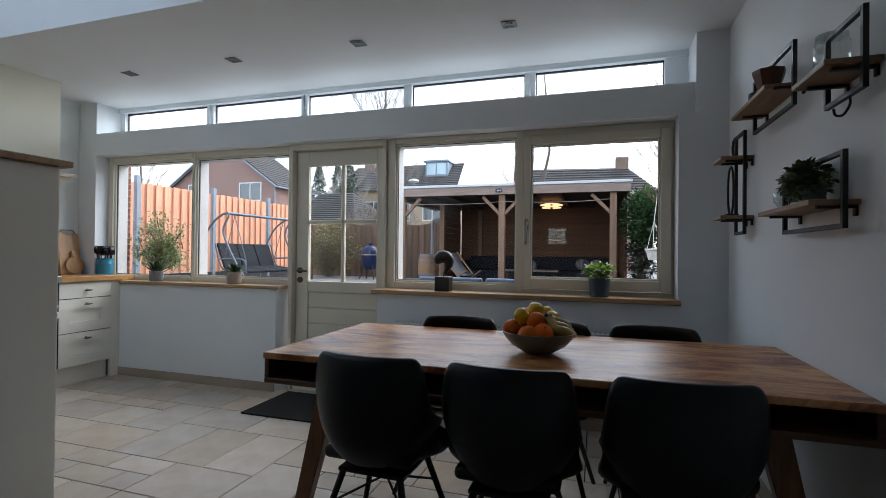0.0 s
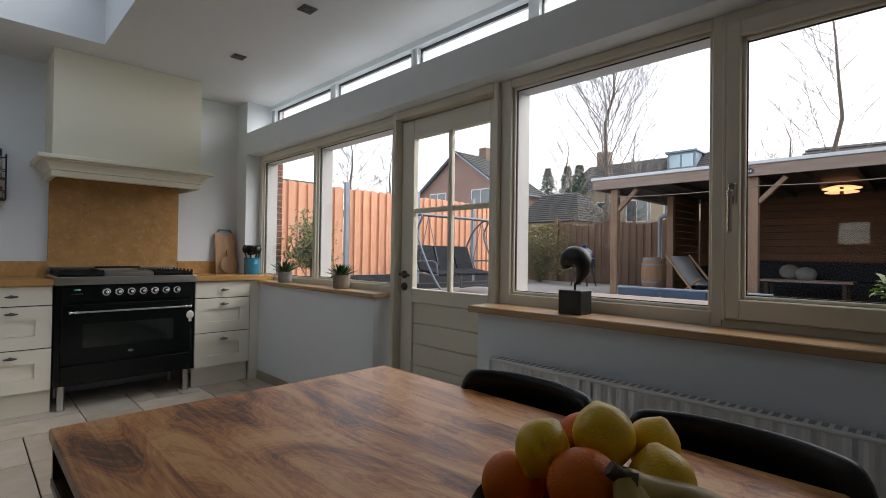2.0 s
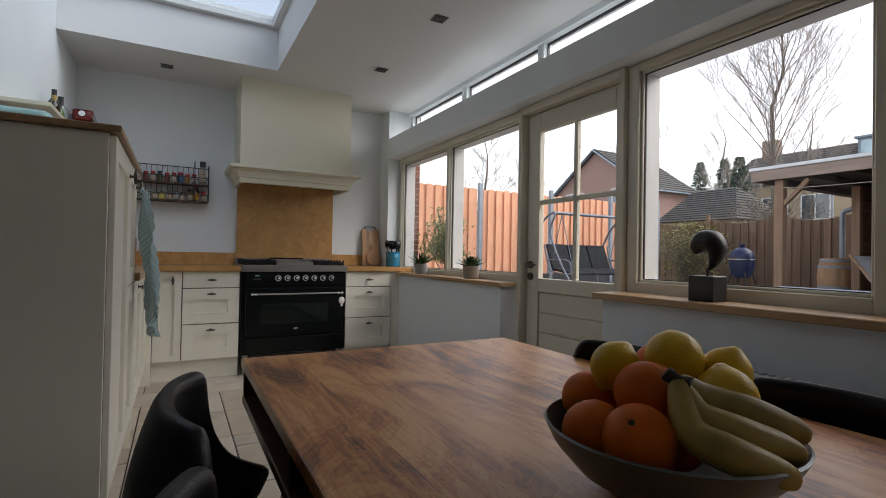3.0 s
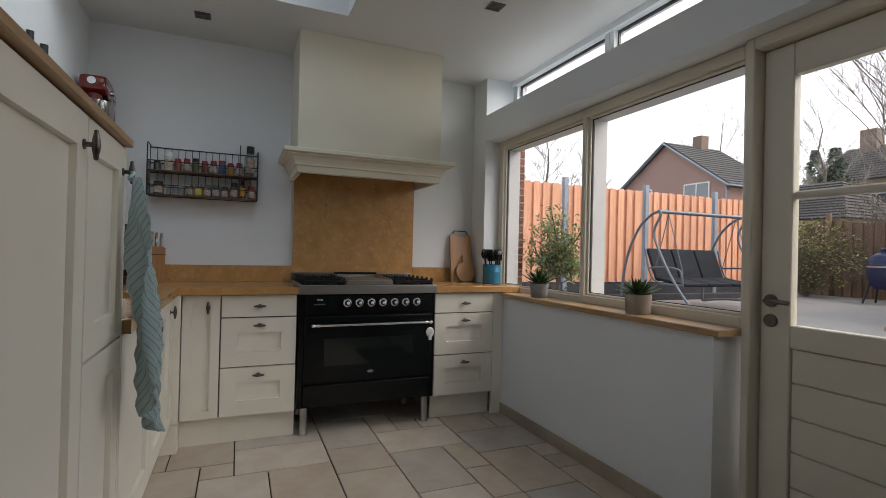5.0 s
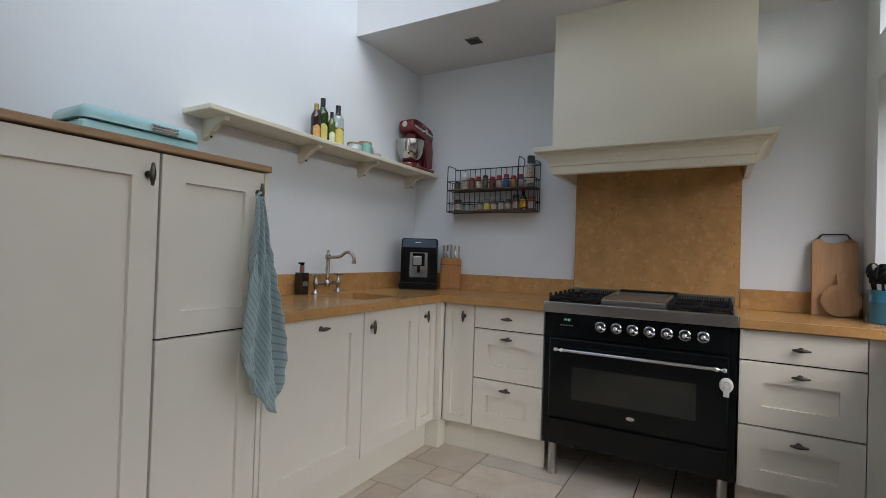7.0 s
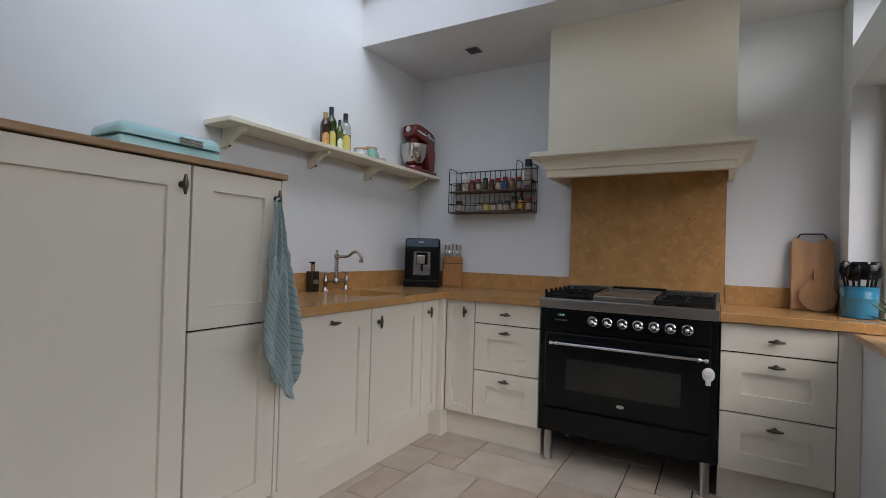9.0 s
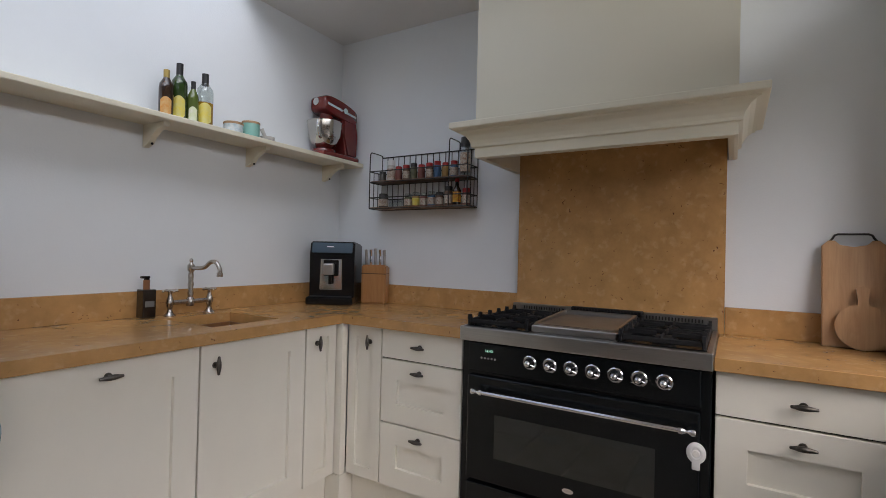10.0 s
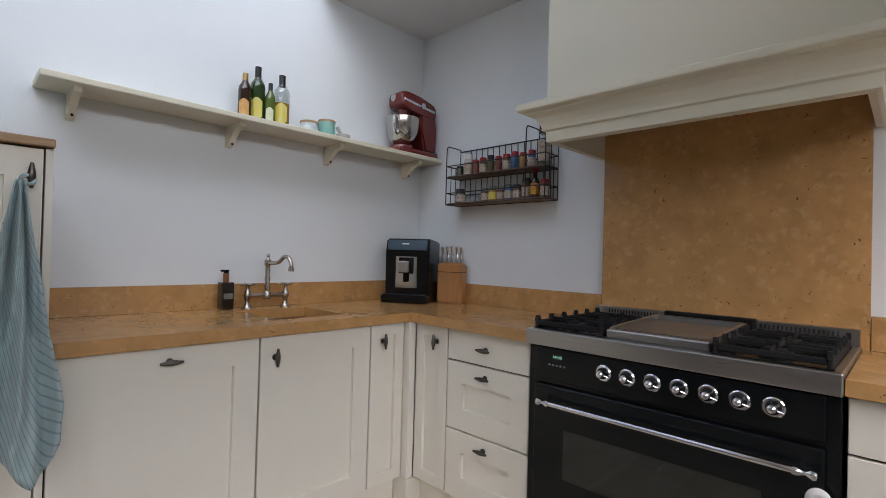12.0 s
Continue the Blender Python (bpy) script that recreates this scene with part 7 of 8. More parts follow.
part("corner_post", bx((-4.06, 12.48, GZ), (-3.93, 12.598, 2.499), 0.005), PAVP, pv)
# added sheets behind the planks, keeping sky light out of the gaps
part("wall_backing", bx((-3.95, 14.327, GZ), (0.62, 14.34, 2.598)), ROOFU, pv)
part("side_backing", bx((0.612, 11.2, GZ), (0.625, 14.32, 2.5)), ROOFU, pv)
part("inner_post", bx((-3.40, 14.20, GZ), (-3.28, 14.298, 2.499), 0.005), PAVP, pv)
bm = B()
lathe(bm, [(0.0, 0.0), (0.085, 0.0), (0.085, 0.006), (0.0, 0.007)], m=Matrix.Translation((-2.074, 10.599, 2.585)) @ Matrix.Rotation(radians(90), 4, 'X'), seg=24, sy=0.62)
plate = part("name_plate", bm, mat("dark oval plate", (0.03, 0.035, 0.045), 0.5), pv, "small dark oval plate")
bm = B()
for x in (-2.105, -2.074, -2.043):
    box(bm, (x - 0.010, 10.590, 2.572), (x + 0.010, 10.5915, 2.598))
part("plate_mark", bm, ZINC, plate)
CHAINC = mat("grey cable", (0.30, 0.26, 0.22), 0.7)
cord = thing("string_light_cable", "pale string light cable slung along the pavilion front", "cable")
bm = B()
tube(bm, bend([(-4.35, 10.69, 2.36), (-4.09, 10.69, 2.33), (-3.2, 10.69, 2.31), (-2.39, 10.69, 2.32), (-2.03, 10.69, 2.345), (-1.13, 10.69, 2.315), (-0.3, 10.69, 2.32), (0.30, 10.69, 2.36)]), 0.007, 6)
part("cable", bm, CHAINC, cord)
sl = thing("street_lamp", "grey street lamp with a domed hood beyond the garden", "street lamp", Matrix.Translation((-11.6, 30.0, GZ)))
bm = B()
rod(bm, (0, 0, 0), (0, 0, 5.50), 0.06, 0.04, seg=10)
part("pole", bm, GALV, sl, smooth=40)
bm = B()
lathe(bm, [(0.0, 5.45), (0.10, 5.47), (0.32, 5.52), (0.36, 5.56), (0.30, 5.66), (0.18, 5.72), (0.0, 5.75)], seg=24)
part("hood", bm, ZINC, sl, smooth=50)
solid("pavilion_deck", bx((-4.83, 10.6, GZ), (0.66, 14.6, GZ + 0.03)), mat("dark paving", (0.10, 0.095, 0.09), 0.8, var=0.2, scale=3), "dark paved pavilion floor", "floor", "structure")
pl_ = thing("pendant_lamp", "layered wooden pendant lamp glowing under the pavilion roof", "lamp", Matrix.Translation((-1.13, 12.9, 0)))
LAMPG = bpy.data.materials.new("warm lamp glow")
LAMPG.use_nodes = True
LAMPG.node_tree.nodes["Principled BSDF"].inputs["Base Color"].default_value = (0.6, 0.36, 0.2, 1)
LAMPG.node_tree.nodes["Principled BSDF"].inputs["Emission Color"].default_value = (1.0, 0.50, 0.24, 1)
LAMPG.node_tree.nodes["Principled BSDF"].inputs["Emission Strength"].default_value = 0.45
for z, r in ((2.39, 0.25), (2.46, 0.29)):
    bm = B()
    lathe(bm, [(r * 0.5, z + 0.035), (r, z), (r, z + 0.012), (r * 0.55, z + 0.05)], seg=28)
    part("shade_ring", bm, LAMPG, pl_, smooth=50)
bm = B()
rod(bm, (0, 0, 2.36), (0, 0, 2.598), 0.03)
part("stem", bm, ROOFU, pl_)
sofa = thing("lounge_sofa", "dark blue-black garden lounge sofa in the pavilion", "sofa")
NAVY = mat("dark navy fabric", (0.012, 0.016, 0.024), 0.9, var=0.3, scale=8)
part("base", bx((-3.6, 13.3, GZ + 0.03), (0.4, 14.2, GZ + 0.36), 0.03, 2), NAVY, sofa)
part("backrest", bx((-3.6, 13.95, GZ + 0.365), (0.4, 14.28, GZ + 0.75), 0.05, 2), NAVY, sofa)
part("side_base", bx((-0.45, 11.6, GZ + 0.03), (0.4, 13.29, GZ + 0.36), 0.03, 2), NAVY, sofa)
part("arm", bx((-3.75, 13.3, GZ + 0.03), (-3.61, 14.2, GZ + 0.62), 0.03, 2), NAVY, sofa)
CUSH = mat("pale cushion", (0.24, 0.23, 0.22), 0.9, var=0.2, scale=10)
STRIPE = mat("striped blanket", (0.30, 0.29, 0.28), 0.95, scale=9, color2=(0.03, 0.03, 0.035), stretch=(3, 0.4, 0.4))
for (x, y, z, m_, t_) in ((-2.05, 13.75, 0.90, CUSH, "pale grey square cushion"), (-1.75, 13.6, 0.86, CUSH, "pale grey square cushion"), (-0.35, 13.3, 0.92, STRIPE, "striped black and white throw cushion"), (0.0, 12.9, 0.90, STRIPE, "striped black and white throw cushion")):
    bm = B()
    ball(bm, (0, 0, 0), 0.19, (1, 0.45, 0.85), 14)
    solid("cushion", bm, m_, t_, "cushion", smooth=70, m=pose(x, y, z, -20, 0, 15), group="cushions on the sofa")
ct = thing("coffee_table", "low dark garden coffee table", "table")
part("top", bx((-2.3, 12.2, GZ + 0.38), (-0.9, 12.9, GZ + 0.42), 0.005), PAVW, ct)
for x in (-2.2, -1.05):
    for y in (12.27, 12.78):
        part("leg", bx((x, y, GZ + 0.03), (x + 0.06, y + 0.06, GZ + 0.379)), ROOFU, ct)

# barrel stove with flue
BARREL = wood("oak barrel staves", (0.20, 0.11, 0.055), (0.42, 0.27, 0.16), (0, 0, 1), 0.7, 0.7, 0.9, 0.1)
br = thing("barrel", "old oak wine barrel with steel hoops", "barrel", Matrix.Translation((-4.75, 13.6, GZ)))
bm = B()
lathe(bm, [(0.0, 0.0), (0.25, 0.0), (0.29, 0.12), (0.325, 0.40), (0.29, 0.68), (0.255, 0.80), (0.24, 0.80), (0.24, 0.77), (0.0, 0.77)], seg=28)
part("staves", bm, BARREL, br, smooth=40)
for z, r in ((0.05, 0.272), (0.2, 0.308), (0.62, 0.306), (0.75, 0.274)):
    bm = B()
    lathe(bm, [(r, z - 0.025), (r + 0.004, z - 0.022), (r + 0.004, z + 0.022), (r, z + 0.025)], seg=28)
    part("hoop", bm, GALV, br, smooth=40)
fl = thing("flue_pipe", "galvanised downpipe bending to the pavilion roof", "pipe")
bm = B()
tube(bm, bend([(-4.70, 13.75, 1.12), (-4.70, 13.75, 2.02), (-4.69, 13.75, 2.12), (-4.62, 13.75, 2.17), (-4.50, 13.75, 2.19), (-4.10, 13.75, 2.20)]), 0.05, 12)
part("pipe", bm, GALV, fl, smooth=60)

# kamado barbecue
KAM = mat("blue ceramic glaze", (0.008, 0.020, 0.075), 0.4, spec=0.3, var=0.2, scale=8, coat=0.15)
kg = thing("kamado_barbecue", "dark blue ceramic kamado barbecue on a stand", "barbecue", Matrix.Translation((-6.65, 13.55, GZ)))
bm = B()
lathe(bm, [(0.0, 0.30), (0.16, 0.30), (0.24, 0.42), (0.275, 0.60), (0.275, 0.74)], seg=28)
part("base", bm, KAM, kg, smooth=50)
bm = B()
lathe(bm, [(0.28, 0.755), (0.275, 0.82), (0.22, 0.95), (0.12, 1.02), (0.06, 1.035), (0.06, 1.08), (0.075, 1.09), (0.07, 1.12), (0.0, 1.13)], seg=28)
part("lid", bm, KAM, kg, smooth=50)
bm = B()
lathe(bm, [(0.279, 0.735), (0.287, 0.737), (0.287, 0.760), (0.279, 0.762)], seg=28)
part("band", bm, STEEL, kg, smooth=40)
for a in (0.8, 2.37, 3.94, 5.5):
    bm = B()
    rod(bm, (0.22 * math.cos(a), 0.22 * math.sin(a), 0.45), (0.34 * math.cos(a), 0.34 * math.sin(a), 0.0), 0.02)
    part("leg", bm, BLACKM, kg)

# deck chair
dc = thing("deck_chair", "wooden folding deck chair with a pale canvas seat", "deck chair", Matrix.Translation((-3.12, 11.45, GZ)) @ Matrix.Rotation(radians(-35), 4, 'Z'))
for y in (-0.26, 0.26):
    bm = B()
    rod(bm, (-0.55, y, 0.85), (0.45, y, 0.0), 0.022, seg=8)
    part("rail", bm, BARREL, dc)
    bm = B()
    rod(bm, (-0.35, y * 0.9, 0.0), (0.40, y * 0.9, 0.42), 0.02, seg=8)
    part("strut", bm, BARREL, dc)
bm = B()
for k in range(8):
    f, g = k / 8, (k + 1) / 8
    def pt(t_, y):
        return (-0.52 + 0.92 * t_, y, 0.83 - 0.52 * t_ - 0.20 * math.sin(math.pi * t_))
    bm.faces.new([bm.verts.new(q) for q in (pt(f, -0.24), pt(g, -0.24), pt(g, 0.24), pt(f, 0.24))])
bmesh.ops.remove_doubles(bm, verts=bm.verts, dist=0.0005)
cv = part("canvas", bm, mat("pale canvas", (0.30, 0.30, 0.31), 0.9, var=0.1, scale=10), dc, smooth=180)
cv.modifiers.new("thickness", 'SOLIDIFY').thickness = 0.004

# ---- patio table and sling chairs ----
gt = thing("patio_table", "grey-brown wooden patio table", "table")
PATW = wood("greyed teak", (0.20, 0.15, 0.12), (0.40, 0.33, 0.28), (1, 0, 0), 0.8, 0.8)
for k in range(8):
    part("slat", bx((-3.05, 5.75 + k * 0.115, GZ + 0.355), (-1.0, 5.855 + k * 0.115, GZ + 0.385), 0.003), PATW, gt)
for x in (-2.95, -1.18):
    for y in (5.8, 6.5):
        part("leg", bx((x, y, GZ), (x + 0.08, y + 0.08, GZ + 0.354), 0.004), PATW, gt)
SLING = mat("blue-grey sling fabric", (0.10, 0.145, 0.22), 0.8, var=0.12, scale=12)
ALU = mat("aluminium tube", (0.30, 0.33, 0.38), 0.35, 0.9)


def sling_chair(m):
    c = thing("patio_chair", "patio chair with aluminium frame and blue-grey sling", "chair", m, "patio chairs")
    bm = B()
    for x in (-0.26, 0.26):
        tube(bm, bend([(x, 0.30, 0.0), (x, 0.26, 0.24), (x, -0.20, 0.22), (x, -0.27, 0.43)]), 0.014, 8)
        tube(bm, [(x, -0.26, 0.0), (x, -0.16, 0.22)], 0.012, 8)
    rod(bm, (-0.26, -0.27, 0.43), (0.26, -0.27, 0.43), 0.014)
    part("tube_frame", bm, ALU, c, smooth=50)
    part("sling_seat", bx((-0.245, -0.19, 0.235), (0.245, 0.25, 0.243)), SLING, c)
    bm = B()
    obox(bm, Matrix.Translation((0, -0.242, 0.335)) @ Matrix.Rotation(radians(-18), 4, 'X'), (0.49, 0.008, 0.19))
    part("sling_back", bm, SLING, c)
    return c


c0 = sling_chair(pose(-2.45, 7.05, GZ, 0, 0, 180))
copy_thing(c0, pose(-1.35, 7.05, GZ, 0, 0, 180))
copy_thing(c0, pose(-1.95, 7.07, GZ, 0, 0, 180))

# ---- garden swing ----
SWX = -6.98
sw = thing("garden_swing", "grey steel garden swing bench with a dark slatted seat", "swing")
SWG = mat("blue-grey painted tube", (0.13, 0.155, 0.19), 0.4, 0.3)
SEATG = mat("charcoal sling", (0.016, 0.019, 0.024), 0.75, spec=0.2, var=0.15, scale=12)
bm = B()
ya, yb = 7.86, 9.86
for y in (ya, yb):
    # bowed rear leg that runs over into the top, cranked front leg, curved foot
    tube(bm, bend([(SWX - 0.80, y, GZ + 0.02), (SWX - 0.78, y, 0.75), (SWX - 0.66, y, 1.25), (SWX - 0.42, y, 1.68), (SWX - 0.16, y, 1.89), (SWX, y, 1.93)]), 0.022, 8)
    tube(bm, bend([(SWX, y, 1.93), (SWX + 0.02, y, 1.86), (SWX - 0.10, y, 1.62), (SWX - 0.02, y, 1.35), (SWX + 0.28, y, 0.85), (SWX + 0.62, y, 0.46), (SWX + 0.86, y, GZ + 0.02)]), 0.020, 8)
    tube(bm, bend([(SWX - 0.80, y, GZ + 0.03), (SWX - 0.3, y, GZ + 0.10), (SWX + 0.3, y, GZ + 0.10), (SWX + 0.86, y, GZ + 0.03)]), 0.022, 8)
part("frame", bm, SWG, sw, smooth=60)
bm = B()
rod(bm, (SWX, ya - 0.02, 1.93), (SWX, yb + 0.02, 1.93), 0.03)
part("top_bar", bm, SWG, sw, smooth=50)
bm = B()
for y in (ya + 0.2, yb - 0.2):
    for dx in (-0.25, 0.3):
        rod(bm, (SWX, y, 1.90), (SWX + dx, y, 0.95 if dx > 0 else 1.0), 0.008, seg=6)
part("hangers", bm, SWG, sw)
for k in range(3):
    y0 = ya + 0.16 + k * 0.545
    bm = B()
    obox(bm, Matrix.Translation((SWX + 0.10, y0 + 0.26, 0.80)) @ Matrix.Rotation(radians(8), 4, 'Y'), (0.56, 0.52, 0.05), 0.02, 2)
    part("seat_panel", bm, SEATG, sw)
    bm = B()
    obox(bm, Matrix.Translation((SWX - 0.30, y0 + 0.26, 1.07)) @ Matrix.Rotation(radians(-22), 4, 'Y'), (0.05, 0.52, 0.58), 0.02, 2)
    part("back_panel", bm, SEATG, sw)
bm = B()
for y in (ya + 0.12, yb - 0.12):
    tube(bm, bend([(SWX - 0.40, y, 1.33), (SWX - 0.20, y, 0.82), (SWX + 0.38, y, 0.76)]), 0.018, 8)
    tube(bm, bend([(SWX - 0.28, y, 1.02), (SWX + 0.1, y, 1.03), (SWX + 0.32, y, 0.98), (SWX + 0.36, y, 0.78)]), 0.016, 8)
part("seat_frame", bm, SWG, sw, smooth=60)


# ---- trees ----
BARK = mat("grey bark", (0.16, 0.13, 0.11), 0.9, var=0.3, scale=10)
TWIG = mat("bare twig", (0.27, 0.235, 0.21), 0.9, island=0.2)


def bare_tree(name, base, height, seed, spread, text, r0, low=0.25, upright=0.7, n1=13, material=None):
    """A leafless tree: tapered trunk, limbs, branches and fine twigs."""
    rnd = random.Random(seed)
    t_ = thing(name, text, "tree", Matrix.Translation(base))
    bt, bl_, bw2 = B(), B(), B()
    pts = [Vector((0, 0, 0))]
    for k in range(1, 9):
        pts.append(Vector((rnd.uniform(-1, 1) * height * 0.012 * k / 3, rnd.uniform(-1, 1) * height * 0.012 * k / 3, height * k / 8)))
    tube(bt, pts, r0, 8, [r0 * (1 - 0.92 * k / 8) for k in range(9)])
    for i in range(n1):
        f = low + (0.97 - low) * (i + rnd.random() * 0.6) / n1
        q = f * 8
        a0 = pts[min(int(q), 7)].lerp(pts[min(int(q) + 1, 8)], q - int(q))
        az = i * 2.4 + rnd.uniform(-.5, .5)
        ln = spread * (1.12 - 0.75 * f) * rnd.uniform(0.75, 1.15)
        d = Vector((math.cos(az), math.sin(az), upright + rnd.uniform(-.2, .35)))
        d.normalize()
        lim = [a0]
        for s in range(1, 6):
            d = (d + Vector((rnd.uniform(-.16, .16), rnd.uniform(-.16, .16), 0.10))).normalized()
            lim.append(lim[-1] + d * ln / 5)
        rr = r0 * 0.17 * (1 - 0.55 * f)
        tube(bl_, lim, rr, 5, [rr * (1 - 0.85 * s / 5) for s in range(6)])
        for j in range(15):
            g = rnd.uniform(0.25, 1.0) * 4.99
            b0 = lim[int(g)].lerp(lim[int(g) + 1], g - int(g))
            d2 = (d + Vector((rnd.uniform(-.9, .9), rnd.uniform(-.9, .9), rnd.uniform(-.2, .7)))).normalized()
            l2 = ln * rnd.uniform(0.22, 0.45)
            mid = b0 + d2 * l2 * 0.5 + Vector((rnd.uniform(-.06, .06), rnd.uniform(-.06, .06), 0.03)) * l2
            end = b0 + d2 * l2 + Vector((0, 0, 0.1 * l2))
            r2 = rr * 0.52
            tube(bw2, [b0, mid, end], r2, 3, [r2, r2 * 0.7, r2 * 0.25])
            for q2 in range(5):
                h_ = rnd.uniform(0.3, 1.0)
                c0_ = b0.lerp(end, h_)
                d3 = (d2 + Vector((rnd.uniform(-.9, .9), rnd.uniform(-.9, .9), rnd.uniform(-.2, .8)))).normalized()
                tube(bw2, [c0_, c0_ + d3 * l2 * rnd.uniform(0.3, 0.6)], r2 * 0.5, 3, [r2 * 0.6, r2 * 0.25])
    part("trunk", bt, BARK, t_, smooth=60)
    part("limbs", bl_, BARK, t_, smooth=60)
    part("twigs", bw2, material or TWIG, t_)
    return t_


bare_tree("bare_tree", (-11.7, 25, GZ), 12.2, 3, 6.4, "tall bare winter tree with upright branches", 0.20, 0.34, 1.45, 38)
bare_tree("bare_tree", (-17.0, 40, GZ), 11.5, 53, 5.5, "far bare winter tree beside the conifers", 0.18, 0.3, 0.8, 20)
bare_tree("bare_tree", (-2.0, 20, GZ), 10.0, 8, 4.0, "bare winter tree behind the pavilion", 0.10, 0.30, 0.55, 26)
bare_tree("bare_tree", (1.35, 8.0, GZ), 4.4, 12, 1.9, "bare garden tree with reddish branches by the fence", 0.06, 0.12, 1.0, 16, mat("reddish twig", (0.20, 0.12, 0.09), 0.9))
bare_tree("bare_tree", (-17.6, 31, GZ), 9.2, 15, 3.6, "bare winter tree beyond the fence", 0.16, 0.3, 0.9, 16)
bare_tree("bare_tree", (-28.5, 37, GZ), 11.8, 22, 6.0, "far bare winter tree behind the gabled house", 0.2, 0.3, 0.8, 16)
bare_tree("bare_tree", (-28, 20.3, GZ), 9.0, 27, 3.6, "far bare winter tree beyond the fence", 0.2, 0.3, 0.8, 16)
bare_tree("bare_tree", (-26.3, 22.4, GZ), 8.0, 31, 3.4, "far bare winter tree beyond the fence", 0.16, 0.25, 0.7, 16)
bare_tree("bare_tree", (4.5, 33, GZ), 10.0, 35, 6.0, "far bare winter tree behind the roof", 0.2, 0.3, 0.6, 16)
bare_tree("bare_tree", (-6.0, 36, GZ), 9.0, 41, 5.0, "far bare winter tree between the houses", 0.18, 0.3, 0.6, 16)
bare_tree("bare_tree", (3.9, 13.5, GZ), 7.5, 44, 3.4, "slender bare tree behind the ivy hedge", 0.09, 0.2, 0.9, 18)

NEEDLE = mat("dark conifer needles", (0.095, 0.135, 0.095), 0.8, island=0.45)


def fir(x, y, hgt, r, seed):
    rnd = random.Random(seed)
    t_ = thing("fir_tree", "dark green conifer beyond the garden", "tree", Matrix.Translation((x, y, GZ)), "conifers behind the fence")
    bm = B()
    rod(bm, (0, 0, 0), (0, 0, hgt * 0.95), 0.14, 0.02, 8)
    part("trunk", bm, BARK, t_)
    bm = B()
    for k in range(5200):
        f = rnd.random() ** 1.25
        z = hgt * (0.08 + 0.92 * f)
        rr = r * (1 - f) ** 0.9 * rnd.random() ** 0.5 + 0.04
        a = rnd.uniform(0, 6.283)
        rr *= 0.78 + 0.28 * math.sin(a * 5 + f * 9 + seed) * math.sin(a * 3 - f * 31)
        c = Vector((rr * math.cos(a), rr * math.sin(a), z))
        d = Vector((math.cos(a), math.sin(a), rnd.uniform(-.5, .3)))
        leaf(bm, c, d, Vector((rnd.uniform(-.6, .6), rnd.uniform(-.6, .6), 1)), 0.26 * rnd.uniform(.6, 1.2), 0.05)
    part("crown", bm, NEEDLE, t_)


fir(-22.9, 36.6, 8.2, 2.3, 1)
fir(-22.0, 38.2, 8.5, 2.3, 2)
fir(-19.6, 36, 8.0, 2.7, 3)

# shrubs
IVY = leafy(mat("ivy leaf", (0.065, 0.135, 0.05), 0.45, island=0.45), 0.25)
SHRUB = mat("yellow-green shrub leaf", (0.17, 0.165, 0.04), 0.6, island=0.5)
BRUSH = mat("bare hedge twig", (0.17, 0.14, 0.11), 0.9, island=0.3)
iv = thing("ivy_hedge", "dense dark green ivy hanging over the side fence", "hedge", Matrix.Translation((0.86, 10.95, GZ)))
foliage(iv, "leaves", (0.12, 0, 1.60), (0.52, 0.75, 0.62), 2300, 0.11, 0.045, IVY, 17, stems=False)
# lower leaves: same ivy, with the shade beneath the crown painted near-black
foliage(iv, "lower_leaves", (0.05, 0.2, 0.8), (0.3, 0.7, 0.7), 800, 0.10, 0.04, mat("shaded ivy leaf", (0.014, 0.03, 0.012), 0.5, island=0.4), 18, stems=True, stem_mat=BARK, root=(0, 0, 0))
cs = thing("climbing_shrub", "brown leafless climber with dry leaves on the side fence", "shrub", Matrix.Translation((1.42, 8.7, GZ)))
foliage(cs, "twigs", (0, 0, 1.15), (0.30, 2.1, 0.95), 1700, 0.16, 0.006, BRUSH, 61, stems=True, stem_mat=BARK, root=(0, 0, 0))
foliage(cs, "dry_leaves", (0, 0, 1.2), (0.32, 2.1, 0.9), 700, 0.07, 0.024, mat("dry brown leaf", (0.22, 0.13, 0.07), 0.8, island=0.4), 62, stems=False)
foliage(cs, "green_leaves", (0.05, 0.9, 1.0), (0.28, 1.4, 0.9), 900, 0.08, 0.03, IVY, 63, stems=False)
sh_ = thing("garden_shrub", "yellow-green shrub before the brown fence", "shrub", Matrix.Translation((-8.3, 13.9, GZ)))
foliage(sh_, "leaves", (0, 0, 0.95), (1.25, 0.55, 0.85), 2600, 0.07, 0.022, SHRUB, 19, stems=True, stem_mat=BARK, root=(0, 0, 0))
hb = thing("far_hedge", "brown leafless hedge behind the brown fence", "hedge", Matrix.Translation((-9.6, 20.3, GZ)))
foliage(hb, "twigs", (0, 0, 1.9), (2.2, 0.9, 1.2), 2600, 0.22, 0.012, BRUSH, 21, stems=True, stem_mat=BARK, root=(0, 0, 0))

# olive tree in a tub outside the kitchen window
OLIVE = leafy(mat("olive leaf", (0.20, 0.255, 0.11), 0.5, island=0.4), 0.35)
ol = thing("olive_tree", "small olive tree in a dark tub outside the window", "tree", Matrix.Translation((-4.56, 4.12, GZ)))
bm = B()
lathe(bm, [(0.0, 0.0), (0.16, 0.0), (0.20, 0.30), (0.19, 0.31), (0.175, 0.27), (0.0, 0.27)], seg=28)
part("tub", bm, KICK, ol, smooth=40)
bm = B()
tube(bm, bend([(0, 0, 0.26), (0.01, 0.01, 0.45), (0.0, 0.02, 0.62), (0.02, 0.0, 0.80)]), 0.02, 8)
rnd = random.Random(77)
tips = []
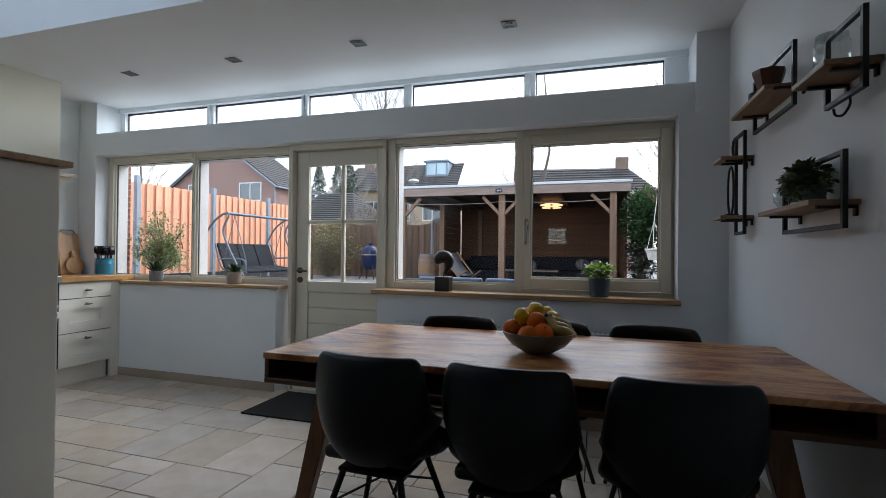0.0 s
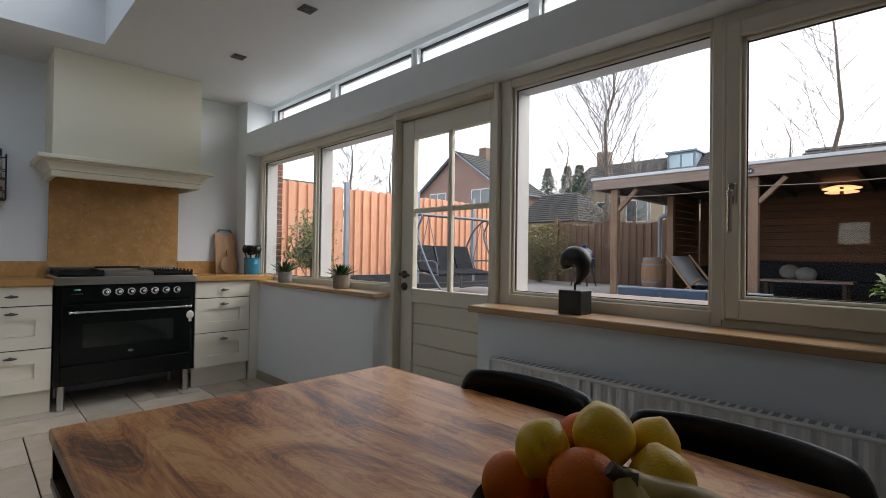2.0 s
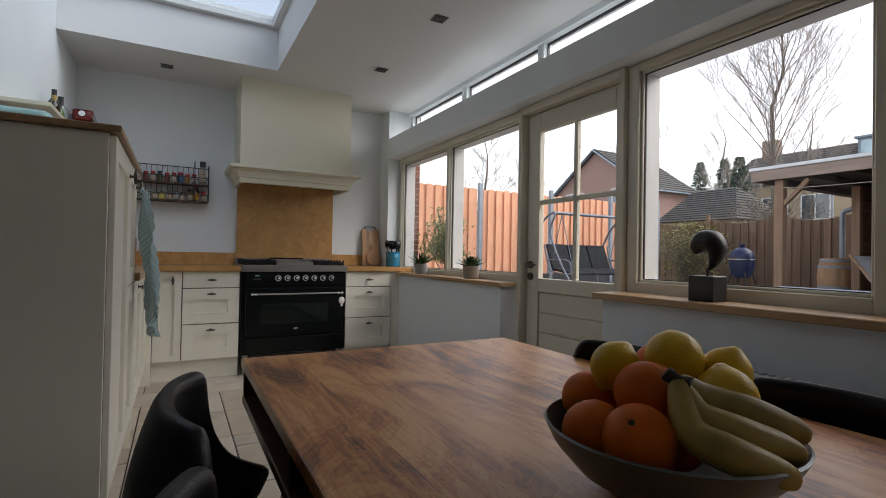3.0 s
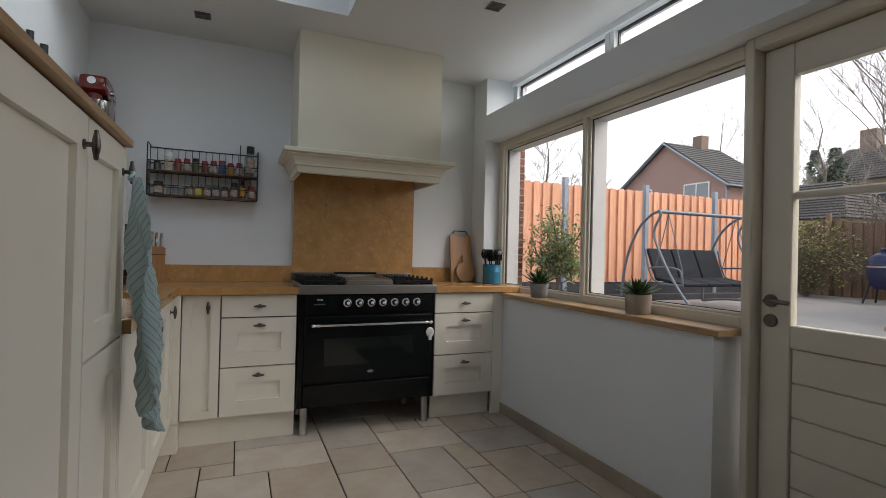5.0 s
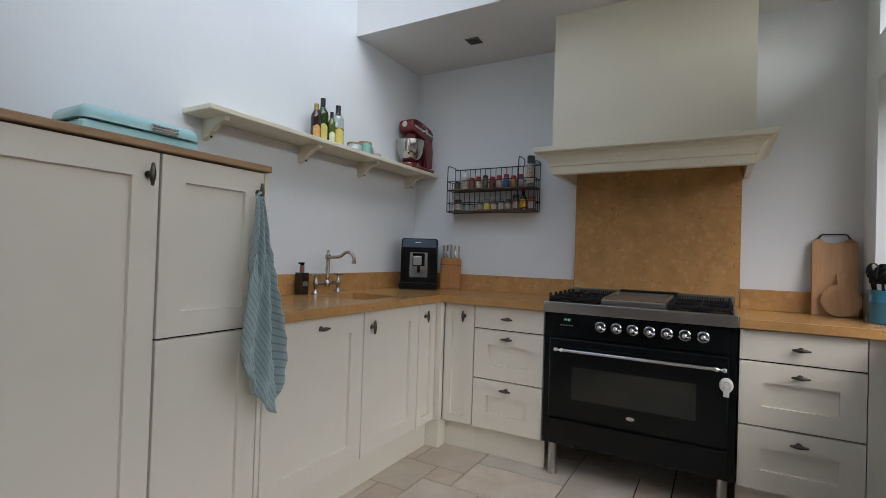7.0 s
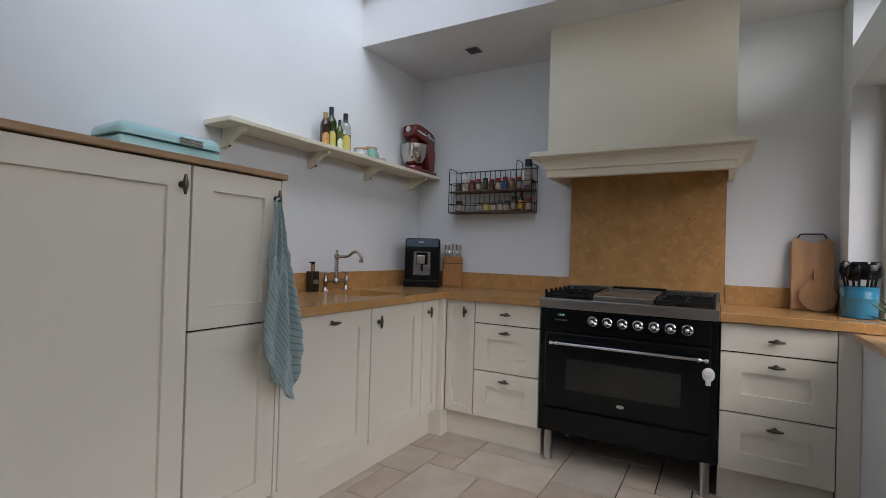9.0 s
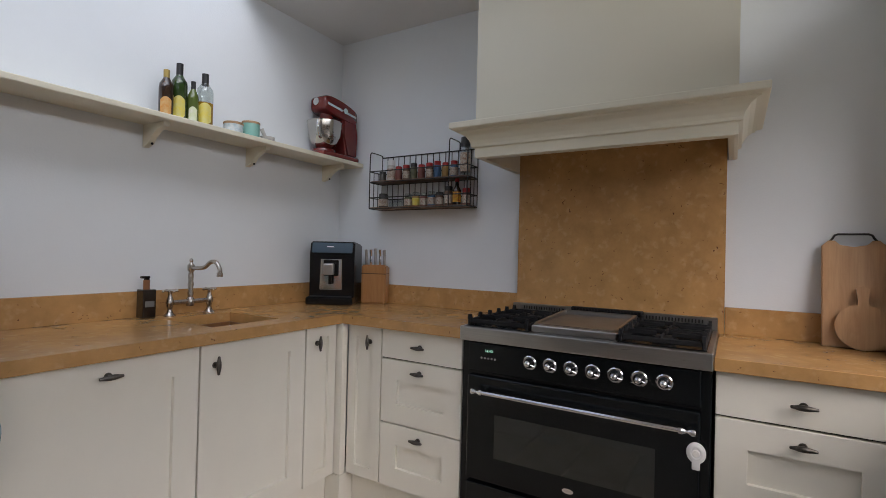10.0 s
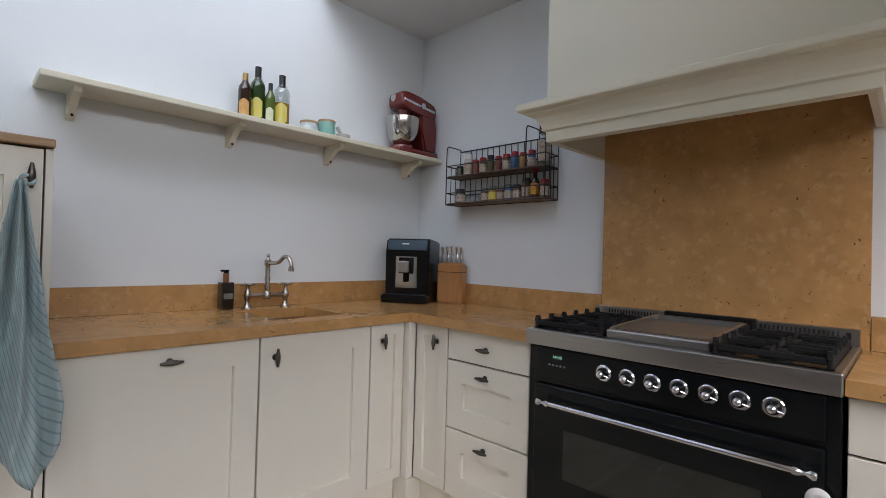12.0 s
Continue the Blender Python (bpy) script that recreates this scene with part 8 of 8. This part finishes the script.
for k in range(16):
    a = k * 2.4
    e_ = Vector((math.cos(a) * rnd.uniform(.10, .26), math.sin(a) * rnd.uniform(.10, .26), rnd.uniform(0.70, 1.16)))
    s_ = Vector((0.01, 0.01, rnd.uniform(0.42, 0.75)))
    tube(bm, bend([s_, s_.lerp(e_, 0.5) + Vector((rnd.uniform(-.03, .03), rnd.uniform(-.03, .03), -0.03)), e_]), 0.005, 5)
    tips.append((s_, e_))
part("trunk", bm, BARK, ol, smooth=60)
bm = B()
for k in range(2300):
    s_, e_ = tips[rnd.randrange(16)]
    c = s_.lerp(e_, rnd.uniform(0.35, 1.08)) + Vector((rnd.gauss(0, .05), rnd.gauss(0, .05), rnd.gauss(0, .05)))
    d = Vector((rnd.uniform(-1, 1), rnd.uniform(-1, 1), rnd.uniform(-.2, 1)))
    leaf(bm, c, d, Vector((rnd.uniform(-.5, .5), rnd.uniform(-.5, .5), 1)), 0.046 * rnd.uniform(.7, 1.2), 0.009)
part("crown", bm, OLIVE, ol)

# hanging planter on a rod by the window
hp = thing("hanging_planter", "white hanging planter on cords outside the window", "planter", Matrix.Translation((0.625, 6.0, 1.13)))
bm = B()
lathe(bm, [(0.0, 0.0), (0.06, 0.0), (0.085, 0.10), (0.10, 0.11), (0.10, 0.13), (0.09, 0.13), (0.08, 0.10), (0.0, 0.08)], seg=28)
part("pot", bm, OFFWHITE, hp, smooth=40)
bm = B()
for a in (0.3, 2.4, 4.5):
    rod(bm, (0.095 * math.cos(a), 0.095 * math.sin(a), 0.12), (0, 0, 0.45), 0.004, seg=5)
rod(bm, (0, 0, 0.45), (0.1, 0.3, 1.1), 0.004, seg=5)
part("cords", bm, OFFWHITE, hp)
bm = B()
tube(bm, [(0.1, 0.3, 1.1), (1.2, 0.9, 0.9)], 0.012, 6)
tube(bm, [(1.2, 0.9, 0.9), (1.25, 0.9, -0.77)], 0.02, 6)
part("pole", bm, BARK, hp)

# ---- neighbouring houses ----
ROOFT = mat("grey roof tiles", (0.085, 0.080, 0.078), 0.8, var=0.25, scale=1.2, bump=0.0)
PINKB = mat("pinkish brick render", (0.34, 0.215, 0.185), 0.85, var=0.12, scale=0.9, bump=0.3, bump_scale=30)
CHIM = mat("old chimney brick", (0.24, 0.17, 0.13), 0.9, var=0.3, scale=3)
CREAMB = mat("cream brick", (0.46, 0.36, 0.25), 0.85, var=0.12, scale=1.0)
TRIMB = mat("grey-blue trim", (0.24, 0.31, 0.38), 0.5, var=0.1, scale=2)
WTRIM = mat("white frame", (0.7, 0.7, 0.7), 0.4)
DGLASS = mat("house window glass", (0.06, 0.08, 0.10), 0.05, coat=0.5)


def roof_tiles(parent, a, b, c, d, rows, name="roof_tiles"):
    """A slope of overlapping tile courses; a and b at the ridge, c and d at the eaves."""
    a, b, c, d = map(Vector, (a, b, c, d))
    nrm = (b - a).cross(c - a).normalized()
    if nrm.z < 0:
        nrm = -nrm
    bm = B()
    for k in range(rows):
        f, g = k / rows, (k + 1.12) / rows
        g = min(g, 1.02)
        p = [a.lerp(c, f), b.lerp(d, f), b.lerp(d, g) + nrm * 0.05, a.lerp(c, g) + nrm * 0.05]
        n_ = max(2, int((p[1] - p[0]).length / 0.9))
        for s in range(n_):
            u, v = s / n_, (s + 0.985) / n_
            q = [p[0].lerp(p[1], u), p[0].lerp(p[1], v), p[3].lerp(p[2], v), p[3].lerp(p[2], u)]
            vs = [bm.verts.new(x_) for x_ in q] + [bm.verts.new(x_ - nrm * 0.04) for x_ in q]
            bm.faces.new(vs[:4])
            bm.faces.new((vs[3], vs[2], vs[6], vs[7]))
            bm.faces.new((vs[0], vs[3], vs[7], vs[4]))
            bm.faces.new((vs[1], vs[2], vs[6], vs[5]))
    vs = [bm.verts.new(x_ - nrm * 0.05) for x_ in (a, b, d, c)]
    bm.faces.new(vs)
    o = part(name, bm, ROOFT, parent)
    tagged(o, kind="stuff")


def house_window(parent, lo, hi, axis, bars=1, frame_mat=None):
    """A window: frame with panes, set proud of a wall that faces -y or +x."""
    w = thing("window", "", "", None)
    w.parent = parent
    bm = B()
    t = 0.08
    if axis == "y":
        (x0, z0), (x1, z1), y = lo, hi, bars
        for l_, h_ in [((x0, z0), (x0 + t, z1)), ((x1 - t, z0), (x1, z1)), ((x0 + t, z0), (x1 - t, z0 + t)), ((x0 + t, z1 - t), (x1 - t, z1)), (((x0 + x1) / 2 - t / 2, z0 + t), ((x0 + x1) / 2 + t / 2, z1 - t))]:
            box(bm, (l_[0], y - 0.06, l_[1]), (h_[0], y - 0.001, h_[1]))
        part("frame", bm, frame_mat or WTRIM, w)
        part("pane", bx((x0 + t, y - 0.03, z0 + t), (x1 - t, y - 0.002, z1 - t)), DGLASS, w)


# pink gabled house behind the fence
g1 = thing("gabled_house", "pinkish brick house with a grey tiled gable roof", "house")
ax, az, gy, hw, ez, dep = -27.13, 9.55, 30.0, 4.65, 6.25, 5.0
bm = B()
prism(bm, [(ax - hw, GZ), (ax + hw, GZ), (ax + hw, ez), (ax, az - 0.15), (ax - hw, ez)], gy, gy + dep, "y")
part("wall", bm, PINKB, g1)
for s in (-1, 1):
    roof_tiles(g1, (ax, gy - 0.35, az), (ax, gy + dep + 0.3, az), (ax + s * (hw + 0.45), gy - 0.35, ez - 0.28), (ax + s * (hw + 0.45), gy + dep + 0.3, ez - 0.28), 16)
    bm = B()
    p0, p1 = Vector((ax, gy - 0.38, az - 0.13)), Vector((ax + s * (hw + 0.5), gy - 0.38, ez - 0.42))
    obox(bm, Matrix.Translation((p0 + p1) / 2) @ (p1 - p0).to_track_quat("X", "Y").to_matrix().to_4x4(), ((p1 - p0).length, 0.08, 0.26))
    part("barge_board", bm, TRIMB, g1)
bm = B()
box(bm, (ax + hw + 0.35, gy - 0.3, ez - 0.42), (ax + hw + 0.48, gy + dep, ez - 0.30))
rod(bm, (ax + hw + 0.10, gy - 0.1, GZ), (ax + hw + 0.10, gy - 0.1, ez - 0.42), 0.06)
part("gutter", bm, TRIMB, g1)
part("chimney", bx((-27.5, 33.0, 9.0), (-26.75, 33.75, 10.35)), CHIM, g1)
house_window(g1, (-25.6, 4.9), (-23.6, 6.3), "y", gy)
house_window(g1, (-30.4, 4.9), (-28.4, 6.3), "y", gy)

# low tiled shed roof behind the brown fence
g2 = thing("neighbour_shed", "low shed with a grey tiled hipped roof", "shed")
part("wall", bx((-15.3, 22.3, GZ), (-12.0, 27.0, 2.9)), CREAMB, g2)
roof_tiles(g2, (-15.0, 24.2, 4.5), (-13.0, 24.2, 4.5), (-15.6, 22.0, 2.85), (-11.7, 22.0, 2.85), 14)
roof_tiles(g2, (-15.0, 24.2, 4.5), (-15.0, 24.25, 4.5), (-15.6, 22.0, 2.85), (-15.6, 27.2, 2.85), 12)
roof_tiles(g2, (-13.0, 24.2, 4.5), (-13.0, 24.25, 4.5), (-11.7, 22.0, 2.85), (-11.7, 27.2, 2.85), 12)

# far house with a dormer
g3 = thing("dormer_house", "cream brick house with a dormer in its grey tiled roof", "house")
part("wall", bx((-23.0, 40.0, GZ), (-11.6, 49.0, 7.0)), CREAMB, g3)
roof_tiles(g3, (-22.6, 43.2, 9.55), (-11.7, 43.2, 9.55), (-23.2, 39.6, 6.75), (-11.4, 39.6, 6.75), 14)
for i, x in enumerate((-20.2, -17.6, -14.6)):
    house_window(g3, (x, 4.0), (x + 1.8, 5.8), "y", 40.0)
dm = part("dormer", bx((-14.85, 41.3, 7.9), (-12.75, 43.0, 9.40)), TRIMB, g3, "grey-blue roof dormer")
part("dormer_roof", bx((-15.0, 41.1, 9.402), (-12.6, 43.1, 9.55)), TRIMB, dm)
# dormer panes: the sky's reflection is painted as a pale blue base colour
for x in (-14.68, -13.74):
    part("dormer_window", bx((x, 41.26, 8.25), (x + 0.82, 41.298, 9.25)), mat("sky-lit glass", (0.45, 0.62, 0.70), 0.05, coat=0.5) if "sky-lit glass" not in bpy.data.materials else bpy.data.materials["sky-lit glass"], dm)
part("chimney", bx((-21.6, 42.6, 8.6), (-20.6, 43.6, 10.7)), CHIM, g3)
# roof with chimney to the east
g4 = thing("bungalow", "low house with a wide grey tiled roof and brick chimney", "house")
part("wall", bx((-4.2, 23.6, GZ), (2.2, 30.0, 4.0)), PINKB, g4)
roof_tiles(g4, (-3.4, 25.2, 5.55), (1.35, 25.2, 5.45), (-4.4, 23.2, 3.8), (2.9, 23.2, 3.8), 12)
roof_tiles(g4, (1.35, 25.2, 5.45), (1.36, 25.3, 5.45), (2.9, 23.2, 3.8), (2.9, 29, 3.8), 12)
part("chimney", bx((0.85, 25.0, 5.0), (1.45, 25.6, 5.95)), CHIM, g4)
# low far roof over the kitchen fence
g5 = thing("far_house", "far house with a dark tiled roof behind the fence", "house")
part("wall", bx((-33, 10.0, GZ), (-27, 19.0, 3.6)), PINKB, g5)
roof_tiles(g5, (-30, 9.7, 6.0), (-30, 19.3, 6.0), (-26.7, 9.7, 3.5), (-26.7, 19.3, 3.5), 12)
part("chimney", bx((-30.3, 14.5, 5.7), (-29.7, 15.1, 6.6)), CHIM, g5)

# ---- floor tiles in a free bond of three formats ----
floor = bpy.data.objects["floor"]
U = 0.1667
X0, Y0, NX, NY = -4.886, -0.027, 34, 22
rnd = random.Random(11)
taken = [[False] * NY for _ in range(NX)]
shapes = {}
count = 0
for i in range(NX):
    for j in range(NY):
        if taken[i][j]:
            continue
        opts = [(3, 2), (2, 2), (2, 3), (2, 1), (1, 2), (1, 1)]
        if rnd.random() < 0.5:
            opts = [(2, 3), (2, 2)] + opts
        if rnd.random() < 0.14:
            opts = [(1, 1), (2, 1)] + opts
        for a, b in opts:
            if i + a <= NX and j + b <= NY and all(not taken[i + p][j + q] for p in range(a) for q in range(b)):
                break
        for p in range(a):
            for q in range(b):
                taken[i + p][j + q] = True
        if (a, b) not in shapes:
            g = 0.0036
            shapes[(a, b)] = mesh_of("floor_tile", bx((-a * U / 2 + g, -b * U / 2 + g, -0.012), (a * U / 2 - g, b * U / 2 - g, 0.0), 0.002), TILE)
        o = new("floor_tile", shapes[(a, b)])
        o.parent = floor
        o.matrix_basis = pose(X0 + (i + a / 2) * U, Y0 + (j + b / 2) * U, rnd.uniform(-0.0008, 0.0))
        count += 1
